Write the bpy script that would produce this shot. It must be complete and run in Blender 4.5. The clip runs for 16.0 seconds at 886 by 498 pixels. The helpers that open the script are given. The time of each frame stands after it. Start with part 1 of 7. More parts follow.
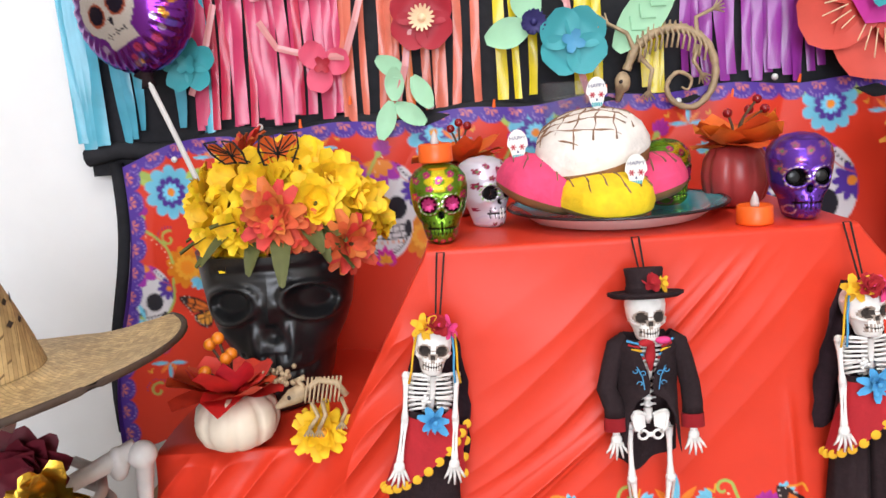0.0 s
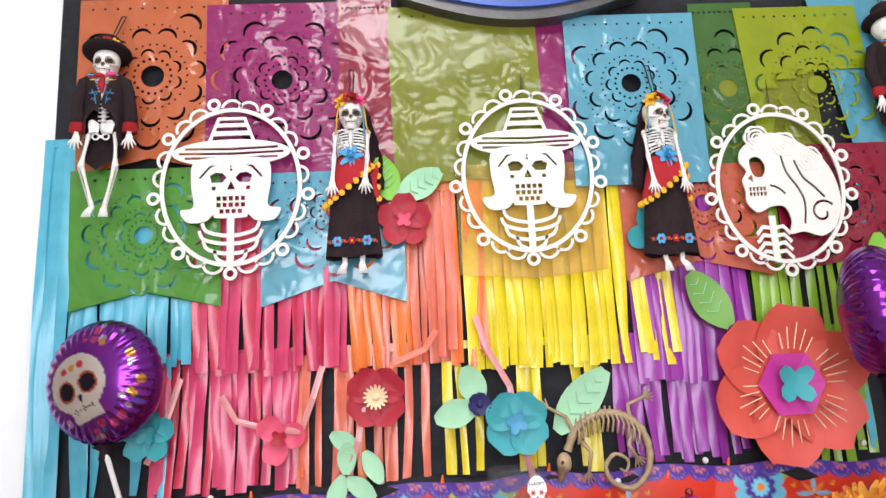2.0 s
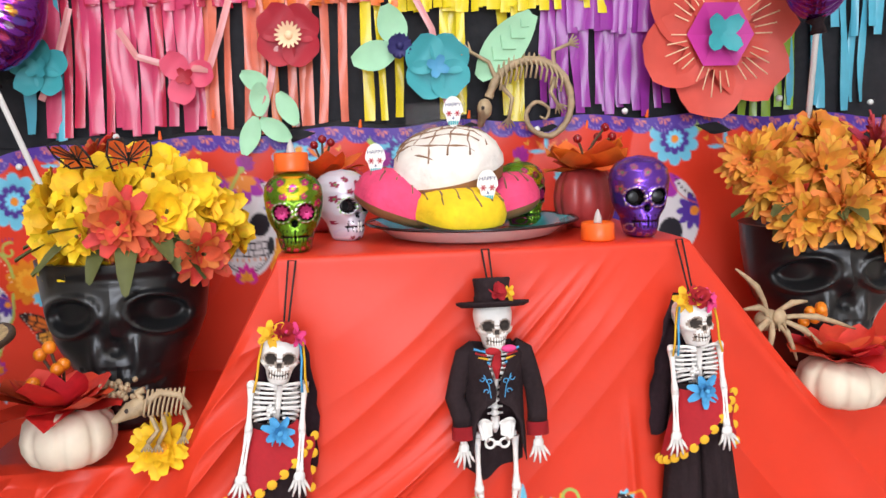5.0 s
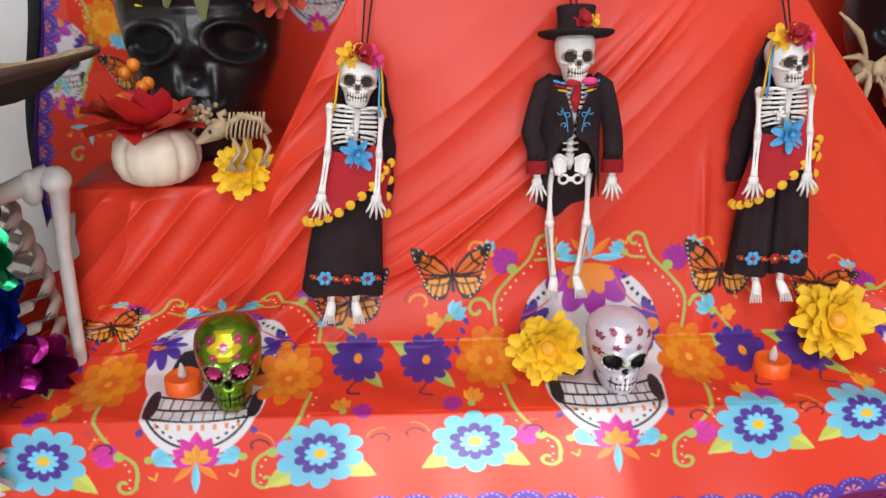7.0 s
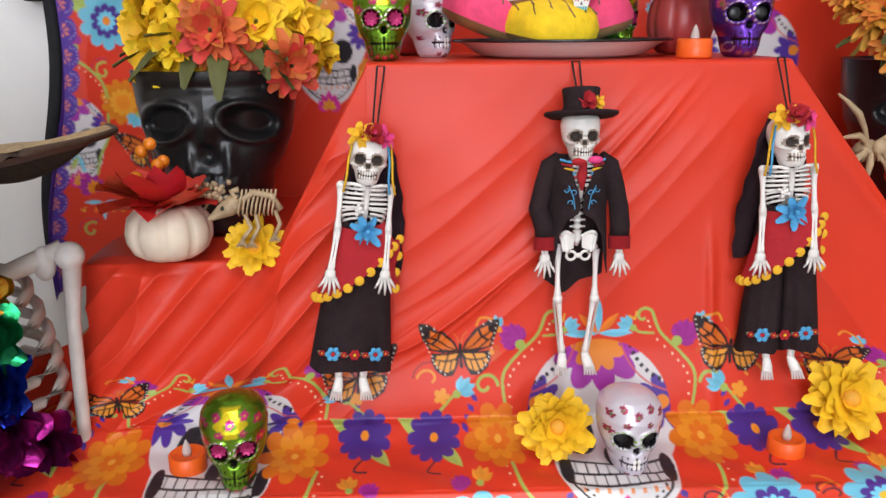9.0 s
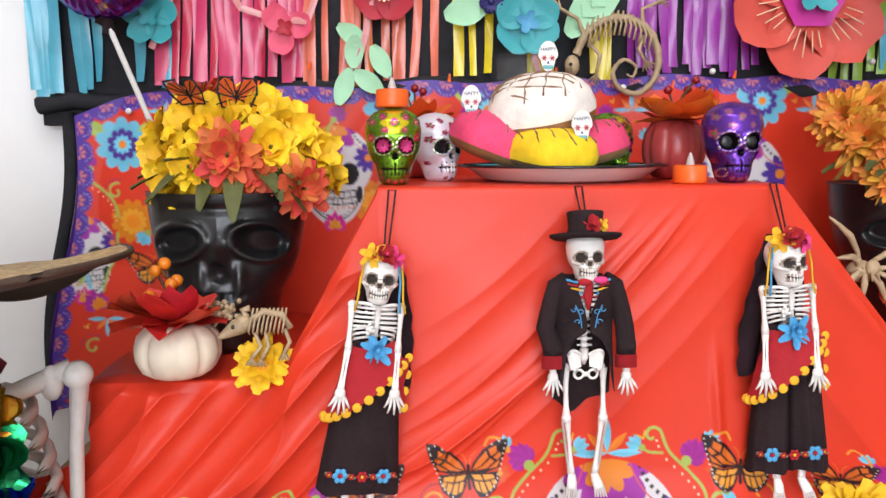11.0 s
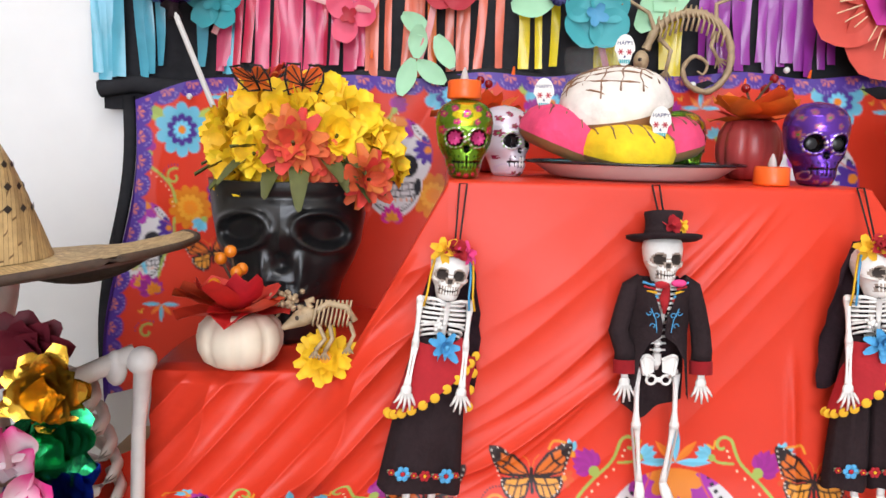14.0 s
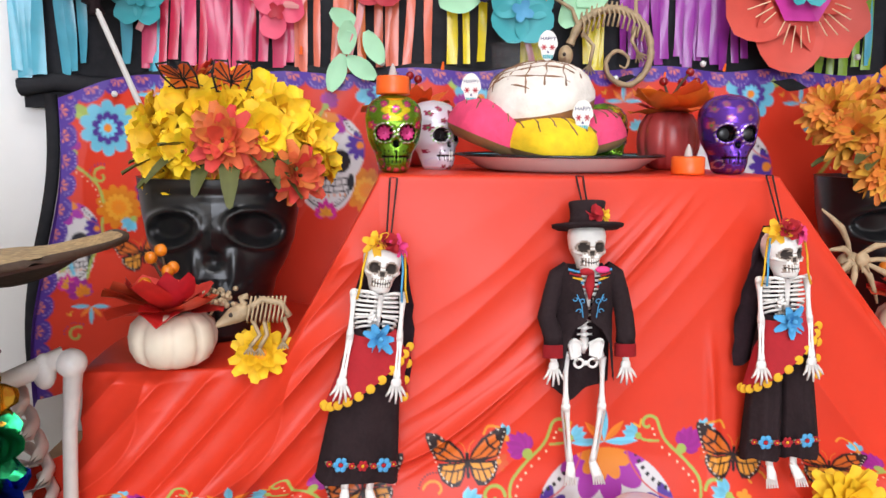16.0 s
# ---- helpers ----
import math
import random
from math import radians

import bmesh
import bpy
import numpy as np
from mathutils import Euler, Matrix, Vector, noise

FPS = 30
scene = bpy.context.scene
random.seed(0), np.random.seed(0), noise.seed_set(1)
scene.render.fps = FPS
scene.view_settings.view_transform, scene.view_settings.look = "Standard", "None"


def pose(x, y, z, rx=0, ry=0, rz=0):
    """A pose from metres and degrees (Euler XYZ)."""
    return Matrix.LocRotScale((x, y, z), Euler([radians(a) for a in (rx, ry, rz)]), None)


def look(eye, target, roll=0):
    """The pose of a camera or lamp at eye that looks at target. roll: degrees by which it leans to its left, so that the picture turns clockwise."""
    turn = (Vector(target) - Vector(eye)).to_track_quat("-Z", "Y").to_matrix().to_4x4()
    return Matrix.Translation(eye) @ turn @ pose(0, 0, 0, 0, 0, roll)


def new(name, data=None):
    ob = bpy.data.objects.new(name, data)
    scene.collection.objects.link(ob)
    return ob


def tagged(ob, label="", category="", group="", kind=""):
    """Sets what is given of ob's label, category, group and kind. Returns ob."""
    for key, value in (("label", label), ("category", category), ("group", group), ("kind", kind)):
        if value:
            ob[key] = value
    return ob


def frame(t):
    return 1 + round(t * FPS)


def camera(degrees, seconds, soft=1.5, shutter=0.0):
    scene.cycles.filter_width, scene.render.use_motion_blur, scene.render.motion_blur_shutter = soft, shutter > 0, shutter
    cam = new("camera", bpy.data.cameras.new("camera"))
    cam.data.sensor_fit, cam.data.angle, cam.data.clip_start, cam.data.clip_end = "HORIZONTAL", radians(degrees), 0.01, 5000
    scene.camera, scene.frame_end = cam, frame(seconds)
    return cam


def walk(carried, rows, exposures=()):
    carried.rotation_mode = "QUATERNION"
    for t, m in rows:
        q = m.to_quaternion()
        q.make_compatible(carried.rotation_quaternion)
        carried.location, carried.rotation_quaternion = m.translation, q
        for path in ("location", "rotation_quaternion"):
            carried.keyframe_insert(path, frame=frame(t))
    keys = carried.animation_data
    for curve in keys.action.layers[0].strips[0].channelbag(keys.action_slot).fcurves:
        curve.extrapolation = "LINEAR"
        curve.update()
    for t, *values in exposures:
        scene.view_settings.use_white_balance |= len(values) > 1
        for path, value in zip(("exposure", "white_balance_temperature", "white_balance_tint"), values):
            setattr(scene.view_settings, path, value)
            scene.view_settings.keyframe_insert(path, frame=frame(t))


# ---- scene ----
cam = camera(61.14, 16.0)
ROWS = [
    (0.0, 0.0516, 0.1648, 1.6173, 79.2, 4.05, 1.43),
    (0.5, 0.0713, 0.1441, 1.6446, 83.66, 3.7, -1.06),
    (1.0, 0.0879, 0.115, 1.6973, 90.4, 3.38, -1.17),
    (1.5, 0.0746, 0.0987, 1.7266, 96.61, 3.15, -1.03),
    (2.0, 0.0694, 0.1004, 1.7351, 101.52, 2.6, -1.73),
    (2.5, 0.0793, 0.1053, 1.7446, 104.61, 2.35, -3.59),
    (3.0, 0.098, 0.1119, 1.7521, 105.56, 2.35, -6.04),
    (3.5, 0.1224, 0.1187, 1.7493, 104.45, 2.6, -8.81),
    (4.0, 0.1199, 0.1446, 1.6871, 98.35, 2.5, -9.79),
    (4.5, 0.1101, 0.151, 1.6178, 89.82, 2.17, -8.33),
    (5.0, 0.0917, 0.1533, 1.5775, 82.21, 1.62, -6.59),
    (7.5, 0.0638, 0.1332, 1.4806, 67.58, 0.34, -1.53),
    (8.0, 0.0591, 0.1342, 1.4779, 67.27, 0.26, -1.42),
    (8.5, 0.0559, 0.1412, 1.4736, 68.69, 0.35, -1.32),
    (9.0, 0.0638, 0.1336, 1.4942, 73.81, 0.53, -1.47),
    (9.5, 0.0636, 0.1185, 1.5014, 80.75, 0.57, -2.96),
    (12.0, -0.0093, 0.1297, 1.5058, 82.51, -0.89, -0.12),
    (12.5, -0.0338, 0.142, 1.4989, 81.57, -1.04, 2.59),
    (13.0, -0.0343, 0.1514, 1.4954, 81.07, -1.14, 3.56),
    (13.5, -0.021, 0.153, 1.498, 81.27, -1.3, 2.33),
    (14.0, -0.0075, 0.1439, 1.5021, 81.97, -1.29, -0.05),
    (14.5, 0.0001, 0.133, 1.5031, 82.98, -1.18, -2.33),
    (15.0, 0.007, 0.1211, 1.5046, 83.47, -0.85, -3.88),
    (15.5, 0.0035, 0.1226, 1.5047, 83.03, -0.61, -4.52),
    (16.0, 0.0018, 0.1265, 1.5028, 81.61, -0.51, -4.74),
]
walk(cam, [(t, pose(x, y, z, rx, ry, rz)) for t, x, y, z, rx, ry, rz in ROWS],
     exposures=[(0.0, -0.22), (1.5, -0.22), (3.0, -0.30), (4.5, -0.22), (5.2, -0.25), (7.3, -0.62), (8.5, -0.66), (9.1, -0.52), (9.6, -0.30), (12.0, -0.26), (16.0, -0.26)])

# ---- light ----
FLOOR = 0.27
world = bpy.data.worlds.new("sky")
scene.world = world
world.use_nodes = True
wn = world.node_tree.nodes
sky = wn.new("ShaderNodeTexSky")
sky.sky_type, sky.sun_disc, sky.sun_elevation, sky.sun_rotation = "NISHITA", False, radians(30), radians(192)
world.node_tree.links.new(sky.outputs[0], wn["Background"].inputs[0])
wn["Background"].inputs[1].default_value = 0.12
sun = new("sun", bpy.data.lights.new("sun", "SUN"))
sun.data.energy, sun.data.angle, sun.data.color = 5.0, radians(0.8), (1.0, 0.95, 0.88)
sun.matrix_world = look((1.15, -4.2, 4.05), (0.0, 0.8, 0.975))
win = new("window_daylight", bpy.data.lights.new("window_daylight", "AREA"))
win.data.shape, win.data.size, win.data.size_y, win.data.energy, win.data.color = "RECTANGLE", 1.6, 1.7, 86, (0.82, 0.875, 1.0)
win.matrix_world = look((0.08, -2.42, 2.05), (0.0, 1.0, 2.0))
# Added overhead fill with no known fixture; it brightens walls and upward faces.
lamp = new("overhead_fill", bpy.data.lights.new("overhead_fill", "AREA"))
lamp.data.shape, lamp.data.size, lamp.data.size_y, lamp.data.energy = "RECTANGLE", 1.2, 0.6, 28
lamp.matrix_world = look((0.1, -0.2, 3.27), (0.3, -0.1, 0))


# ---- materials ----
def material(name, color, rough=0.6, metal=0.0, vary=0.12, scale=30, bump=0.0, attr=False, trans=0.0, spec=0.5, coat=0.0, island=0.0, depth=0.003, detail=6):
    m = bpy.data.materials.new(name)
    m.use_nodes = True
    nt = m.node_tree
    b = nt.nodes["Principled BSDF"]
    b.inputs["Roughness"].default_value, b.inputs["Metallic"].default_value = rough, metal
    b.inputs["Specular IOR Level"].default_value = spec
    b.inputs["Coat Weight"].default_value = coat
    tc = nt.nodes.new("ShaderNodeTexCoord")
    n1 = nt.nodes.new("ShaderNodeTexNoise")
    n1.inputs["Scale"].default_value, n1.inputs["Detail"].default_value = scale, detail
    n2 = nt.nodes.new("ShaderNodeTexNoise")
    n2.inputs["Scale"].default_value = scale / 7
    nt.links.new(tc.outputs["Object"], n1.inputs["Vector"])
    nt.links.new(tc.outputs["Object"], n2.inputs["Vector"])
    add = nt.nodes.new("ShaderNodeMath")
    add.operation = "ADD"
    nt.links.new(n1.outputs[0], add.inputs[0]), nt.links.new(n2.outputs[0], add.inputs[1])
    mr = nt.nodes.new("ShaderNodeMapRange")
    mr.inputs[1].default_value, mr.inputs[2].default_value = 0.6, 1.4
    mr.inputs[3].default_value, mr.inputs[4].default_value = 1 - vary, 1 + vary
    nt.links.new(add.outputs[0], mr.inputs[0])
    hsv = nt.nodes.new("ShaderNodeHueSaturation")
    nt.links.new(mr.outputs[0], hsv.inputs["Value"])
    if attr:
        at = nt.nodes.new("ShaderNodeVertexColor")
        at.layer_name = "paint"
        nt.links.new(at.outputs[0], hsv.inputs["Color"])
    else:
        hsv.inputs["Color"].default_value = (*color, 1)
    if island:
        geo = nt.nodes.new("ShaderNodeNewGeometry")
        hm = nt.nodes.new("ShaderNodeMapRange")
        hm.inputs[3].default_value, hm.inputs[4].default_value = 0.5 - island, 0.5 + island
        nt.links.new(geo.outputs["Random Per Island"], hm.inputs[0])
        nt.links.new(hm.outputs[0], hsv.inputs["Hue"])
    nt.links.new(hsv.outputs[0], b.inputs["Base Color"])
    if bump:
        bp = nt.nodes.new("ShaderNodeBump")
        bp.inputs["Strength"].default_value, bp.inputs["Distance"].default_value = bump, depth
        nt.links.new(add.outputs[0], bp.inputs["Height"])
        nt.links.new(bp.outputs[0], b.inputs["Normal"])
    if trans:
        mix = nt.nodes.new("ShaderNodeMixShader")
        tr = nt.nodes.new("ShaderNodeBsdfTransparent")
        nt.links.new(hsv.outputs[0], tr.inputs[0])
        mix.inputs[0].default_value = trans
        nt.links.new(b.outputs[0], mix.inputs[1]), nt.links.new(tr.outputs[0], mix.inputs[2])
        nt.links.new(mix.outputs[0], nt.nodes["Material Output"].inputs[0])
    return m


WALL = material("white_wall_paint", (0.92, 0.92, 0.92), 0.7, vary=0.03, scale=14, bump=0.05)
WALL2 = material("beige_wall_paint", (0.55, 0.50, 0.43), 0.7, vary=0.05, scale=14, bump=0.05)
FLOORM = material("grey_vinyl_floor", (0.32, 0.29, 0.26), 0.4, vary=0.15, scale=9)
BLACKCLOTH = material("black_cloth", (0.026, 0.026, 0.030), 0.9, vary=0.25, scale=70, bump=0.3, spec=0.2)
VELVET = material("black_doll_cloth", (0.024, 0.014, 0.016), 0.92, vary=0.3, scale=220, bump=0.3, spec=0.2)
ORANGEBOX = material("cardboard_box", (0.35, 0.24, 0.14), 0.8)
PRINT = material("printed_plastic_cloth", (1, 1, 1), 0.38, vary=0.07, scale=11, bump=0.35, attr=True, spec=0.32, depth=0.004, detail=3)
PAINTED = material("painted_foil_skull", (1, 1, 1), 0.22, metal=0.75, vary=0.1, scale=60, attr=True)
GLAZE = material("painted_white_skull", (1, 1, 1), 0.25, metal=0.25, vary=0.06, scale=60, attr=True)
FOIL = material("purple_foil", (1, 1, 1), 0.13, metal=0.85, vary=0.1, scale=26, bump=0.3, attr=True, detail=2)
BLACKPOT = material("satin_black_ceramic", (0.011, 0.011, 0.012), 0.3, vary=0.2, scale=40, bump=0.03)
BONE = material("white_plastic_bone", (0.82, 0.80, 0.77), 0.42, vary=0.12, scale=130, bump=0.2)
BONE_OLD = material("aged_tan_bone", (0.40, 0.29, 0.17), 0.55, vary=0.35, scale=120, bump=0.3)
SKELBONE = material("grey_skeleton_plastic", (0.70, 0.65, 0.61), 0.4, vary=0.18, scale=50, bump=0.1)
DARK = material("dark_hollow", (0.045, 0.032, 0.026), 0.8)
EYEP = material("magenta_foil_petal", (0.42, 0.02, 0.13), 0.3, metal=0.5)
REDC = material("red_felt", (0.40, 0.010, 0.018), 0.85, scale=200, bump=0.2)
YELC = material("yellow_felt", (0.80, 0.45, 0.02), 0.8, scale=200, bump=0.2)
BLUC = material("sky_blue_felt", (0.08, 0.36, 0.66), 0.8, scale=200, bump=0.2)
PNKC = material("hot_pink_felt", (0.72, 0.05, 0.22), 0.8, scale=200, bump=0.2)
PETALY = material("yellow_silk_petal", (0.90, 0.57, 0.014), 0.65, vary=0.25, scale=60, island=0.012)
PETALO = material("coral_silk_petal", (0.62, 0.10, 0.03), 0.65, vary=0.3, scale=60, island=0.02)
PETALG = material("amber_silk_petal", (0.72, 0.27, 0.03), 0.65, vary=0.3, scale=60, island=0.025)
PETALR = material("scarlet_silk_petal", (0.62, 0.035, 0.015), 0.6, vary=0.3, scale=50, island=0.012)
PETALM = material("rose_red_silk_petal", (0.45, 0.04, 0.04), 0.65, vary=0.3, scale=60, island=0.02)
PETALP = material("orange_silk_leaf", (0.75, 0.14, 0.015), 0.6, vary=0.3, scale=50, island=0.015)
LEAFG = material("dull_green_leaf", (0.09, 0.10, 0.025), 0.65, vary=0.3, scale=50, island=0.02)
LEIPINK = material("pink_and_white_petal", (1, 1, 1), 0.55, vary=0.1, scale=60, attr=True)
DKROSE = material("dark_rose_petal", (0.14, 0.008, 0.02), 0.6, vary=0.3, scale=50)
WPUMP = material("cream_pumpkin", (0.76, 0.66, 0.52), 0.55, vary=0.12, scale=40, bump=0.1)
RPUMP = material("dark_pink_pumpkin", (0.38, 0.045, 0.045), 0.35, vary=0.2, scale=40, bump=0.1)
STEM = material("brown_stem", (0.09, 0.045, 0.02), 0.7, vary=0.3, scale=80, bump=0.3)
BERRY = material("orange_berry", (0.72, 0.20, 0.01), 0.3, vary=0.15, scale=90)
RBERRY = material("red_berry", (0.25, 0.008, 0.012), 0.25, vary=0.15, scale=90)
CANDLE = material("orange_candle_plastic", (0.85, 0.12, 0.012), 0.35, vary=0.06, scale=60)
FLAME = material("clear_white_flame", (0.75, 0.7, 0.68), 0.15, vary=0.02, trans=0.35)
STRAW = material("woven_straw", (0.44, 0.30, 0.14), 0.6, vary=0.3, scale=90, bump=0.5)
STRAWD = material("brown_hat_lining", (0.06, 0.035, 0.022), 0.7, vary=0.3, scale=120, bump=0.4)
WHITEPL = material("white_plastic", (0.78, 0.78, 0.76), 0.4, vary=0.03)
PAPERW = material("white_laser_cut_wood", (0.80, 0.77, 0.72), 0.55, vary=0.04, scale=60)
BREAD = material("brown_baked_bread", (0.25, 0.11, 0.04), 0.7, vary=0.3, scale=50, bump=0.5)
SUGARW = material("white_sugar_crust", (0.80, 0.74, 0.68), 0.8, vary=0.16, scale=70, bump=1.0)
SUGARP = material("pink_sugar_crust", (0.78, 0.06, 0.17), 0.8, vary=0.20, scale=70, bump=1.0)
SUGARY = material("yellow_sugar_crust", (0.85, 0.56, 0.01), 0.8, vary=0.20, scale=70, bump=1.0)
CRACK = material("brown_crust_crack", (0.26, 0.14, 0.08), 0.9, vary=0.3)
ENAMEL = material("white_enamel", (0.86, 0.83, 0.82), 0.18, vary=0.06, scale=30, coat=0.5)
ENAMELT = material("teal_enamel", (0.05, 0.36, 0.42), 0.18, vary=0.25, scale=40, coat=0.5)
ENAMELB = material("black_enamel_rim", (0.01, 0.01, 0.012), 0.25)
STRING = material("black_cord", (0.012, 0.010, 0.010), 0.8)
FRAMEB = material("black_picture_frame", (0.012, 0.011, 0.012), 0.35, vary=0.2, scale=60, bump=0.2)
MOUNT = material("pale_picture_mount", (0.42, 0.48, 0.55), 0.4, vary=0.15, scale=8)
SIGNM = material("brushed_dark_sign", (0.10, 0.095, 0.10), 0.38, metal=0.6, vary=0.2, scale=120)
SIGNB = material("blue_tube", (0.03, 0.09, 0.45), 0.3)
SIGNR = material("red_tube_letters", (0.62, 0.035, 0.05), 0.3)
BLUEBOX = material("blue_box_card", (0.02, 0.25, 0.72), 0.5)


GLASS = material("clear_glass", (0.95, 0.96, 0.97), 0.03, vary=0.01, trans=0.975, spec=1.0)


# basket weave of the straw hat
nt = STRAW.node_tree
weave = nt.nodes.new("ShaderNodeTexBrick")
weave.inputs["Color1"].default_value, weave.inputs["Color2"].default_value, weave.inputs["Mortar"].default_value = (0.58, 0.41, 0.19, 1), (0.38, 0.25, 0.11, 1), (0.17, 0.10, 0.04, 1)
weave.inputs["Scale"].default_value, weave.inputs["Mortar Size"].default_value = 52, 0.012
weave.inputs["Brick Width"].default_value, weave.inputs["Row Height"].default_value = 0.5, 0.25
spin = nt.nodes.new("ShaderNodeMapping")
spin.inputs["Rotation"].default_value = (0.5, 0.3, 0.7)
nt.links.new(nt.nodes["Texture Coordinate"].outputs["Object"], spin.inputs[0])
nt.links.new(spin.outputs[0], weave.inputs["Vector"])
nt.links.new(weave.outputs["Color"], nt.nodes["Hue/Saturation/Value"].inputs["Color"])


def paper(name, c, rough=0.55, **k):
    return material(name, c, rough, vary=0.08, scale=40, **k)


CARD = {n: paper(n + "_card", c) for n, c in dict(mint=(0.36, 0.66, 0.42), lime=(0.24, 0.55, 0.06), green=(0.20, 0.42, 0.10), coral=(0.66, 0.09, 0.065), crimson=(0.40, 0.012, 0.03), teal=(0.05, 0.36, 0.40), magenta=(0.55, 0.035, 0.30), cream=(0.86, 0.62, 0.40), navy=(0.03, 0.025, 0.13), pink=(0.72, 0.08, 0.16), blue=(0.08, 0.33, 0.55), white=(0.80, 0.78, 0.74), yellow=(0.85, 0.50, 0.03)).items()}
STREAM = {n: material(n + "_streamer", c, 0.25, vary=0.2, scale=25, trans=0.10, spec=0.6) for n, c in dict(cyan=(0.10, 0.46, 0.62), red=(0.58, 0.03, 0.08), pink=(0.66, 0.06, 0.16), salmon=(0.78, 0.19, 0.12), orange=(0.88, 0.20, 0.04), yellow=(0.85, 0.68, 0.02), purple=(0.33, 0.04, 0.36), green=(0.26, 0.46, 0.03), blush=(0.70, 0.28, 0.28)).items()}
FILM = {n: material(n + "_plastic_film", c, 0.10, vary=0.10, scale=16, bump=1.0, trans=t + 0.12, spec=0.7, coat=0.5, depth=0.014, detail=2.0) for n, (c, t) in dict(orange=((0.62, 0.16, 0.06), 0.15), magenta=((0.42, 0.03, 0.20), 0.3), crimson=((0.34, 0.010, 0.045), 0.2), olive=((0.42, 0.46, 0.05), 0.45), gold=((0.97, 0.88, 0.50), 0.78), blue=((0.12, 0.42, 0.56), 0.15), green=((0.16, 0.48, 0.08), 0.4), lime=((0.42, 0.52, 0.02), 0.35), coral=((0.70, 0.16, 0.09), 0.25), dkgreen=((0.10, 0.26, 0.06), 0.4)).items()}


for film_ in FILM.values():
    # crumpled film: stretched, warped creases
    nz_ = film_.node_tree.nodes["Noise Texture"]
    nz_.inputs["Distortion"].default_value = 0.5


# ---- mesh helpers ----
def obj_from_bm(name, bm, mats, smooth=True):
    me = bpy.data.meshes.new(name)
    bm.normal_update()
    bm.to_mesh(me)
    bm.free()
    for m in mats if isinstance(mats, (list, tuple)) else [mats]:
        me.materials.append(m)
    if smooth:
        me.shade_smooth()
    return new(name, me)


def part(name, bm, mats, parent, label="", smooth=True):
    ob = obj_from_bm(name, bm, mats, smooth)
    ob.parent = parent
    return tagged(ob, label)


def thing(name, at, label, category, group="", rot=(0, 0, 0)):
    ob = new(name)
    ob.matrix_basis = pose(*at, *rot)
    return tagged(ob, label, category, group)


def tube(bm, pts, rad, n=6, mi=0, flat=1.0):
    pts = [Vector(p) for p in pts]
    rad = [rad] * len(pts) if isinstance(rad, (int, float)) else rad
    rings = []
    for i, p in enumerate(pts):
        d = (pts[min(i + 1, len(pts) - 1)] - pts[max(i - 1, 0)]).normalized()
        a = d.cross(Vector((0, 1, 0)) if abs(d.y) < 0.9 else Vector((1, 0, 0))).normalized()
        b = d.cross(a)
        rings.append([bm.verts.new(p + rad[i] * (math.cos(k * math.tau / n) * a + flat * math.sin(k * math.tau / n) * b)) for k in range(n)])
    for r, s in zip(rings, rings[1:]):
        for k in range(n):
            bm.faces.new((r[k], r[(k + 1) % n], s[(k + 1) % n], s[k])).material_index = mi
    for r in (rings[0], rings[-1]):
        if n > 2:
            bm.faces.new(r).material_index = mi


def ball(bm, c, r, mi=0, nu=12, nv=8):
    r = (r, r, r) if isinstance(r, (int, float)) else r
    rows = []
    for j in range(nv + 1):
        ph = math.pi * j / nv
        m = 1 if j in (0, nv) else nu
        rows.append([bm.verts.new((c[0] + r[0] * math.sin(ph) * math.cos(k * math.tau / nu), c[1] + r[1] * math.sin(ph) * math.sin(k * math.tau / nu), c[2] + r[2] * math.cos(ph))) for k in range(m)])
    for a, b in zip(rows, rows[1:]):
        for k in range(nu):
            q = [a[k % len(a)], b[k % len(b)], b[(k + 1) % len(b)], a[(k + 1) % len(a)]]
            bm.faces.new(list(dict.fromkeys(q))).material_index = mi


def lathe(bm, prof, n=32, mi=0, ripple=None, c=(0, 0, 0)):
    rows = []
    for r, z in prof:
        rows.append([bm.verts.new((c[0] + (r * (1 if not ripple else ripple(k * math.tau / n, r, z))) * math.cos(k * math.tau / n), c[1] + (r * (1 if not ripple else ripple(k * math.tau / n, r, z))) * math.sin(k * math.tau / n), c[2] + z)) for k in range(n)])
    for a, b in zip(rows, rows[1:]):
        for k in range(n):
            bm.faces.new((a[k], a[(k + 1) % n], b[(k + 1) % n], b[k])).material_index = mi


def box(bm, lo, hi, mi=0):
    v = [bm.verts.new((x, y, z)) for x in (lo[0], hi[0]) for y in (lo[1], hi[1]) for z in (lo[2], hi[2])]
    for f in ((0, 1, 3, 2), (4, 6, 7, 5), (0, 4, 5, 1), (2, 3, 7, 6), (0, 2, 6, 4), (1, 5, 7, 3)):
        bm.faces.new([v[i] for i in f]).material_index = mi


def petal(bm, base, out, up, length, width, curl=0.3, cup=0.2, mi=0, tip=0.6, rows=5):
    base, out, up = Vector(base), Vector(out).normalized(), Vector(up).normalized()
    side = out.cross(up).normalized()
    up = side.cross(out).normalized()
    prev = None
    for i in range(rows + 1):
        s = i / rows
        w = width * (math.sin(math.pi * min(1, s * 0.86 + 0.07)) ** tip) * 0.5
        p = base + out * length * s + up * length * curl * s * s
        row = [bm.verts.new(p + side * w * k + up * width * cup * (k * k) + up * 0.03 * width * math.sin(9 * s + 5 * k)) for k in (-1, 0, 1)]
        if prev:
            for k in (0, 1):
                bm.faces.new((prev[k], prev[k + 1], row[k + 1], row[k])).material_index = mi
        prev = row


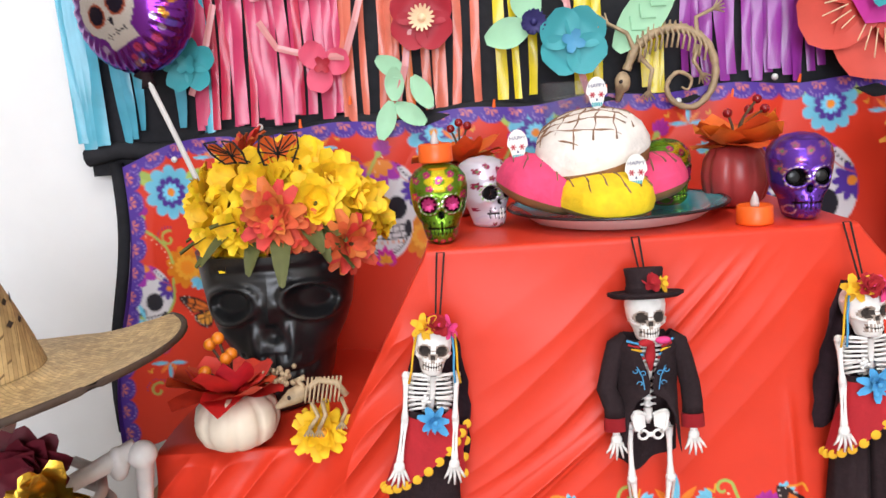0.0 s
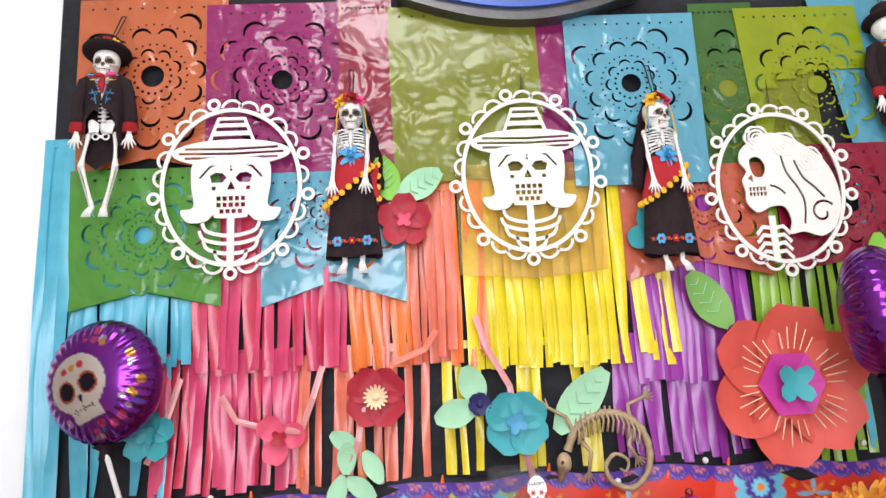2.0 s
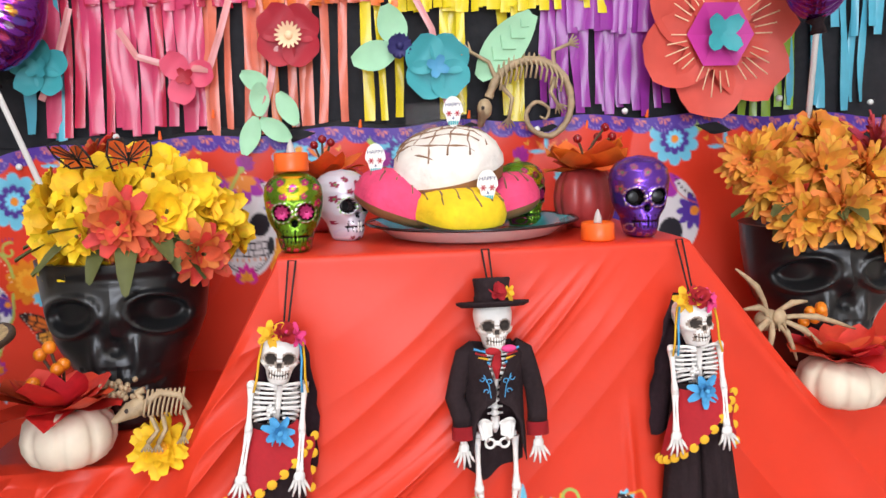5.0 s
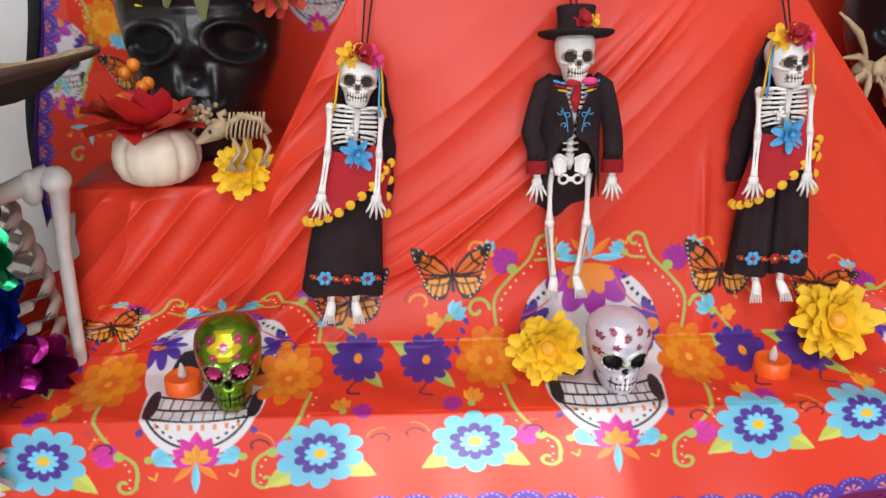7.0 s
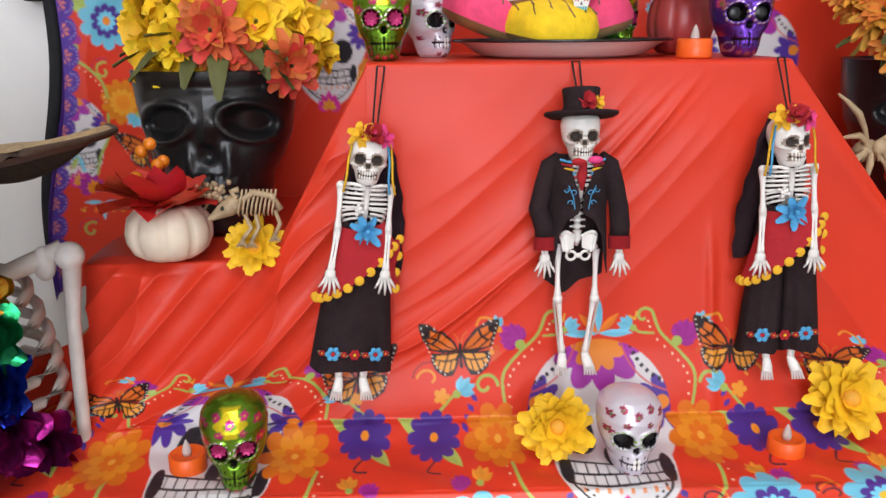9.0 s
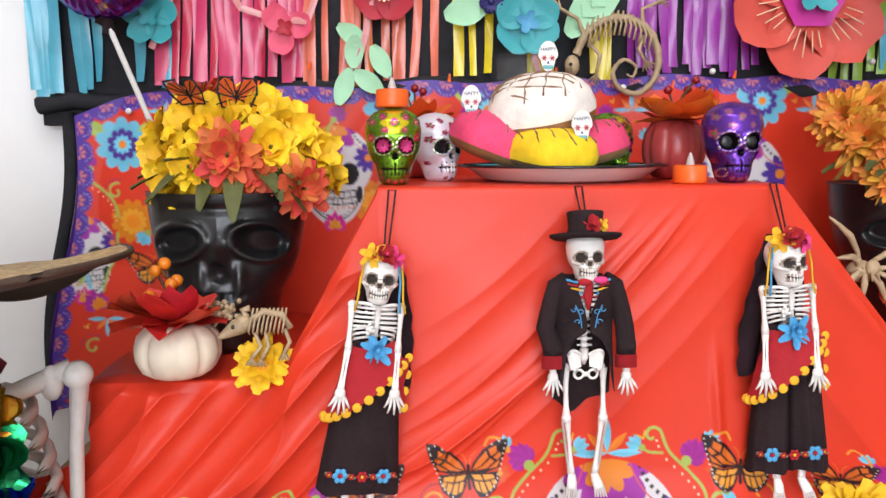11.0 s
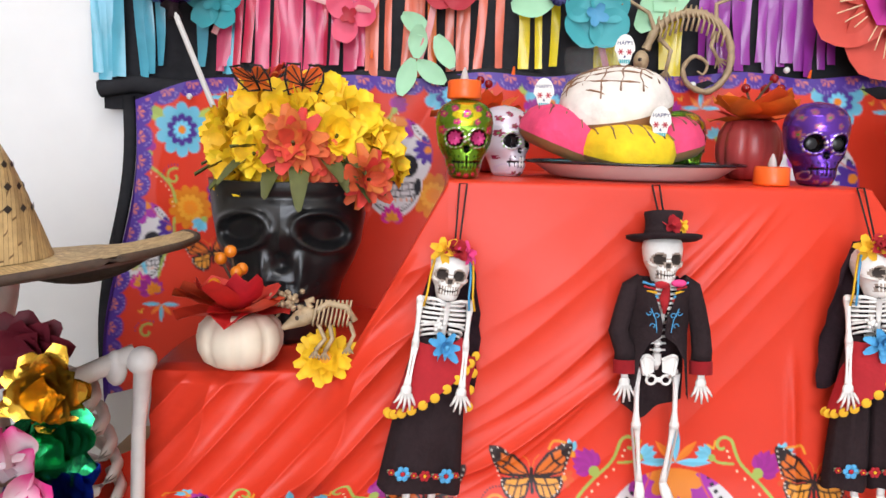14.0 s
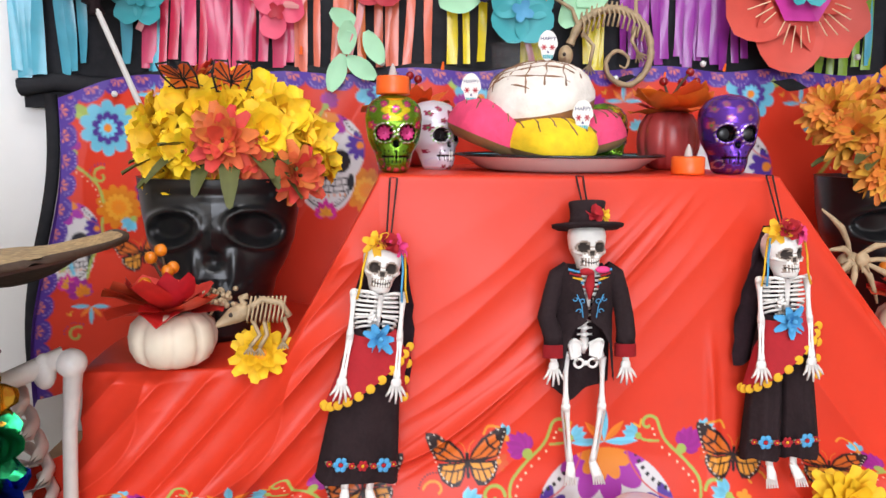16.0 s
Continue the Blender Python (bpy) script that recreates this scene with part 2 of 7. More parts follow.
def flat_mesh(name, loops, thick):
    """A flat plate in the xz plane, front towards -y, with even-odd holes."""
    cu = bpy.data.curves.new(name, "CURVE")
    cu.dimensions, cu.fill_mode, cu.extrude = "2D", "BOTH", thick / 2
    for lp in loops:
        sp = cu.splines.new("POLY")
        sp.points.add(len(lp) - 1)
        for p, (x, z) in zip(sp.points, lp):
            p.co = (x, z, 0, 1)
        sp.use_cyclic_u = True
    tmp = bpy.data.objects.new(name, cu)
    scene.collection.objects.link(tmp)
    me = bpy.data.meshes.new_from_object(tmp.evaluated_get(bpy.context.evaluated_depsgraph_get()))
    bpy.data.objects.remove(tmp)
    me.transform(Matrix.Rotation(radians(90), 4, "X"))
    return me


def plate_ob(name, loops, thick, mat, parent=None, at=(0, 0, 0), label=""):
    me = flat_mesh(name, loops, thick)
    me.name = name
    me.materials.clear()
    me.materials.append(mat)
    ob = new(name, me)
    ob.parent = parent
    ob.matrix_basis = Matrix.Translation(at)
    return tagged(ob, label)


def ell(cx, cz, rx, rz=None, n=24, a0=0.0, a1=math.tau):
    rz = rz or rx
    full = abs(a1 - a0 - math.tau) < 1e-6
    return [(cx + rx * math.cos(a0 + (a1 - a0) * k / (n if full else n - 1)), cz + rz * math.sin(a0 + (a1 - a0) * k / (n if full else n - 1))) for k in range(n)]


def arc_band(cx, cz, r, w, a0, a1, n=10, rz=None):
    k = (rz or r) / r
    return ell(cx, cz, r, r * k, n, a0, a1) + ell(cx, cz, r - w, (r - w) * k, n, a0, a1)[::-1]


def stroke(pts, w):
    """Outline of a thick polyline."""
    left, right = [], []
    for i, p in enumerate(pts):
        q0, q1 = pts[max(i - 1, 0)], pts[min(i + 1, len(pts) - 1)]
        dx, dz = q1[0] - q0[0], q1[1] - q0[1]
        l = math.hypot(dx, dz) or 1
        left.append((p[0] - dz / l * w / 2, p[1] + dx / l * w / 2))
        right.append((p[0] + dz / l * w / 2, p[1] - dx / l * w / 2))
    return left + right[::-1]


def smooth_line(pts, closed=False, n=5):
    """Catmull-Rom line through flat places."""
    p = [pts[-1]] + list(pts) + list(pts[:2]) if closed else [pts[0]] + list(pts) + [pts[-1]]
    out = []
    for i in range(1, len(p) - 2):
        for k in range(n):
            t = k / n
            out.append(tuple(0.5 * (2 * p[i][j] + (p[i + 1][j] - p[i - 1][j]) * t + (2 * p[i - 1][j] - 5 * p[i][j] + 4 * p[i + 1][j] - p[i + 2][j]) * t * t + (3 * p[i][j] - p[i - 1][j] - 3 * p[i + 1][j] + p[i + 2][j]) * t ** 3) for j in (0, 1)))
    return out if closed else out + [tuple(pts[-1])]


def smooth_loop(pts):
    return smooth_line(pts, True)


def grid_ob(name, P, col, mat, parent=None):
    """A mesh from a grid of places (rows, columns, 3) with a paint colour for each vertex."""
    h, w = P.shape[:2]
    me = bpy.data.meshes.new(name)
    idx = np.arange(h * w).reshape(h, w)
    quads = np.stack([idx[:-1, :-1], idx[1:, :-1], idx[1:, 1:], idx[:-1, 1:]], -1).reshape(-1, 4)
    me.from_pydata(P.reshape(-1, 3).tolist(), [], quads.tolist())
    at = me.color_attributes.new("paint", "FLOAT_COLOR", "POINT")
    rgba = np.ones((h * w, 4), np.float32)
    rgba[:, :3] = col.reshape(-1, 3)
    at.data.foreach_set("color", rgba.reshape(-1))
    me.materials.append(mat)
    me.shade_smooth()
    ob = new(name, me)
    ob.parent = parent
    return ob


def sstep(a, b, x):
    t = np.clip((x - a) / (b - a), 0, 1)
    return t * t * (3 - 2 * t)


# ---- structure ----
def slab(name, lo, hi, mat, label, category):
    bm = bmesh.new()
    box(bm, lo, hi)
    return tagged(obj_from_bm(name, bm, mat, False), label, category, kind="structure")


slab("floor", (-2.6, -2.6, FLOOR - 0.1), (3.0, 1.6, FLOOR), FLOORM, "worn grey vinyl floor of the shop", "floor")
slab("ceiling", (-2.6, -2.6, 3.3), (3.0, 1.6, 3.4), WALL, "plain white painted ceiling above the altar", "ceiling")
slab("wall_back", (-0.9, 1.39, FLOOR), (1.42, 1.55, 3.3), WALL, "white painted wall behind the altar, scuffed and pinned", "wall")
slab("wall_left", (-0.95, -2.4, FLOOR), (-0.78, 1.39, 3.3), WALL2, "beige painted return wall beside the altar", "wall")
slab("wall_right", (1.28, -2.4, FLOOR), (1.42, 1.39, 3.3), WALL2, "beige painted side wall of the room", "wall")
# Unseen front wall: opening edges and added middle pier bound the sun patch.
wf = new("wall_front")
tagged(wf, "unseen white front wall, opening and pier sized to shape the sunlight", "wall", kind="structure")
for lo, hi in (((-0.95, -2.55, FLOOR), (-0.70, -2.4, 3.3)), ((1.02, -2.55, FLOOR), (1.42, -2.4, 3.3)), ((-0.70, -2.55, 3.09), (1.02, -2.4, 3.3)), ((-0.70, -2.55, FLOOR), (1.02, -2.4, 0.75)), ((0.20, -2.55, 0.75), (0.74, -2.47, 3.09))):
    bm = bmesh.new()
    box(bm, lo, hi)
    part("sun_block_pier", bm, WALL, wf, smooth=False)
bm = bmesh.new()
box(bm, (-60, -60, FLOOR - 0.3), (60, -2.6, FLOOR - 0.12))
tagged(obj_from_bm("ground", bm, material("outdoor_paving", (0.28, 0.27, 0.25), 0.8, scale=3), False), "pale paving outside the shop window", "ground", kind="structure")

# black display board with folded lower edge
board = thing("display_board", (0, 0, 0), "black cloth-covered board hung flat on the white wall", "board")
bm = bmesh.new()
box(bm, (-0.548, 1.362, 1.545), (1.0, 1.389, 2.497))
part("panel", bm, BLACKCLOTH, board, smooth=False)
bm = bmesh.new()
tube(bm, [(-0.55 + 1.55 * k / 30, 1.352 + 0.004 * math.sin(k), 1.575 + 0.03 * math.sin(math.pi * k / 30) + 0.006 * math.sin(k * 1.7)) for k in range(31)], 0.014, 8)
part("rolled_edge", bm, BLACKCLOTH, board)


# ---- printed cloths ----
RED = np.array((0.68, 0.043, 0.018))


class Paint:
    """Draws the print of a cloth in flat cloth coordinates, in metres, on a grid twice as fine as the mesh."""

    def __init__(self, us, vs, place):
        fine = lambda q: np.interp(np.arange(2 * len(q)) / 2 - 0.25, np.arange(len(q)), q)
        gu, gv = np.meshgrid(fine(us), fine(vs))
        self.U, self.V = gu, place(gu, gv)
        self.lo, self.hi = self.V.min(axis=1), self.V.max(axis=1)
        self.col = np.empty(gu.shape + (3,))
        self.col[:] = RED

    def cell(self, x, y, r):
        """The part of the grid round a place: coordinates from it, and the colours there."""
        c0, c1 = np.searchsorted(self.U[0], (x - r, x + r))
        rows = np.nonzero((self.hi > y - r) & (self.lo < y + r))[0]
        r0, r1 = (rows[0], rows[-1] + 1) if len(rows) else (0, 0)
        w = (slice(r0, r1), slice(c0, c1))
        return self.U[w] - x, self.V[w] - y, self.col[w]

    def vertex_colours(self):
        c = self.col
        return (c[0::2, 0::2] + c[1::2, 0::2] + c[0::2, 1::2] + c[1::2, 1::2]) / 4

    def poly(self, pts, c):
        pts = np.asarray(pts, float)
        m = pts.mean(axis=0)
        du, dv, col = self.cell(m[0], m[1], np.abs(pts - m).max() + 0.002)
        du, dv = du + m[0], dv + m[1]
        ins = np.zeros(du.shape, bool)
        for (x0, y0), (x1, y1) in zip(pts, np.roll(pts, -1, axis=0)):
            if y0 != y1:
                ins ^= ((y0 > dv) != (y1 > dv)) & (du < (x1 - x0) * (dv - y0) / (y1 - y0) + x0)
        col[ins] = c

    def disc(self, x, y, r, c):
        du, dv, col = self.cell(x, y, r * 1.1)
        col[np.hypot(du, dv) < r] = c

    def rosette(self, x, y, r0, r1, n, c, rot=0.0, sharp=0.6, tone=0.0):
        """A ring of rounded petals, streaked darker towards the heart."""
        du, dv, col = self.cell(x, y, r1 * 1.05)
        d, an = np.hypot(du, dv), np.arctan2(dv, du) + rot
        k = np.abs(np.cos(n * an / 2))
        m = (d < r0 + (r1 - r0) * k ** sharp) & (d > 0)
        shade = 1 - tone * (1 - np.clip(d / r1, 0, 1)) * (0.6 + 0.4 * np.sin(n * 5 * an))
        col[m] = np.asarray(c) * shade[m][:, None]

    def flower(self, x, y, r, n, c, inner=None, core=(0.8, 0.25, 0.02), rot=0.3):
        self.rosette(x, y, r * 0.70, r, n, c, rot, 0.5, 0.35)
        if inner is not None:
            self.rosette(x, y, r * 0.40, r * 0.60, n, inner, rot, 0.5)
            self.rosette(x, y, r * 0.22, r * 0.36, n, np.asarray(c) * 1.15, rot, 0.6)
        self.disc(x, y, r * 0.15, core)

    def leaf(self, x, y, l, w, ang, c):
        du, dv, col = self.cell(x, y, l * 1.05)
        ca, sa = math.cos(ang), math.sin(ang)
        p, t = (du * ca + dv * sa) / l, (-du * sa + dv * ca) / w
        half = np.sin(np.pi * np.clip(p, 0, 1)) * 0.5
        m = (p > 0) & (p < 1) & (np.abs(t) < half)
        col[m] = c
        col[m & (t > half * 0.15)] = np.asarray(c) * 1.18

    def line(self, pts, w, c):
        for k, ((x0, y0), (x1, y1)) in enumerate(zip(pts, pts[1:])):
            dx, dy = x1 - x0, y1 - y0
            du, dv, col = self.cell((x0 + x1) / 2, (y0 + y1) / 2, math.hypot(dx, dy) / 2 + w)
            du, dv = du + dx / 2, dv + dy / 2
            t = np.clip((du * dx + dv * dy) / (dx * dx + dy * dy + 1e-12), 0, 1)
            col[np.hypot(du - t * dx, dv - t * dy) < w / 2] = c

    def curve(self, pts, w, c, n=6):
        """A smooth stroke through the given places."""
        out = smooth_line(pts, False, n)
        self.line(out, w, c)
        return out

    def curl(self, x, y, r, a0, turns, w, c, dots=None):
        k = np.linspace(0, 1, 22)
        rr, an = r * (1 - 0.75 * k), a0 + turns * math.tau * k
        self.line(list(zip(x + rr * np.cos(an), y + rr * np.sin(an))), w, c)
        if dots is not None:
            for q in range(9):
                b = a0 + turns * 2.6 * q / 8
                self.disc(x + (r + 0.005) * math.cos(b), y + (r + 0.005) * math.sin(b), 0.0011, dots)

    def fan(self, x, y, r, ang, n, spread, c, foot=None):
        """A half-open flower head seen from the side."""
        for k in range(n):
            b = ang + spread * (k / (n - 1) - 0.5)
            self.leaf(x, y, r * (1 - 0.12 * abs(k - (n - 1) / 2)), r * 0.42, b, np.asarray(c) * (0.9 + 0.1 * (k % 2)))
        if foot is not None:
            self.disc(x - 0.1 * r * math.cos(ang), y - 0.1 * r * math.sin(ang), r * 0.2, foot)

    def butterfly(self, x, y, s, tilt=0.0):
        ink, org, gold, pale = (0.022, 0.011, 0.012), (0.66, 0.15, 0.02), (0.76, 0.32, 0.04), (0.80, 0.72, 0.62)
        ca, sa = math.cos(tilt), math.sin(tilt)
        to = lambda sg, pts: [(x + s * (sg * p * ca - q * sa), y + s * (sg * p * sa + q * ca)) for p, q in pts]
        upper = [(0.03, -0.04), (0.12, 0.20), (0.38, 0.50), (0.72, 0.70), (1.0, 0.74), (1.02, 0.62), (0.90, 0.30), (0.78, 0.04), (0.45, -0.06)]
        lower = [(0.02, -0.04), (0.45, -0.07), (0.72, -0.04), (0.76, -0.22), (0.66, -0.46), (0.44, -0.62), (0.22, -0.60), (0.08, -0.36)]
        for sg in (-1, 1):
            self.poly(to(sg, upper), ink), self.poly(to(sg, lower), ink)
            for quad in ([(0.10, 0.02), (0.20, 0.20), (0.46, 0.46), (0.52, 0.30), (0.30, 0.10)], [(0.14, 0.0), (0.34, 0.09), (0.56, 0.27), (0.66, 0.20), (0.46, 0.04)], [(0.50, 0.02), (0.70, 0.17), (0.80, 0.22), (0.72, 0.06)], [(0.52, 0.50), (0.58, 0.33), (0.74, 0.42), (0.72, 0.58)], [(0.63, 0.29), (0.74, 0.23), (0.84, 0.34), (0.80, 0.42)]):
                self.poly(to(sg, quad), org)
            for quad in ([(0.06, -0.08), (0.30, -0.11), (0.34, -0.24), (0.14, -0.20)], [(0.34, -0.11), (0.60, -0.11), (0.64, -0.20), (0.39, -0.24)], [(0.12, -0.24), (0.22, -0.26), (0.28, -0.50), (0.18, -0.44)], [(0.26, -0.27), (0.36, -0.28), (0.44, -0.51), (0.32, -0.52)], [(0.40, -0.28), (0.52, -0.26), (0.58, -0.42), (0.48, -0.48)], [(0.55, -0.25), (0.66, -0.23), (0.67, -0.32), (0.61, -0.38)]):
                self.poly(to(sg, quad), gold)
            for p, q in [(0.95 - 0.13 * k / 4, 0.62 - 0.50 * k / 4) for k in range(6)] + [(0.72 - 0.012 * k * k, -0.12 - 0.09 * k) for k in range(6)] + [(0.62, 0.62), (0.80, 0.68)]:
                self.disc(*to(sg, [(p, q)])[0], s * 0.020, pale)
            self.curve(to(sg, [(0.02, 0.12), (0.08, 0.34), (0.20, 0.46)]), s * 0.018, (0.70, 0.22, 0.03))
        self.line(to(1, [(0, -0.40), (0, 0.14)]), s * 0.085, ink)

    def skull(self, x, y, s):
        """Large printed sugar skull, plain shapes."""
        du, dv, col = self.cell(x, y, s * 0.95)
        p, q = du / s, dv / s
        white, ink = (0.66, 0.64, 0.66), (0.02, 0.018, 0.025)
        head = (np.hypot(p / 0.52, (q - 0.06) / 0.50) < 1) | ((np.abs(p) < 0.40 * np.sqrt(np.clip(1 - (np.clip(-q - 0.25, 0, 1) / 0.52) ** 2, 0, 1))) & (q < 0) & (q > -0.77))
        col[head] = white
        for sg in (-1, 1):
            col[np.hypot((p - sg * 0.2) / 0.13, (q + 0.08) / 0.15) < 1] = ink
            d, an = np.hypot(p - sg * 0.46, q - 0.13), np.arctan2(q - 0.13, p - sg * 0.46)
            m = head & (d < 0.20 * (0.62 + 0.38 * np.abs(np.cos(5 * an))))
            col[m] = (0.085, 0.035, 0.30)
            col[head & (d < 0.05)] = (0.75, 0.24, 0.03)
        d, an = np.hypot(p, q - 0.52), np.arctan2(q - 0.52, p)
        col[head & (d < 0.34 * (0.72 + 0.28 * np.abs(np.cos(4.5 * an))))] = (0.36, 0.03, 0.36)
        col[head & (d < 0.20 * (0.72 + 0.28 * np.abs(np.cos(4.5 * an + 1.57))))] = (0.75, 0.24, 0.03)
        col[np.hypot(p / 0.05, (q + 0.25) / 0.09) < 1] = ink
        # dotted seams over the brow
        for sg in (-1, 1):
            rr = np.hypot(p - sg * 0.58, q - 0.62)
            col[head & (np.abs(rr - 0.42) < 0.006)] = (0.62, 0.10, 0.10)
            col[head & (np.abs(rr - 0.36) < 0.014) & (np.sin(np.arctan2(q - 0.62, p - sg * 0.58) * 44) > 0.1)] = ink
        # teeth: two curved rows, each tooth outlined
        bow = q + 0.41 - 0.35 * p * p
        for row, lo, hi in ((0, 0.008, 0.085), (1, -0.075, -0.006)):
            band = (bow > lo) & (bow < hi) & (np.abs(p) < 0.31)
            col[band] = white
            col[band & (np.abs((p / 0.068 + 0.5 * row) % 1 - 0.5) > 0.43)] = ink
        col[(np.abs(p) < 0.32) & ((np.abs(bow - 0.088) < 0.009) | (np.abs(bow) < 0.008) | (np.abs(bow + 0.080) < 0.009))] = ink
        for sg in (-1, 1):
            col[np.hypot((p - sg * 0.335) / 0.045, (bow - 0.02) / 0.11) < 1] = ink
        # drops and stitched chin line
        col[(np.abs(bow + 0.125) < 0.022) & (np.abs(p) < 0.27) & (np.abs((p / 0.075) % 1 - 0.5) < 0.16)] = (0.72, 0.26, 0.10)
        chin = np.hypot(p / 0.37, np.clip(-q - 0.25, 0, 1) / 0.46)
        col[(np.abs(chin - 0.97) < 0.022) & (q < -0.44)] = ink
        col[(np.abs(chin - 0.88) < 0.020) & (q < -0.44) & (np.sin(np.arctan2(q + 0.25, p) * 40) > 0.3)] = ink
        self.fan(x, y - 0.80 * s, 0.24 * s, 1.57, 7, 2.9, (0.62, 0.025, 0.30))
        self.fan(x, y - 0.80 * s, 0.14 * s, 1.57, 5, 2.6, (0.76, 0.30, 0.03))

    def star(self, x, y, r, c1, c2, up=1.57):
        """Slender leaves spread from one place, with small chevrons between."""
        for k, c in enumerate((c1, c2, c1, c2, c1)):
            self.leaf(x, y, r * (1.0 if k % 2 == 0 else 0.82), r * 0.22, up + (k - 2) * 0.78, c)
        for k in (-1.5, 1.5):
            b = up + k * 0.78
            ex, ey = x + 1.12 * r * math.cos(b), y + 1.12 * r * math.sin(b)
            self.line([(ex - 0.16 * r, ey + 0.05 * r), (ex, ey - 0.05 * r), (ex + 0.05 * r, ey + 0.16 * r)], 0.0022, (0.74, 0.40, 0.04))

    def border(self, dist, along):
        """Scalloped purple edging; dist from the hem, along it."""
        t = (along / 0.038) % 1 - 0.5
        edge = 0.012 + 0.013 * np.sqrt(np.clip(1 - (t / 0.5) ** 2, 0, 1))
        purple = (0.085, 0.035, 0.31)
        self.col[dist < edge] = purple
        dx, dy = t * 0.038, dist - 0.003
        d, an = np.hypot(dx, dy), np.arctan2(dy, dx)
        self.col[(d < 0.0105) & (d > 0.002) & (dy > 0) & (np.abs(np.sin(an * 3.5)) > 0.72)] = (0.78, 0.22, 0.13)
        self.col[(np.abs(np.hypot(dx, dist - 0.010) - 0.0125) < 0.0011) & (dist > 0.010) & (np.sin(an * 22) > 0)] = (0.35, 0.25, 0.60)


PURP, SKY, GOLD, MAG, GRN = (0.075, 0.03, 0.26), (0.16, 0.52, 0.70), (0.72, 0.22, 0.012), (0.34, 0.02, 0.27), (0.35, 0.46, 0.10)

# backing cloth pinned on the wall
step = 0.0026
us, vs = np.arange(-0.66, 1.04, step), np.arange(0, 0.46, step)
U, V = np.meshgrid(us, vs)
top_of = lambda u: 1.598 + 0.02 * np.sin((u + 0.2) * 2.2) - 0.045 * sstep(-0.40, -0.56, u) + 0.004 * np.sin(u * 31)
Z = top_of(U) - V
pt = Paint(us, vs, lambda u, v: top_of(u) - v)
for x, z in ((-0.416, 1.514), (0.005, 1.578), (0.162, 1.567), (0.607, 1.579), (0.87, 1.575)):
    for k in (0.5, 2.6):
        pt.leaf(x + 0.02 * math.cos(k), z + 0.02 * math.sin(k), 0.05, 0.022, k, GRN)
    pt.flower(x, z, 0.043, 10, SKY, PURP)
for x, z in ((-0.405, 1.392), (-0.02, 1.42), (0.55, 1.45)):
    pt.flower(x, z, 0.036, 12, GOLD, (0.80, 0.35, 0.03))
for x, z in ((-0.352, 1.416), (0.50, 1.50)):
    pt.flower(x, z, 0.026, 8, PURP)
pt.skull(-0.488, 1.345, 0.10), pt.skull(-0.085, 1.475, 0.12), pt.skull(0.57, 1.44, 0.16)
pt.butterfly(-0.375, 1.322, 0.046, 0.25)
CREAM = (0.80, 0.62, 0.42)
for x in (-0.30, -0.13, 0.08, 0.30, 0.44, 0.74):
    z = 1.575
    stem = pt.curve([(x - 0.01, z - 0.13), (x + 0.012, z - 0.10), (x + 0.026, z - 0.06), (x + 0.045, z - 0.025)], 0.0045, GRN)
    for q in stem[::2]:
        pt.disc(q[0] + 0.007, q[1] - 0.004, 0.0013, CREAM)
    pt.curl(x, z - 0.045, 0.016, 0.2, 0.9, 0.0035, GRN, PURP)
    pt.fan(x + 0.048, z - 0.022, 0.026, 1.0, 6, 1.9, MAG, GRN), pt.fan(x - 0.02, z - 0.055, 0.020, 2.2, 4, 1.4, SKY, GRN)
    pt.star(x - 0.045, z - 0.01, 0.030, SKY, (0.78, 0.2, 0.03))
pt.fan(-0.47, 1.478, 0.026, 1.9, 6, 1.9, MAG, GRN), pt.fan(-0.385, 1.372, 0.024, 4.0, 4, 1.4, SKY, GRN)
for q in pt.curve([(-0.478, 1.462), (-0.455, 1.445), (-0.435, 1.425), (-0.428, 1.40)], 0.0045, GRN)[::2]:
    pt.disc(q[0] - 0.004, q[1] - 0.006, 0.0013, CREAM)
pt.curl(-0.43, 1.440, 0.014, 1.2, 0.9, 0.0035, GRN, PURP)
pt.curve([(-0.432, 1.375), (-0.436, 1.34), (-0.452, 1.31), (-0.46, 1.28)], 0.004, GRN)
for k in range(4):
    pt.fan(-0.470 + 0.002 * k, 1.255, 0.030 - 0.006 * k, 1.8, 7, 3.2, (MAG, MAG, GOLD, GOLD)[k])
pt.star(-0.455, 1.235, 0.030, SKY, (0.78, 0.2, 0.03), 4.7), pt.curl(-0.478, 1.19, 0.014, 1.0, 0.8, 0.0035, GRN, PURP)
pt.star(-0.485, 1.31, 0.03, SKY, GRN, 3.4)
hang_ = top_of(pt.U) - pt.V
pt.border(hang_, pt.U), pt.border(pt.U - (-0.487 - 0.12 * hang_ + 0.010 * np.sin(hang_ * 14)), pt.V)
bow = 0.012 * np.sin(U * 9 + 1) * sstep(0, 0.2, V) + 0.006 * np.sin(U * 23 + V * 9) + 0.02 * sstep(0.1, 0.45, V)
X = np.maximum(U, -0.487 - 0.12 * V + 0.010 * np.sin(V * 14))
P = np.stack([X, 1.343 - np.abs(bow) - 0.004, Z], -1)
tagged(grid_ob("backing_cloth", P, pt.vertex_colours(), PRINT), "orange-red printed plastic cloth with flowers and skulls pinned on wall", "tablecloth")
bm = bmesh.new()
tube(bm, [(-0.496 - 0.12 * v + 0.010 * math.sin(v * 14) - 0.006, 1.345, 1.565 - v) for v in np.linspace(0, 0.45, 16)], 0.010, 8)
tagged(obj_from_bm("cloth_liner", bm, BLACKCLOTH), "black liner edge showing beside the printed cloth", "liner")
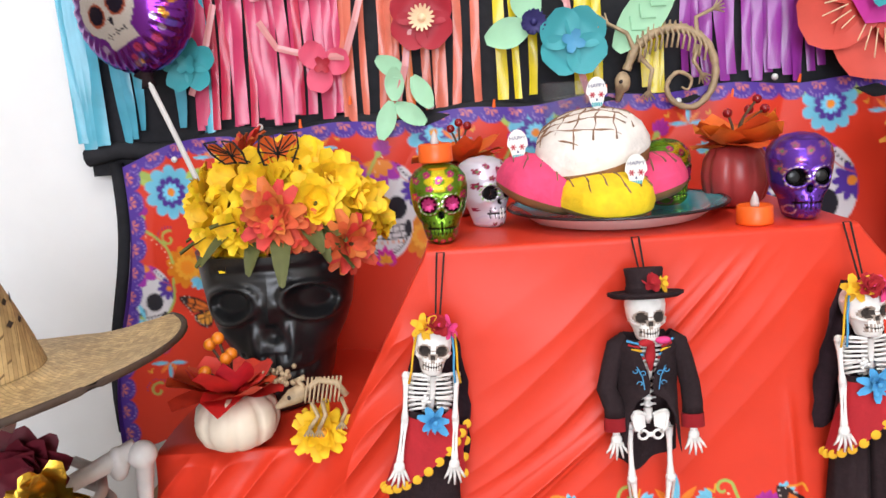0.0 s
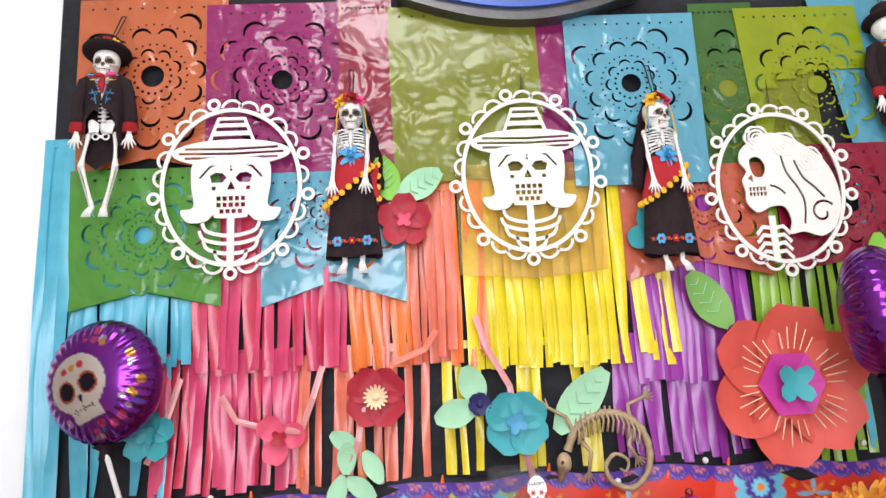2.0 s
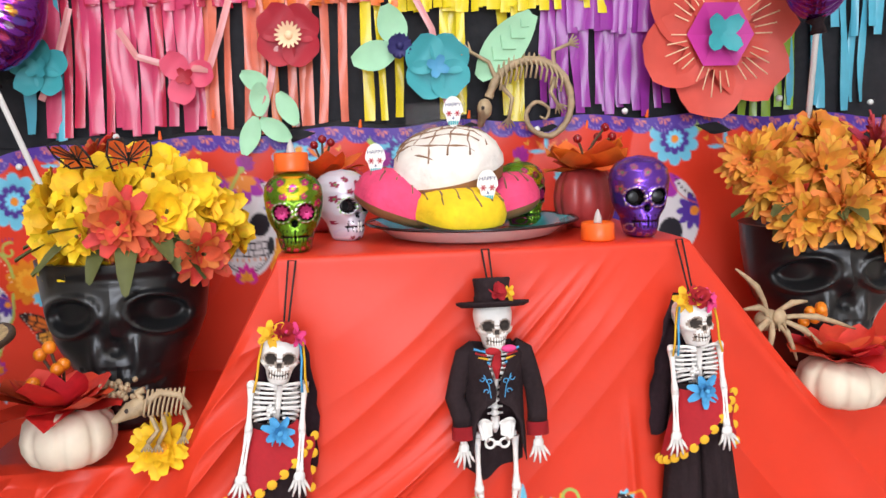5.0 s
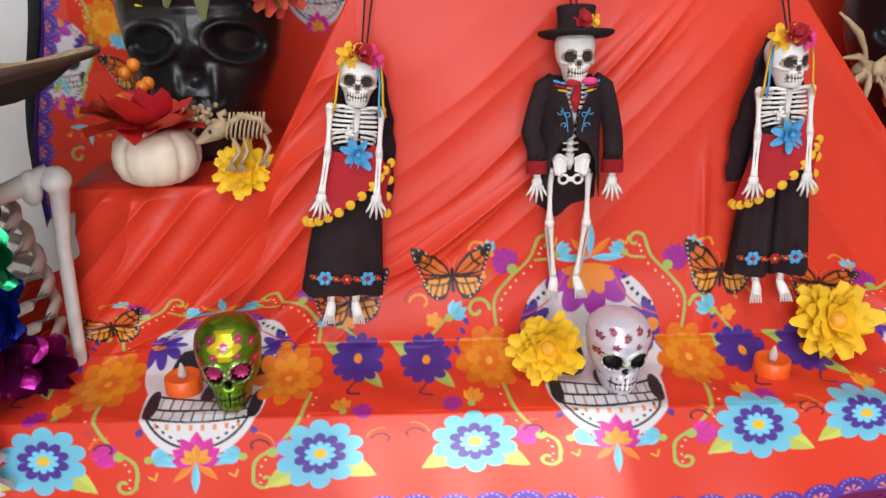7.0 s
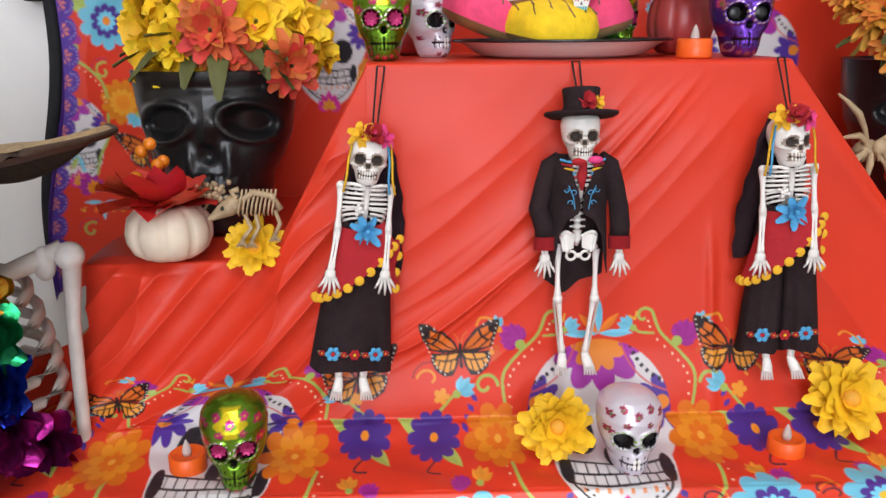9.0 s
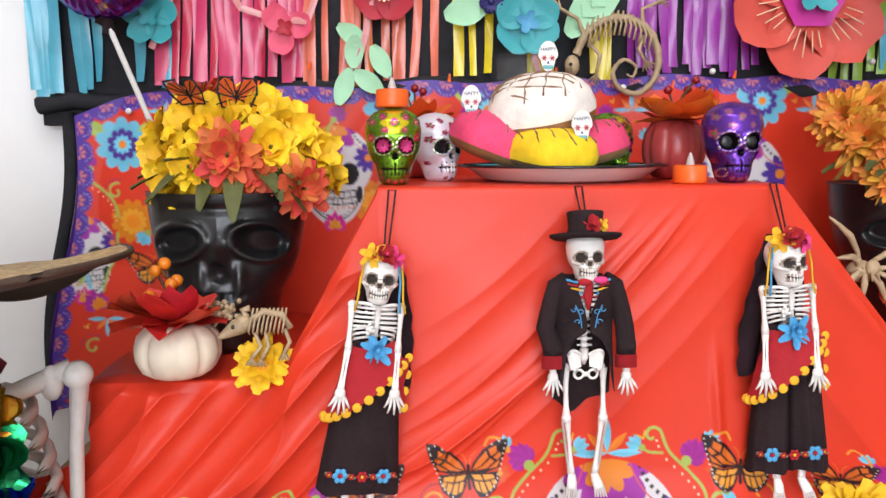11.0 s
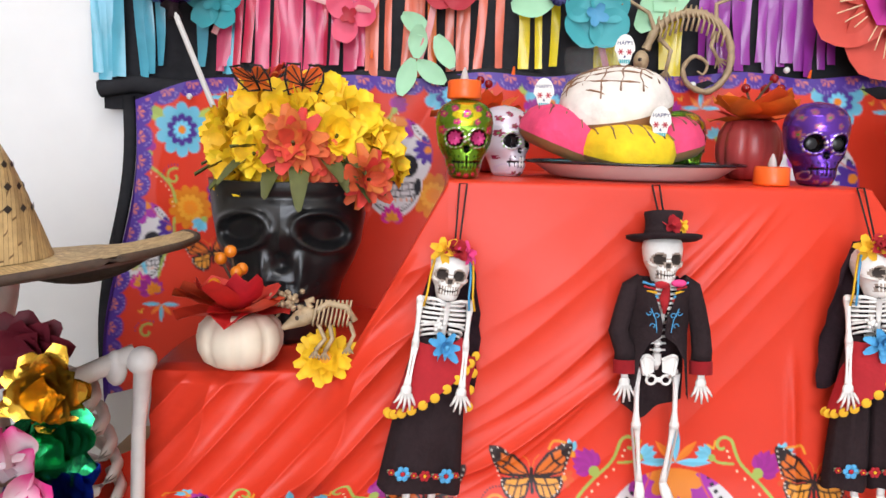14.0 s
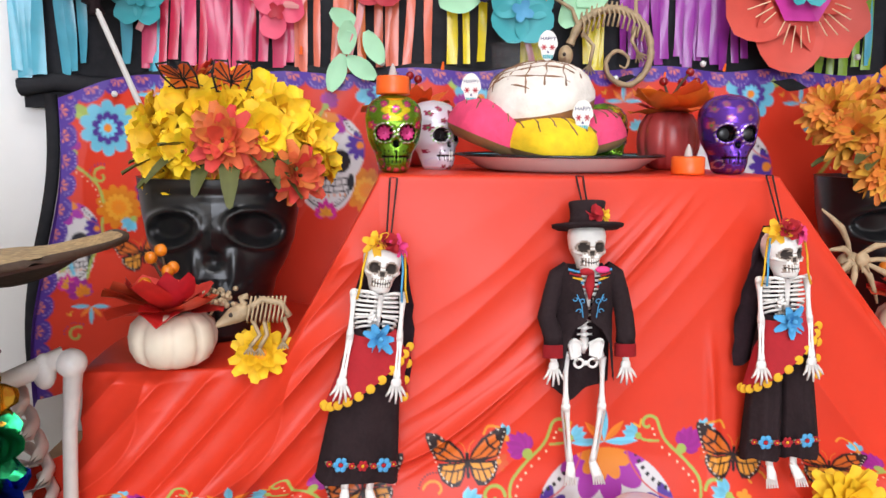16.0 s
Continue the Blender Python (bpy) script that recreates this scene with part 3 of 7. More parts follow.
pins = thing("push_pins", (0, 0, 0), "small white ball pins holding the cloth up", "pins")
for x, z in ((-0.40, 1.565), (-0.26, 1.605), (0.005, 1.618), (0.377, 1.60), (0.52, 1.625), (0.78, 1.64), (0.94, 1.63)):
    bm = bmesh.new()
    ball(bm, (x, 1.325, z), 0.005, nu=10, nv=6)
    part("pin", bm, WHITEPL, pins)

bm = bmesh.new()
rows_ = [[bm.verts.new((x, 0.835 + 0.006 * math.sin(x * 37), z)) for x in np.linspace(-0.52, 0.97, 120)] for z in (0.98, 0.75, 0.50)]
for ra, rb in zip(rows_, rows_[1:]):
    for k in range(119):
        bm.faces.new((ra[k], ra[k + 1], rb[k + 1], rb[k]))
tagged(obj_from_bm("table_skirt", bm, BLACKCLOTH), "black cloth skirt hanging under the printed cloth", "table skirt")

# altar boxes under the cloth
stand = thing("altar_table", (0, 0, FLOOR), "folding table hidden under the printed cloth", "table")
for name, lo, hi in (("tabletop", (-0.50, 0.815, 0.725), (0.98, 1.335, 0.757)),):
    bm = bmesh.new()
    box(bm, lo, hi)
    part(name, bm, ORANGEBOX, stand, smooth=False)
for x in (-0.46, 0.94):
    for y in (0.86, 1.30):
        bm = bmesh.new()
        tube(bm, [(x, y, 0), (x, y, 0.725)], 0.018, 8)
        part("leg", bm, STRAWD, stand)
for lo, hi in (((0.004, 0.992, 1.031), (0.472, 1.33, 1.458)), ((-0.325, 0.985, 1.031), (-0.002, 1.33, 1.222)), ((0.478, 0.99, 1.031), (0.93, 1.33, 1.225))):
    bm = bmesh.new()
    box(bm, lo, hi)
    tagged(obj_from_bm("riser_box", bm, ORANGEBOX, False), "cardboard riser box covered by the altar cloth", "box", "riser boxes")

# altar cloth: over the boxes, down the front, over the low tier and its front edge
BACK, FRONT = 1.335, 0.985
us = np.arange(-0.66, 0.98, 0.0013)
vs = np.concatenate([np.linspace(-0.35, 0, 40, endpoint=False), np.linspace(0, 0.24, 110, endpoint=False), np.linspace(0.24, 0.40, 120, endpoint=False), np.linspace(0.40, 0.555, 95, endpoint=False), np.linspace(0.555, 0.70, 105)])
U, V = np.meshgrid(us, vs)
xin = np.clip(U, -0.337, 0.945)
flare = sstep(0.16, 0.42, V)
X = xin * (1 - flare) + U * flare


def ztop(x, y):
    far = 1 + 3.5 * sstep(FRONT + 0.01, FRONT + 0.20, y)
    dl, dr = np.clip(-x, 0, None) * 1.85 * far, np.clip(x - 0.476, 0, None) * 1.25 * far
    zl, zr = 1.462 - dl, 1.462 - dr
    fl, fr = 1.240 + 0 * x, 1.246 + 0 * x
    k = 0.02
    soft = lambda a, b: 0.5 * (a + b + np.sqrt((a - b) ** 2 + k * k)) - 0.003
    return np.where(x < 0, np.minimum(soft(zl, fl), 1.462), np.where(x > 0.476, np.minimum(soft(zr, fr), 1.462), 1.462))


ya = FRONT - V * 1.0
yv = np.where(V < 0, ya, 0)
zt = ztop(xin, np.where(V < 0, ya, FRONT))
tb = np.clip(V / 0.40, 0, 1)
zb = zt + (1.052 - zt) * tb
yb = FRONT - 0.004 - 0.034 * tb ** 1.4 - 0.012 * sstep(0.8, 1, tb)
tt = np.clip((V - 0.40) / 0.155, 0, 1)
zc = 1.052 - 0.014 * sstep(0, 0.35, tt)
yc = 0.935 - 0.132 * tt
td = np.clip((V - 0.555) / 0.145, 0, 1)
zd = 1.038 - 0.090 * td + 0.006 * np.sin(U * 11 + 1) * td + 0.02 * td * (U - 0.2)
yd = 0.803 - 0.052 * td + 0.008 * np.sin(U * 13) * td + 0.004 * np.sin(U * 37 + 1) * td
Y = np.where(V < 0, ya, np.where(V < 0.40, yb, np.where(V < 0.555, yc, yd)))
Z = np.where(V < 0, zt, np.where(V < 0.40, zb, np.where(V < 0.555, zc, zd)))
# round the corners along the fall of the cloth
for _ in range(3):
    Y[1:-1] = (Y[:-2] + 2 * Y[1:-1] + Y[2:]) / 4
    Z[1:-1] = (Z[:-2] + 2 * Z[1:-1] + Z[2:]) / 4
# diagonal pull folds on the front, from the upper corner down
drop = sstep(0.005, 0.10, V) * (1 - sstep(0.34, 0.42, V))
# one long gather bends from the low corner up to the top edge; smaller ones run beside it
D = 0.39 - X
F = (1.462 - Z) - (1.22 * D - 0.88 * D * np.abs(D))
fold = 0
for f0, w, am, ph in ((0.0, 0.006, 0.0120, 0.0), (-0.022, 0.005, 0.0060, 1.0), (-0.043, 0.007, 0.0060, 2.2), (-0.072, 0.012, 0.0040, 0.6), (-0.108, 0.014, 0.0042, 3.0), (-0.150, 0.020, 0.0040, 1.7), (-0.205, 0.024, 0.0035, 4.1), (0.022, 0.006, 0.0035, 2.7), (0.047, 0.010, 0.0028, 5.0), (0.090, 0.018, 0.0030, 0.2), (0.150, 0.025, 0.0026, 1.3)):
    e = F - f0 - 0.008 * np.sin(X * 9 + ph) - 0.003 * np.sin(X * 31 + 2 * ph)
    along = 0.62 + 0.38 * np.sin(X * 13 + Z * 6 + ph * 2)
    fold = fold + am * along * np.where(e > 0, np.exp(-e / w), np.exp(e / (2.4 * w)))
fold = fold + 0.004 * np.exp(-((X - 0.385 - 0.05 * (1.46 - Z)) / 0.006) ** 2) * sstep(1.30, 1.20, Z) + 0.003 * np.sin(X * 21 + 1.5 * np.sin(Z * 9))
Y = Y - fold * drop * (0.35 + 0.65 * sstep(-0.02, 0.06, X))
WL = (X + 0.33) * 0.75 + (1.25 - Z)
lf = 0.017 * (1 - np.abs(np.sin(WL * 26 + 0.6 + 1.1 * np.sin(Z * 21)))) ** 1.3 + 0.007 * (1 - np.abs(np.sin(WL * 55 + X * 19))) ** 1.5
Y = Y - lf * sstep(0.0, -0.09, X) * sstep(0.0, 0.03, V) * (1 - sstep(0.38, 0.44, V))
rf = 0.010 * (1 - np.abs(np.sin((X - 0.48 - 0.8 * (1.46 - Z)) * 24 + 0.4))) ** 1.5
Y = Y - rf * sstep(0.47, 0.56, X) * sstep(0.0, 0.05, V) * (1 - sstep(0.36, 0.44, V))
Z = Z + 0.004 * np.sin(X * 40 + Y * 20) * sstep(-0.02, -0.10, X) * (V < 0) + 0.0015 * np.sin(X * 55 + 3 * np.sin(Y * 30)) * ((V > 0.41) & (V < 0.55))
pt = Paint(us, vs, lambda u, v: -np.where(v < 0.40, v, np.where(v < 0.555, 0.40 + (v - 0.40) * 0.6, v - 0.062)))
STAR2 = (0.74, 0.20, 0.02)
for x, y, sk in ((-0.171, -0.415, 0.165), (0.267, -0.407, 0.165), (0.705, -0.40, 0.165), (-0.62, -0.415, 0.165)):
    # stems and scrolls on both sides of each skull, thistles and tulips at their ends
    for sg in (-1, 1):
        for q in pt.curve([(x + sg * 0.112, y + 0.018), (x + sg * 0.115, y + 0.053), (x + sg * 0.100, y + 0.075), (x + sg * 0.075, y + 0.099), (x + sg * 0.066, y + 0.119)], 0.0036, GRN)[1::2]:
            pt.disc(q[0] - sg * 0.0075, q[1] - 0.004, 0.0014, CREAM)
        pt.curl(x + sg * 0.054, y + 0.119, 0.012, 0.0 if sg > 0 else math.pi, 0.8 * sg, 0.0036, GRN)
        pt.curl(x + sg * 0.136, y + 0.044, 0.015, math.pi if sg > 0 else 0.0, -0.9 * sg, 0.0040, GRN)
        for k in range(4):
            pt.leaf(x + sg * (0.146 + 0.004 * k), y + 0.026 - 0.012 * k, 0.012, 0.006, 0.9 if sg > 0 else 2.2, PURP)
        pt.fan(x + sg * 0.096, y + 0.092, 0.030, 1.57 - sg * 0.75, 7, 2.1, MAG, GRN)
        pt.fan(x + sg * 0.040, y + 0.106, 0.020, 1.57 + sg * 1.1, 4, 1.3, SKY, GRN)
        pt.curve([(x + sg * 0.066, y + 0.099), (x + sg * 0.050, y + 0.100), (x + sg * 0.042, y + 0.105)], 0.003, GRN)
        pt.rosette(x + sg * 0.128, y + 0.082, 0.006, 0.012, 7, (0.62, 0.085, 0.02), 0.2), pt.disc(x + sg * 0.128, y + 0.082, 0.003, (0.75, 0.3, 0.04))
        pt.fan(x + sg * 0.120, y + 0.110, 0.018, 1.57 - sg * 0.5, 4, 1.5, SKY, GOLD)
        pt.curve([(x + sg * 0.118, y + 0.106), (x + sg * 0.124, y + 0.119), (x + sg * 0.140, y + 0.123), (x + sg * 0.146, y + 0.114)], 0.0026, (0.74, 0.30, 0.03))
        # scrolls below, beside the chin
        for q in pt.curve([(x + sg * 0.112, y - 0.045), (x + sg * 0.106, y - 0.080), (x + sg * 0.086, y - 0.112), (x + sg * 0.062, y - 0.132), (x + sg * 0.060, y - 0.160)], 0.0040, GRN)[1::2]:
            pt.disc(q[0] + sg * 0.0075, q[1] - 0.003, 0.0013, CREAM)
        pt.curl(x + sg * 0.072, y - 0.157, 0.012, math.pi if sg > 0 else 0.0, 0.8 * sg, 0.0040, GRN)
        pt.fan(x + sg * 0.082, y - 0.122, 0.030, 1.57 - sg * 1.45, 6, 1.7, (0.60, 0.03, 0.30), GRN)
        pt.fan(x + sg * 0.046, y - 0.126, 0.024, 1.57 + sg * 1.35, 4, 1.3, SKY, GRN)
        pt.rosette(x + sg * 0.110, y - 0.092, 0.004, 0.008, 6, (0.55, 0.05, 0.03), 0.1)
        pt.leaf(x + sg * 0.062, y - 0.098, 0.012, 0.008, 1.57 + sg * 0.5, PURP)
        pt.fan(x + sg * 0.150, y - 0.070, 0.020, 1.57 + sg * 0.3, 4, 1.5, (0.74, 0.28, 0.03), GRN), pt.fan(x + sg * 0.165, y - 0.078, 0.022, 1.57 - sg * 0.8, 6, 1.7, MAG)
    pt.star(x, y + 0.099, 0.042, SKY, STAR2), pt.star(x, y - 0.132, 0.040, SKY, STAR2, -1.57)
    for sg in (-1, 1):
        pt.leaf(x, y - 0.132, 0.036, 0.010, 1.57 + sg * 1.35, SKY)
    pt.skull(x, y, sk)
for x, y in ((-0.373, -0.423), (-0.011, -0.418), (0.069, -0.42), (0.445, -0.419), (0.521, -0.416)):
    pt.leaf(x, y, 0.050, 0.017, -0.9, GRN), pt.leaf(x, y, 0.048, 0.017, 2.7, GRN)
    sg = 1 if x in (-0.011, 0.445) else -1
    pt.curve([(x, y + 0.02), (x - sg * 0.022, y + 0.045), (x - sg * 0.032, y + 0.052)], 0.0035, GRN)
    pt.fan(x - sg * 0.030, y + 0.050, 0.024, 1.57 + sg * 0.9, 4, 1.4, SKY, GRN)
    pt.curl(x + sg * 0.004, y + 0.064, 0.015, 1.57 - sg * 1.4, 0.55 * sg, 0.0028, (0.74, 0.30, 0.03), (0.03, 0.02, 0.04))
    pt.rosette(x - sg * 0.010, y + 0.046, 0.005, 0.010, 5, (0.76, 0.30, 0.03))
    pt.curve([(x, y - 0.03), (x - 0.008, y - 0.043), (x + 0.006, y - 0.046)], 0.0022, (0.05, 0.02, 0.04))
    pt.flower(x, y, 0.031, 11, PURP, None, (0.78, 0.26, 0.02))
for x, y in ((-0.29, -0.44), (-0.088, -0.437), (0.143, -0.421), (0.38, -0.422)):
    pt.rosette(x, y, 0.026, 0.040, 9, (0.68, 0.17, 0.012), 0.2, 0.6, 0.2), pt.rosette(x, y, 0.017, 0.027, 9, (0.74, 0.26, 0.018), 0.5, 0.6, 0.2)
    pt.rosette(x, y, 0.008, 0.014, 7, (0.68, 0.15, 0.012), 0.2), pt.disc(x, y, 0.004, (0.78, 0.36, 0.05))
for x, y in ((-0.329, -0.544), (-0.043, -0.543), (0.118, -0.536), (0.418, -0.52), (0.536, -0.511)):
    pt.leaf(x, y, 0.070, 0.028, -0.6, (0.48, 0.52, 0.10)), pt.leaf(x, y, 0.068, 0.028, 3.74, (0.48, 0.52, 0.10))
    for sg in (-1, 1):
        pt.curl(x + sg * 0.066, y + 0.012, 0.014, 1.57 + sg * 1.3, -0.5 * sg, 0.0026, (0.08, 0.02, 0.03), (0.74, 0.30, 0.03))
    pt.flower(x, y, 0.046, 10, SKY, PURP, (0.78, 0.50, 0.04))
for x, y, k in ((-0.306, -0.336, 0.25), (-0.02, -0.334, 0.0), (0.102, -0.309, 0.05), (0.425, -0.31, -0.05), (0.551, -0.315, 0.05)):
    pt.butterfly(x, y - 0.013, 0.047, k)
pt.border(0.70 - np.interp(np.arange(2 * len(vs)) / 2 - 0.25, np.arange(len(vs)), vs)[:, None] + 0 * pt.U, pt.U)
tagged(grid_ob("altar_cloth", np.stack([X, Y, Z], -1), pt.vertex_colours(), PRINT), "glossy orange-red plastic tablecloth with printed flowered border, creased", "tablecloth")


# ---- streamers, flags and card flowers on the board ----
def strip_mesh(name, length, width, seed):
    rnd = random.Random(seed)
    n = 9
    sway, ph, tw = rnd.uniform(-0.008, 0.008), rnd.uniform(0, 6), rnd.uniform(-0.5, 0.5)
    bm = bmesh.new()
    prev = None
    for i in range(n + 1):
        s = i / n
        x = sway * s * s + 0.0015 * math.sin(ph + 5 * s)
        y = -0.004 * math.sin(ph * 2 + 4 * s) - 0.004 * s
        a = tw * s + 0.35 * math.sin(ph + 7 * s)
        w = width * 0.5
        row = [bm.verts.new((x + k * w * math.cos(a), y + k * w * math.sin(a) * 0.8 - 0.0015 * (1 - abs(k)), -length * s)) for k in (-1, 0, 1)]
        if prev:
            for k in (0, 1):
                bm.faces.new((prev[k], prev[k + 1], row[k + 1], row[k]))
        prev = row
    me = bpy.data.meshes.new(name)
    bm.to_mesh(me)
    bm.free()
    me.shade_smooth()
    return me


def fringe(label, colors, x0, x1, ztop_, length, y, n, width=0.015, seed=1, holes=0.0):
    rnd = random.Random(seed)
    root = thing("streamer_fringe", (0, y, ztop_), label, "streamers", "fringe streamers")
    meshes = {}
    for k in range(n):
        if rnd.random() < holes:
            continue
        c = rnd.choice(colors)
        key = (c, rnd.randrange(5))
        if key not in meshes:
            meshes[key] = strip_mesh("strip", length, width, seed * 31 + len(meshes))
            meshes[key].materials.append(STREAM[c])
        ob = new("strip", meshes[key])
        ob.parent = root
        ob.matrix_basis = Matrix.Translation((x0 + (x1 - x0) * (k + rnd.uniform(0.2, 0.8)) / n, rnd.uniform(-0.004, 0.004), rnd.uniform(-0.004, 0.004))) @ Matrix.Diagonal((rnd.choice((1, 1, 0.8, 1.25)), 1, rnd.uniform(0.93, 1.03) if holes else rnd.uniform(0.985, 1.01), 1))
    bm = bmesh.new()
    box(bm, (x0, -0.002, -0.01), (x1, 0.002, 0.004))
    part("header_tape", bm, STREAM[colors[0]], root, smooth=False)
    return root


LOW, UPP = 1.352, 1.345
fringe("long sky-blue plastic streamers hanging at the board's edge", ["cyan"], -0.552, -0.50, 2.20, 0.605, UPP - 0.004, 5, 0.02, 41)
fringe("sky-blue plastic streamers hanging in a fringe", ["cyan"], -0.50, -0.30, 2.12, 0.305, UPP, 17, 0.017, 2)
fringe("crimson and pink plastic streamers hanging in a fringe", ["red", "pink", "red"], -0.30, -0.045, 2.12, 0.325, UPP, 22, 0.016, 3)
fringe("orange plastic streamers hanging in a fringe", ["orange", "salmon", "orange"], -0.045, 0.145, 2.12, 0.325, UPP, 16, 0.015, 4)
fringe("long orange streamers hanging over the fringe", ["orange", "salmon"], 0.09, 0.19, 2.10, 0.30, UPP - 0.004, 7, 0.014, 5, 0.1)
fringe("bright yellow plastic streamers hanging in a fringe", ["yellow"], 0.155, 0.40, 2.12, 0.335, UPP, 22, 0.016, 6)
fringe("long yellow streamers with a gap beside purple ones", ["yellow"], 0.40, 0.50, 2.10, 0.32, UPP - 0.003, 7, 0.015, 7, 0.15)
fringe("purple plastic streamers hanging in a fringe", ["purple"], 0.43, 0.63, 2.12, 0.370, UPP + 0.002, 18, 0.017, 8)
fringe("lime-green plastic streamers hanging in a fringe", ["green"], 0.62, 0.80, 2.12, 0.420, UPP + 0.002, 13, 0.016, 9, 0.1)
fringe("sky-blue plastic streamers hanging below the flags", ["cyan"], 0.84, 0.985, 2.10, 0.36, UPP, 9, 0.014, 10, 0.3)
fringe("sky-blue streamers ending above the cloth", ["cyan"], -0.49, -0.33, 1.83, 0.235, LOW, 10, 0.015, 11, 0.3)
fringe("crimson and pink streamers ending above the cloth", ["red", "pink", "pink"], -0.36, -0.10, 1.83, 0.225, LOW, 19, 0.015, 12, 0.22)
fringe("salmon and orange streamers ending above the cloth", ["salmon", "orange", "salmon"], -0.13, 0.09, 1.83, 0.235, LOW, 16, 0.014, 13, 0.25)
fringe("sparse yellow streamers ending above the cloth", ["yellow"], 0.09, 0.37, 1.83, 0.215, LOW, 17, 0.014, 14, 0.42)
fringe("purple streamers ending above the cloth", ["purple"], 0.39, 0.60, 1.83, 0.205, LOW, 17, 0.016, 15, 0.1)
fringe("green streamers ending above the cloth", ["green"], 0.68, 0.83, 1.83, 0.215, LOW, 8, 0.015, 16, 0.25)
fringe("sky-blue streamers ending above the cloth", ["cyan"], 0.80, 0.95, 1.83, 0.215, LOW, 8, 0.015, 17, 0.3)

ribbons = thing("loose_ribbons", (0, 0, 0), "pale pink and blue curling ribbons hung across the fringe", "ribbon")
for pts, c in ((((-0.245, 1.76), (-0.22, 1.72), (-0.17, 1.705), (-0.12, 1.70)), "blush"), (((-0.12, 1.70), (-0.10, 1.75), (-0.085, 1.80)), "blush"), (((0.0, 1.76), (0.03, 1.80), (0.08, 1.82), (0.10, 1.85)), "salmon"), (((0.165, 1.87), (0.18, 1.82), (0.215, 1.755), (0.225, 1.68), (0.245, 1.61)), "blush"), (((-0.02, 1.74), (-0.03, 1.68), (-0.045, 1.63)), "blush"), (((0.955, 1.84), (0.98, 1.90), (0.995, 1.97), (1.01, 2.04)), "cyan"), (((0.93, 1.88), (0.99, 1.87), (1.02, 1.90), (1.0, 1.93)), "cyan"), (((-0.36, 1.66), (-0.33, 1.72), (-0.31, 1.79)), "blush")):
    bm = bmesh.new()
    tube(bm, [(x, 1.325 - 0.006 * (i % 2), z) for i, (x, z) in enumerate(pts)], 0.005, 4, flat=0.1)
    part("ribbon", bm, STREAM[c], ribbons, smooth=False)


def flag(color, x0, x1, z0, z1, y, notch=0.0, skew=0.0, rosette=None, label=""):
    """One plastic bunting flag with punched rosette and dots."""
    xm = (x0 + x1) / 2
    n = 8
    bot = [(x0 + skew, z1), (xm + skew, z1 + notch), (x1 + skew, z1)]
    loops = [[(x0, z0), (x1, z0)] + bot[::-1]]
    if rosette:
        cx, cz, r = rosette
        loops.append(ell(cx, cz, r * 0.17, n=14))
        for ring, k, rr in ((0.27, 18, 0.024), (0.50, 30, 0.018), (0.82, 44, 0.016)):
            for a in range(k):
                loops.append(ell(cx + r * ring * math.cos(a * math.tau / k), cz + r * ring * math.sin(a * math.tau / k), r * rr, n=6))
        for ring, k, w in ((0.40, 9, 0.045), (0.70, 11, 0.055), (1.0, 12, 0.060)):
            for a in range(k):
                an = a * math.tau / k + ring
                px, pz = cx + r * (ring - 0.06) * math.cos(an), cz + r * (ring - 0.06) * math.sin(an)
                rad = r * ring * math.pi / k * 0.74
                loops.append(ell(px, pz, rad, rad, 9, an - 1.4, an + 1.4) + [(px + (q[0] - px) * 0.92 - w * r * 0.7 * math.cos(an), pz + (q[1] - pz) * 0.92 - w * r * 0.7 * math.sin(an)) for q in ell(px, pz, rad, rad, 9, an - 1.2, an + 1.2)[::-1]])
        lim = lambda p: min(x0, x0 + skew) + 0.004 < p[0] < max(x1, x1 + skew) - 0.004 and z1 + max(0, notch) * 0.5 + 0.004 < p[1] < z0 - 0.026
        loops = [loops[0]] + [lp for lp in loops[1:] if all(lim(p) for p in lp)]
    for k in range(1, 12):
        loops.append(ell(x0 + (x1 - x0) * k / 12, z0 - 0.018, 0.0025, n=6))
    ob = plate_ob("bunting_flag", loops, 0.0006, FILM[color])
    ob.matrix_basis = Matrix.Translation((0, y, 0))
    return tagged(ob, label or color + " plastic bunting flag with punched flower pattern", "bunting", "bunting flags")


flag("orange", -0.505, -0.245, 2.463, 2.135, 1.338, 0.03, 0, (-0.375, 2.315, 0.12), "orange plastic bunting flag with large punched rosette")
flag("magenta", -0.282, -0.03, 2.447, 2.10, 1.336, 0.03, 0.0, (-0.15, 2.30, 0.11), "shiny magenta plastic bunting flag, crinkled")
flag("crimson", -0.05, 0.045, 2.450, 2.05, 1.333, 0.0, 0.0, None, "dark crimson plastic bunting flag, crinkled and shiny")
flag("olive", 0.037, 0.30, 2.430, 2.09, 1.331, 0.02, 0.005, None, "transparent olive plastic bunting flag, wrinkled")
flag("magenta", 0.275, 0.37, 2.415, 2.10, 1.335, 0.0, 0.0, None, "dark magenta plastic bunting flag half hidden")
flag("blue", 0.35, 0.585, 2.402, 2.085, 1.326, -0.0, 0.0, (0.463, 2.27, 0.105), "sky-blue plastic bunting flag with punched rosette")
flag("dkgreen", 0.583, 0.70, 2.425, 2.12, 1.336, 0.0, 0.0, (0.64, 2.26, 0.10), "dark green plastic bunting flag with punched pattern")
flag("lime", 0.664, 0.89, 2.412, 2.11, 1.333, 0.0, 0.02, (0.80, 2.26, 0.10), "lime-green plastic bunting flag with punched pattern")
flag("blue", 0.80, 0.985, 2.455, 2.15, 1.337, 0.0, 0.05, None, "sky-blue plastic bunting flag hanging askew at the corner")
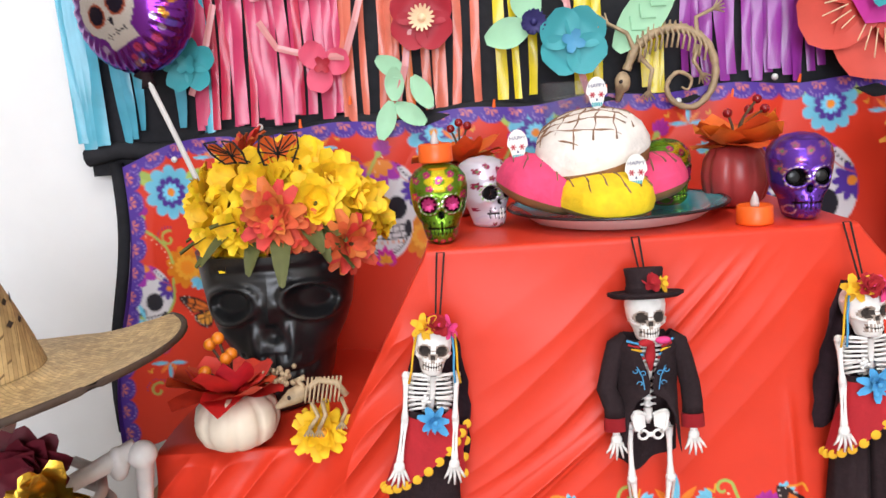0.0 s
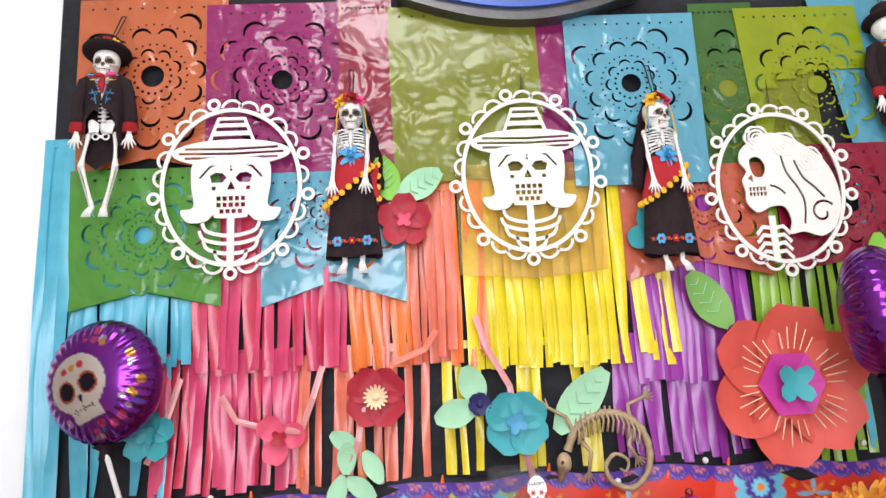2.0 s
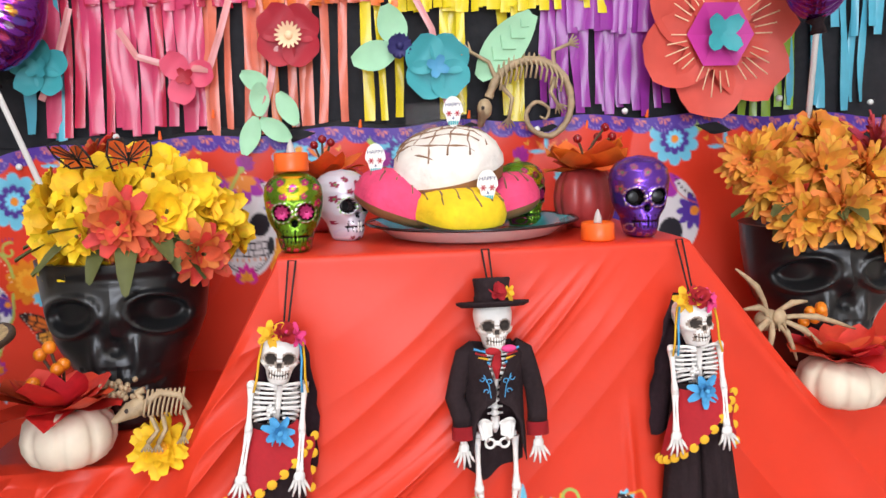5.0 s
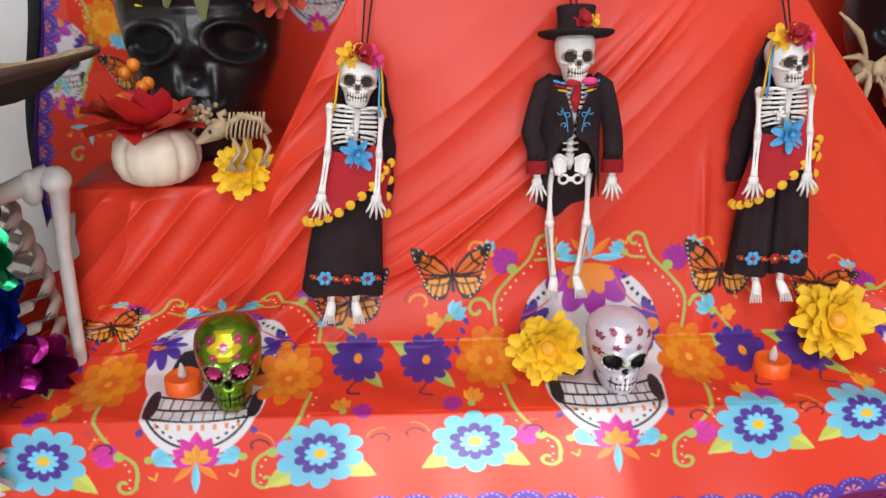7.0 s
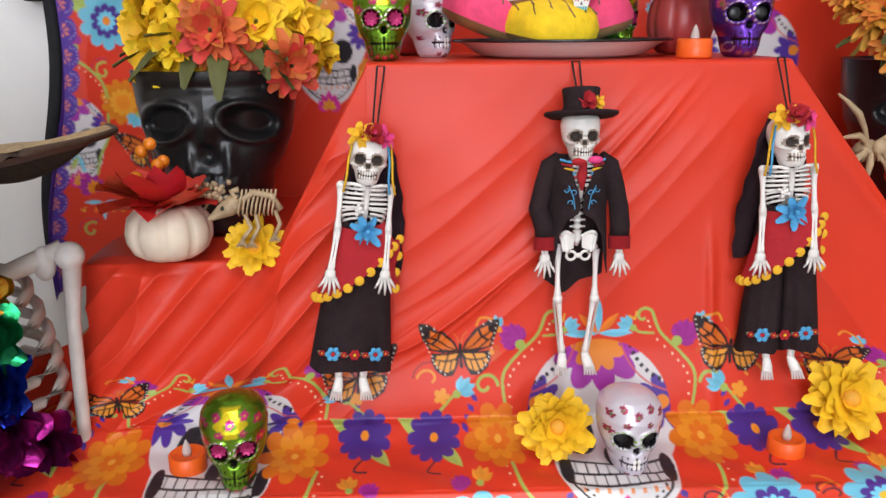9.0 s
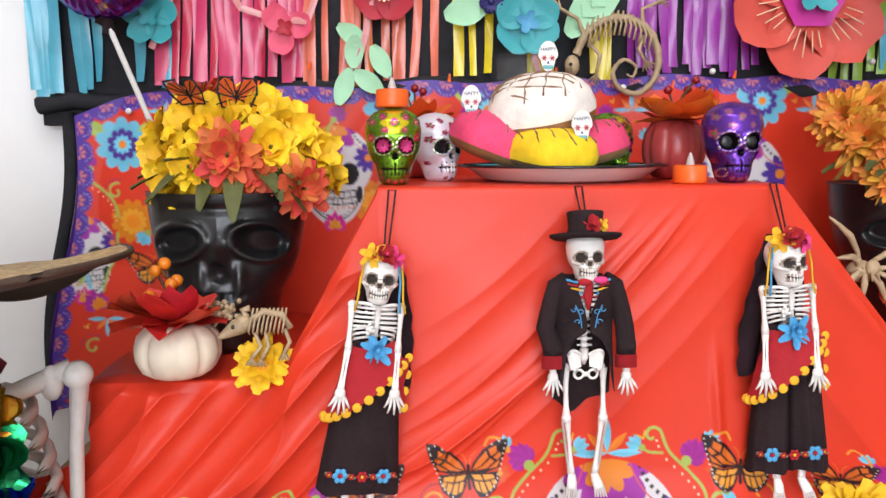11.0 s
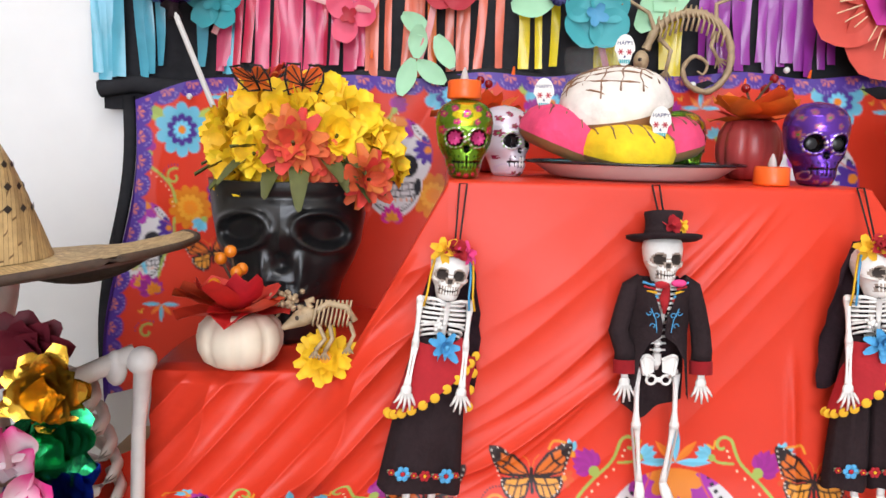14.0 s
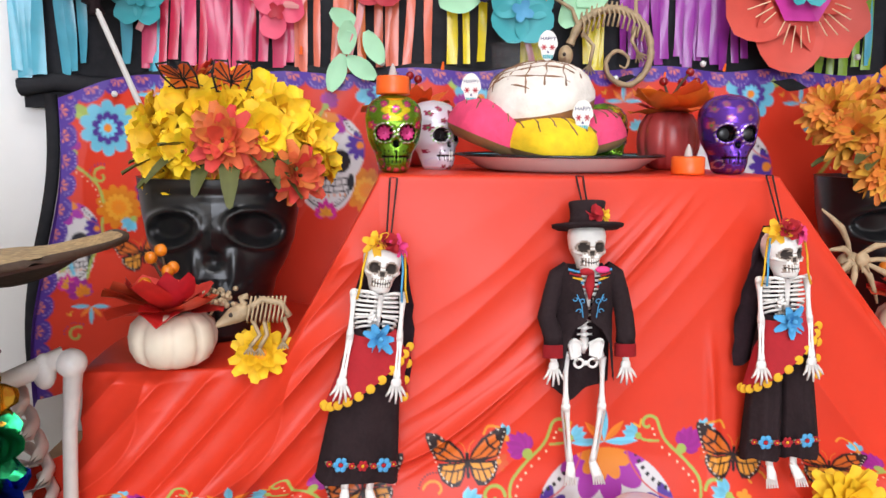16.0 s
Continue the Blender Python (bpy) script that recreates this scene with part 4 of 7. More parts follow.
flag("green", -0.505, -0.255, 2.145, 1.905, 1.334, 0.03, 0.005, (-0.38, 2.03, 0.09), "transparent green plastic bunting flag")
flag("blue", -0.185, 0.055, 2.13, 1.90, 1.335, 0.04, 0.0, (-0.06, 2.06, 0.10), "sky-blue swallow-tailed plastic bunting flag")
flag("gold", 0.145, 0.395, 2.13, 1.94, 1.329, -0.01, 0.0, None, "transparent gold plastic bunting flag, wrinkled")
flag("coral", 0.425, 0.68, 2.12, 1.92, 1.336, 0.03, 0.0, (0.57, 2.05, 0.09), "coral plastic bunting flag with punched pattern")
flag("olive", 0.60, 0.80, 2.30, 2.05, 1.338, 0.0, 0.0, None, "dull olive plastic bunting flag behind others")
flag("crimson", 0.70, 0.985, 2.15, 1.925, 1.337, 0.02, 0.0, (0.83, 2.04, 0.09), "dark crimson plastic bunting flag with punched pattern")
for k, (c, a, b) in enumerate((("lime", -0.10, -0.01), ("orange", -0.005, 0.24), ("crimson", 0.26, 0.50), ("magenta", 0.52, 0.72), ("green", -0.32, -0.12))):
    flag(c, a, b, 0.955, 0.62, 0.812 + 0.002 * (k % 2), 0.03, 0.0, ((a + b) / 2, 0.83, 0.10) if b - a > 0.1 else None, c + " plastic bunting flag below the table edge")


# ---- laser-cut ovals ----
def lobes(cx, cz, rx, rz, n=26):
    loops = [ell(cx, cz, rx, rz, 56), ell(cx, cz, rx - 0.007, rz - 0.007, 56)]
    for k in range(n):
        a0, a1 = k * math.tau / n, (k + 1) * math.tau / n
        am = (a0 + a1) / 2
        r = math.hypot(rx * math.cos(am), rz * math.sin(am)) * math.pi / n * 1.0
        c = (cx + (rx + 0.0) * math.cos(am), cz + (rz + 0.0) * math.sin(am))
        tang = math.atan2(rz * math.sin(am), rx * math.cos(am))
        if k % 3 == 1:
            loops += [ell(c[0] + 0.011 * math.cos(tang), c[1] + 0.011 * math.sin(tang), 0.0115, n=14), ell(c[0] + 0.011 * math.cos(tang), c[1] + 0.011 * math.sin(tang), 0.006, n=12)]
        else:
            loops.append(arc_band(c[0] - 0.003 * math.cos(tang), c[1] - 0.003 * math.sin(tang), r * 1.15, 0.0045, tang - 1.35, tang + 1.35, 9))
    return loops


def oval(name, at, rx, rz, kind, label):
    root = thing(name, at, label, "wall ornament", "cut-out ovals")
    z0 = -rz - 0.012
    plate_ob("scalloped_ring", [lobes(0, z0, rx, rz)[0], lobes(0, z0, rx, rz)[1]], 0.003, PAPERW, root)
    rest = lobes(0, z0, rx, rz)[2:]
    k = 0
    while k < len(rest):
        n_ = 2 if len(rest[k]) == 14 else 1
        plate_ob("scallop", rest[k:k + n_], 0.0028, PAPERW, root, (0, 0.0004, 0))
        k += n_
    q = lambda pts: [(x * rx, z0 + z * rz) for x, z in pts]
    if kind == "sombrero":
        hat = [q([(-0.36, 0.52), (-0.20, 0.88), (0.20, 0.88), (0.36, 0.52)])]
        for a, b in ((0.58, 0.64), (0.70, 0.75), (0.80, 0.84)):
            wa, wb = 0.34 - (a - 0.52) * 0.44 - 0.03, 0.34 - (b - 0.52) * 0.44 - 0.03
            hat.append(q([(-wa, a), (wa, a), (wb, b), (-wb, b)]))
        plate_ob("hat_crown", hat, 0.003, PAPERW, root)
        brim = [q(ell(0, 0.42, 0.84, 0.17, 40))]
        for dz, hw in ((0.06, 0.66), (0.0, 0.74), (-0.06, 0.66)):
            brim.append(q(stroke([(-hw, 0.42 + dz), (0, 0.42 + dz - 0.015), (hw, 0.42 + dz)], 0.032)))
        plate_ob("hat_brim", brim, 0.003, PAPERW, root, (0, -0.0006, 0))
        face = [q(smooth_loop([(-0.50, 0.32), (-0.56, 0.05), (-0.52, -0.25), (-0.70, -0.30), (-0.60, -0.44), (-0.36, -0.44), (-0.24, -0.36), (-0.20, -0.40), (0.20, -0.40), (0.24, -0.36), (0.36, -0.44), (0.60, -0.44), (0.70, -0.30), (0.52, -0.25), (0.56, 0.05), (0.50, 0.32), (0.0, 0.36)]))]
        for s in (-1, 1):
            face.append(q([(s * 0.06, 0.10), (s * 0.12, 0.04), (s * 0.27, 0.04), (s * 0.30, 0.13), (s * 0.22, 0.17), (s * 0.12, 0.16)]))
            face.append(q(ell(s * 0.24, -0.03, 0.035, 0.028, 8)))
            face.append(q(stroke([(s * 0.12, 0.30), (s * 0.30, 0.24), (s * 0.44, 0.10)], 0.03)))
        face.append(q([(0, 0.06), (-0.06, -0.05), (0.06, -0.05)]))
        face += [q(ell(0, zz, 0.022, 0.018, 8)) for zz in (0.20, 0.25, 0.30)]
        for r_, zz in enumerate((-0.16, -0.24, -0.32)):
            for k in range(5 - (r_ == 2)):
                xx = (k - 2 + 0.5 * (r_ == 2)) * 0.085
                face.append(q([(xx - 0.03, zz - 0.028), (xx + 0.03, zz - 0.028), (xx + 0.03, zz + 0.028), (xx - 0.03, zz + 0.028)]))
        plate_ob("face", face, 0.003, PAPERW, root, (0, -0.0012, 0))
    else:
        head = [q(smooth_loop([(-0.50, 0.55), (-0.60, 0.36), (-0.50, 0.22), (-0.58, 0.10), (-0.55, -0.04), (-0.55, -0.20), (-0.40, -0.33), (-0.18, -0.26), (0.02, -0.27), (0.10, -0.45), (0.06, -0.62), (0.28, -0.60), (0.56, -0.66), (0.82, -0.48), (0.90, -0.10), (0.74, 0.32), (0.30, 0.62), (-0.10, 0.72)]))]
        head.append(q(smooth_loop([(-0.44, 0.36), (-0.30, 0.40), (-0.20, 0.28), (-0.26, 0.14), (-0.40, 0.16)])))
        head.append(q([(-0.50, 0.12), (-0.42, 0.17), (-0.41, 0.06)]))
        for k in range(5):
            for zz in (-0.02, -0.09):
                head.append(q([(-0.49 + k * 0.055, zz - 0.026), (-0.452 + k * 0.055, zz - 0.026), (-0.452 + k * 0.055, zz + 0.026), (-0.49 + k * 0.055, zz + 0.026)]))
        head.append(q(stroke(smooth_line([(-0.16, 0.02), (-0.04, -0.02), (0.06, -0.10)]), 0.03)))
        head.append(q(stroke(smooth_line([(0.06, 0.42), (0.12, 0.18), (0.26, -0.02), (0.34, -0.22), (0.30, -0.50)]), 0.035)))
        head.append(q(stroke(smooth_line([(0.26, 0.34), (0.36, 0.12), (0.54, -0.04), (0.66, -0.16)]), 0.035)))
        head.append(q(stroke([(0.60 + (0.20 - 0.010 * a) * math.cos(0.6 + a * 0.42), -0.36 + (0.17 - 0.0085 * a) * math.sin(0.6 + a * 0.42)) for a in range(15)], 0.035)))
        plate_ob("profile_head", head, 0.003, PAPERW, root)
        for x, z in ((-0.28, 0.66), (0.14, 0.56), (0.50, 0.36)):
            loops = [q([(x + 0.21 * (0.90 + 0.10 * abs(math.cos(3 * a))) * math.cos(a), z + 0.17 * (0.90 + 0.10 * abs(math.cos(3 * a))) * math.sin(a)) for a in np.linspace(0, math.tau, 40, endpoint=False)])]
            for r_, t0, t1 in ((0.165, 0.3, 2.2), (0.165, 2.5, 4.3), (0.165, 4.6, 6.3), (0.105, 0.9, 3.2), (0.105, 3.6, 6.6), (0.050, 0, 4.8)):
                loops.append(q(arc_band(x, z, r_, 0.026, t0, t1, 12, r_ * 0.82)))
            plate_ob("rose", loops, 0.003, PAPERW, root, (0, -0.0012, 0))
    sgn = 0.0 if kind == "sombrero" else -0.20
    for k in range(4):
        zz = -0.52 - k * 0.105
        hw = 0.42 - 0.02 * k if kind == "sombrero" else 0.26
        if kind == "sombrero":
            hw, zz = (0.40, 0.44, 0.38, 0.22)[k], (-0.50, -0.60, -0.72, -0.84)[k]
            plate_ob("rib", [q(stroke(smooth_line([(-hw, zz + 0.05), (-hw * 0.86, zz - 0.05), (-hw * 0.4, zz - 0.105), (0, zz - 0.115), (hw * 0.4, zz - 0.105), (hw * 0.86, zz - 0.05), (hw, zz + 0.05)]), 0.045))], 0.003, PAPERW, root, (0, 0.0007, 0))
            continue
        plate_ob("rib", [q(stroke([(sgn - hw, zz - 0.10), (sgn - hw * 0.6, zz), (sgn, zz - 0.02), (sgn + hw * 0.6, zz), (sgn + hw, zz - 0.10)], 0.05))], 0.003, PAPERW, root, (0, 0.0007, 0))
    plate_ob("spine", [q([(sgn - 0.05, -0.38), (sgn + 0.05, -0.38), (sgn + 0.05, -0.96), (sgn - 0.05, -0.96)])], 0.003, PAPERW, root, (0, -0.0004, 0))
    bm = bmesh.new()
    tube(bm, [(-0.002, 0.002, 0.0), (0, 0.0, 0.05), (0.002, 0.002, 0.0)], 0.0009, 4)
    part("hanging_cord", bm, STRING, root)


oval("cutout_oval", (-0.232, 1.319, 2.255), 0.118, 0.138, "sombrero", "white laser-cut oval with hatted skull figure, hung on cord")
oval("cutout_oval", (0.267, 1.316, 2.255), 0.113, 0.136, "sombrero", "white laser-cut oval with hatted skull figure, hung over foil")
oval("cutout_oval", (0.700, 1.319, 2.216), 0.112, 0.134, "profile", "white laser-cut oval with rose-crowned skull profile, hung on cord")


# ---- card flowers and leaves ----
def leaf_loop(l, w, ang, n=12):
    pts = [(l * k / n, w / 2 * math.sin(math.pi * k / n) ** 0.8) for k in range(n + 1)] + [(l * k / n, -w / 2 * math.sin(math.pi * k / n) ** 0.8) for k in range(n - 1, 0, -1)]
    c, s = math.cos(ang), math.sin(ang)
    return [(x * c - z * s, x * s + z * c) for x, z in pts]


def card_leaf(x, z, l, w, ang, color, y=1.325, vein="mint"):
    root = thing("paper_leaf", (x, y, z), color + " card leaf with cut veins", "paper leaf", "paper leaves")
    bm = bmesh.new()
    c, s = math.cos(ang), math.sin(ang)
    petal(bm, (0, 0, 0), (c, 0, s), (0, -1, 0), l, w, 0.12, 0.12, rows=8, tip=0.8)
    part("blade", bm, CARD[color], root)
    if vein:
        bm = bmesh.new()
        for k in range(1, 5):
            for sg in (-1, 1):
                t = 0.12 + 0.17 * k
                b0 = Vector((c, 0, s)) * l * t
                e = b0 + (Vector((c, 0, s)) * 0.10 * l + Vector((-s, 0, c)) * sg * w * 0.26)
                tube(bm, [b0 + Vector((0, -0.003 - 0.12 * l * t * t, 0)), e + Vector((0, -0.005 - 0.12 * l * t * t - 0.04 * w, 0))], 0.0009, 4)
        part("veins", bm, CARD[vein], root)


card_leaf(0.035, 2.072, 0.075, 0.048, 1.8, "lime"), card_leaf(0.045, 2.075, 0.085, 0.05, 0.5, "mint")
card_leaf(0.585, 1.835, 0.11, 0.062, 2.2, "green"), card_leaf(0.285, 1.68, 0.125, 0.06, 0.85, "mint")
card_leaf(0.165, 1.728, 0.065, 0.045, 1.9, "mint", vein=None), card_leaf(0.16, 1.725, 0.07, 0.045, 3.4, "mint", vein=None)
for x, z, l, a in ((-0.02, 1.665, 0.055, -1.1), (-0.03, 1.668, 0.05, 2.6), (-0.05, 1.625, 0.055, -0.6), (-0.055, 1.63, 0.06, -1.9), (-0.05, 1.63, 0.05, 1.5)):
    card_leaf(x, z, l, 0.03, a, "mint", vein=None)
for x, z, l, a in ((0.89, 1.95, 0.06, 1.4), (0.89, 1.95, 0.07, 0.4), (0.88, 1.95, 0.06, -0.7), (0.845, 1.93, 0.05, 1.6)):
    card_leaf(x, z, l, 0.035, a, "lime", 1.31, None)


def card_flower(x, z, r, n, color, core, core_r, y=1.325, label="", fringe_core=False, width=1.0, rot=0.3, curl=0.15):
    root = thing("paper_flower", (x, y, z), label, "paper flower", "paper flowers")
    for k in range(n):
        a = rot + k * math.tau / n
        bm = bmesh.new()
        petal(bm, (r * 0.06 * math.cos(a), -0.002 * (k % 2), r * 0.06 * math.sin(a)), (math.cos(a), 0, math.sin(a)), (0, -1, 0), r * 0.95, r * width, curl, 0.12, tip=0.45, rows=7)
        part("petal", bm, CARD[color], root)
    bm = bmesh.new()
    if fringe_core:
        for k in range(16):
            a = k * math.tau / 16
            petal(bm, (0, -0.008, 0), (math.cos(a), -0.3, math.sin(a)), (0, -1, 0), core_r, core_r * 0.3, 0.2, 0, rows=2)
        ball(bm, (0, -0.011, 0), core_r * 0.3, nu=8, nv=6)
    else:
        for k in range(4):
            a = rot + k * math.tau / 4 + 0.4
            petal(bm, (0, -0.01 - 0.2 * core_r * (core_r > 0.03) - 0.014 * (core_r > 0.03), 0), (math.cos(a), -0.1, math.sin(a)), (0, -1, 0), core_r, core_r * 0.8, 0.2, 0.1, rows=3, tip=0.4)
    part("core", bm, CARD[core], root)
    return root


card_flower(0.0, 1.747, 0.048, 4, "crimson", "cream", 0.022, label="crimson card flower with a fringed cream centre", fringe_core=True, width=1.25, rot=0.75)
card_flower(0.055, 2.035, 0.045, 5, "crimson", "pink", 0.014, label="crimson card flower with a pink folded centre", width=0.95)
card_flower(0.220, 1.697, 0.05, 4, "teal", "blue", 0.018, 1.315, "teal folded card flower with pale blue centre", width=1.3, rot=0.8)
card_flower(0.164, 1.729, 0.018, 6, "navy", "navy", 0.02, 1.318, "small navy fringed paper flower", fringe_core=True)
card_flower(-0.153, 1.69, 0.04, 3, "pink", "crimson", 0.014, label="pink and crimson card flower on the fringe", width=1.0, rot=0.2)
card_flower(-0.356, 1.705, 0.042, 5, "teal", "teal", 0.016, 1.32, "teal folded card flower beside the balloon", width=0.9)
card_flower(0.475, 2.0, 0.045, 4, "teal", "teal", 0.014, 1.334, "teal card flower half hidden behind a doll", width=0.9)
big = card_flower(0.662, 1.738, 0.125, 6, "coral", "teal", 0.034, 1.318, "large coral card flower with magenta and teal centre", width=0.92, rot=0.35, curl=0.1)
bm = bmesh.new()
for k in range(6):
    a, b = k * math.tau / 6, (k + 1) * math.tau / 6
    v = [bm.verts.new(p) for p in ((0, -0.012, 0), (0.055 * math.cos(a), -0.024, 0.055 * math.sin(a)), (0.055 * math.cos(b), -0.024, 0.055 * math.sin(b)))]
    bm.faces.new(v)
part("middle_disc", bm, CARD["magenta"], big, smooth=False)
for k in range(6):
    for j in range(-2, 3):
        bm = bmesh.new()
        a = 0.35 + k * math.tau / 6 + j * 0.17
        tube(bm, [(r_ * math.cos(a), -0.022 - 0.12 * (r_ ** 2) / 0.12, r_ * math.sin(a)) for r_ in (0.056, 0.075, 0.098 - 0.008 * abs(j))], 0.0011, 4)
        part("petal_slit", bm, CARD["cream"], big)


# ---- skulls ----
def skull_grid(w, h, dpt, style, nu=96, nv=72, open_top=False):
    """Places and paint of a skull ornament; front towards -y, base at z = 0."""
    v0 = np.linspace(0, 1, nv)[:, None] * np.ones((1, nu))
    v = v0 * 0.70 if open_top else v0
    a = np.linspace(0, math.tau, nu)[None, :] * np.ones((nv, 1))
    hv = np.array([0, 0.04, 0.14, 0.24, 0.33, 0.42, 0.55, 0.70, 0.82, 0.91, 0.97, 1.0])
    wv = np.interp(v, hv, [0.20, 0.26, 0.30, 0.33, 0.40, 0.45, 0.48, 0.50, 0.47, 0.38, 0.24, 0.0 if not open_top else 0.40])
    fv = np.interp(v, hv, [0.34, 0.42, 0.46, 0.46, 0.43, 0.42, 0.44, 0.45, 0.41, 0.31, 0.17, 0.0 if not open_top else 0.33])
    bv = np.interp(v, hv, [0.10, 0.14, 0.20, 0.27, 0.38, 0.46, 0.53, 0.56, 0.50, 0.38, 0.22, 0.0 if not open_top else 0.40])
    ss, cc = np.sin(a), np.cos(a)
    x = wv * np.sign(ss) * np.abs(ss) ** 0.9
    y = np.where(cc > 0, -fv * cc, -bv * cc)
    front = np.clip(cc, 0, 1)
    dep = np.zeros_like(x)
    for s in (-1, 1):
        d = np.hypot((x - s * (0.25 if open_top else 0.20)) / (0.155 if open_top else 0.145), (v - 0.50 + (0.10 * (np.abs(x) - 0.2) if open_top else 0)) / (0.072 if open_top else 0.105))
        dep += (0.085 if open_top else 0.13) * (1 - sstep(0.55, 1.0, d)) * (cc > 0)
        dep -= (0.055 if open_top else 0.035) * np.exp(-((d - 1.12) / 0.16) ** 2) * front
        dep -= 0.05 * np.exp(-(((x - s * 0.34) / 0.09) ** 2 + ((v - 0.37) / 0.05) ** 2)) * front
        dep += 0.06 * np.exp(-(((x - s * 0.30) / 0.09) ** 2 + ((v - 0.22) / 0.08) ** 2)) * front
    if open_top:
        dep += 0.018 * np.exp(-((v - 0.635) / 0.022) ** 2) * sstep(0.0, 0.35, front) * (np.abs(x) < 0.34)
        dep -= 0.040 * np.exp(-((x / 0.045) ** 2 + ((v - 0.46) / 0.09) ** 2)) * front
        dep -= 0.035 * np.exp(-(((np.abs(x) - 0.12) / 0.03) ** 2 + ((v - 0.34) / 0.07) ** 2)) * front
    nz = np.hypot(x / (0.045 + 0.25 * np.clip(0.42 - v, 0, 0.2)), (v - 0.37) / 0.055)
    dep += 0.06 * (1 - sstep(0.5, 1.0, nz)) * (cc > 0)
    dep -= 0.045 * np.exp(-((x / 0.05) ** 2 + ((v - 0.47) / 0.05) ** 2)) * front
    teeth = (np.abs(v - 0.20) < 0.085) & (np.abs(x) < 0.23) & (cc > 0)
    gap = np.abs(np.sin(x * math.pi / 0.066))
    dep += np.where(teeth, 0.016 * (1 - sstep(0.05, 0.4, gap)), 0)
    dep += np.where(teeth, 0.02 * np.exp(-((v - 0.20) / 0.012) ** 2), 0)
    y = y + dep
    P = np.stack([x * w, y * dpt, v0 * h], -1)
    col = np.empty(P.shape)
    base = {"green": (0.13, 0.26, 0.015), "white": (0.66, 0.62, 0.70), "purple": (0.13, 0.04, 0.38), "black": (0.006, 0.006, 0.007), "bone": (0.5, 0.46, 0.4)}[style]
    col[:] = base
    if style in ("green", "white", "purple"):
        pinks = {"green": (0.62, 0.03, 0.22), "white": (0.02, 0.016, 0.018), "purple": (0.03, 0.014, 0.07)}[style]
        acc = {"green": (0.75, 0.60, 0.02), "white": (0.30, 0.03, 0.08), "purple": (0.44, 0.13, 0.26)}[style]
        ink = (0.012, 0.01, 0.012)
        F = cc > 0.05
        rng = random.Random(3)
        col[(v > 0.66) & (v < 0.93) & (np.abs(x) < 0.30) & F & (style == "green") & (np.abs(np.sin(v * 30) * 0.08 + np.abs(x) - 0.10) < 0.075)] = acc
        for fx, fz, r in ((0, 0.80, 0.075), (0.20, 0.86, 0.06), (-0.20, 0.86, 0.06), (0.17, 0.70, 0.06), (-0.17, 0.70, 0.06), (0.40, 0.60, 0.07), (-0.40, 0.60, 0.07), (0.38, 0.80, 0.06), (-0.38, 0.80, 0.06), (0.36, 0.25, 0.06), (-0.36, 0.25, 0.06), (0.0, 0.035, 0.05), (0.12, 0.05, 0.04), (-0.12, 0.05, 0.04)):
            d, an = np.hypot(x - fx, (v - fz) * 1.3), np.arctan2((v - fz) * 1.3, x - fx)
            col[(d < r * (0.6 + 0.4 * np.abs(np.cos(2.5 * an)))) & F] = pinks if style == "green" else acc
            col[(d < r * 0.28) & F] = acc if style == "green" else (0.1, 0.3, 0.1)
        for s in (-1, 1):
            d, an = np.hypot((x - s * 0.20) / 0.135, (v - 0.50) / 0.10), np.arctan2((v - 0.50) / 0.10, (x - s * 0.20) / 0.135)
            col[(d < 1.06) & F] = ink
            if style == "green":
                col[(d < 0.95 * (0.5 + 0.5 * np.abs(np.cos(4 * an)))) & F] = pinks
            else:
                col[(d < 0.8) & F] = (0.03, 0.02, 0.022)
            col[(d < 0.2) & F] = acc
            col[(np.abs(d - 1.25) < 0.07) & F & (np.sin(an * 12) > 0)] = (0.75, 0.6, 0.65) if style != "white" else (0.25, 0.5, 0.1)
            sp = np.abs(np.hypot(x - s * 0.24, v - 0.12) - 0.05)
            col[(sp < 0.010) & F] = pinks if style == "green" else (0.6, 0.55, 0.7)
        col[(nz < 0.95) & F] = ink
        col[teeth & ((gap < 0.22) | (np.abs(v - 0.20) < 0.012))] = ink
    return P, col


def skull_ornament(at, w, h, dpt, style, label, turn=0.0, mat=None):
    P, col = skull_grid(w, h, dpt, style)
    root = thing("skull_ornament", at, label, "skull ornament", "skull ornaments", (0, 0, turn))
    grid_ob("skull_shell", P, col, GLAZE if style == "white" else PAINTED, root)
    for s in (-1, 1):
        bm = bmesh.new()
        if style == "green":
            for k in range(9):
                a = k * math.tau / 9
                petal(bm, (s * 0.20 * w, -0.335 * dpt, 0.50 * h), (math.cos(a), 0, math.sin(a)), (0, -1, 0), 0.115 * w, 0.07 * w, 0.2, 0.1, rows=3)
            ball(bm, (s * 0.20 * w, -0.345 * dpt, 0.50 * h), 0.022 * w, 0, 8, 6)
            part("eye_flower", bm, EYEP, root, "hot pink petal eye")
        else:
            ball(bm, (s * 0.20 * w, -0.285 * dpt, 0.50 * h), (0.11 * w, 0.03 * w, 0.10 * w), 0, 14, 8)
            part("eye_lens", bm, BLACKPOT, root, "dark glossy eye")
    bm = bmesh.new()
    for k in range(6):
        for zz in (0.165, 0.235):
            ball(bm, ((k - 2.5) * 0.066 * w, -(0.452 - 0.10 * ((k - 2.5) / 2.5) ** 2) * dpt, zz * h), (0.029 * w, 0.02 * w, 0.038 * h), 0, 8, 6)
    part("teeth", bm, {"green": FOILG, "white": BONE, "purple": FOILP}[style], root)
    return root


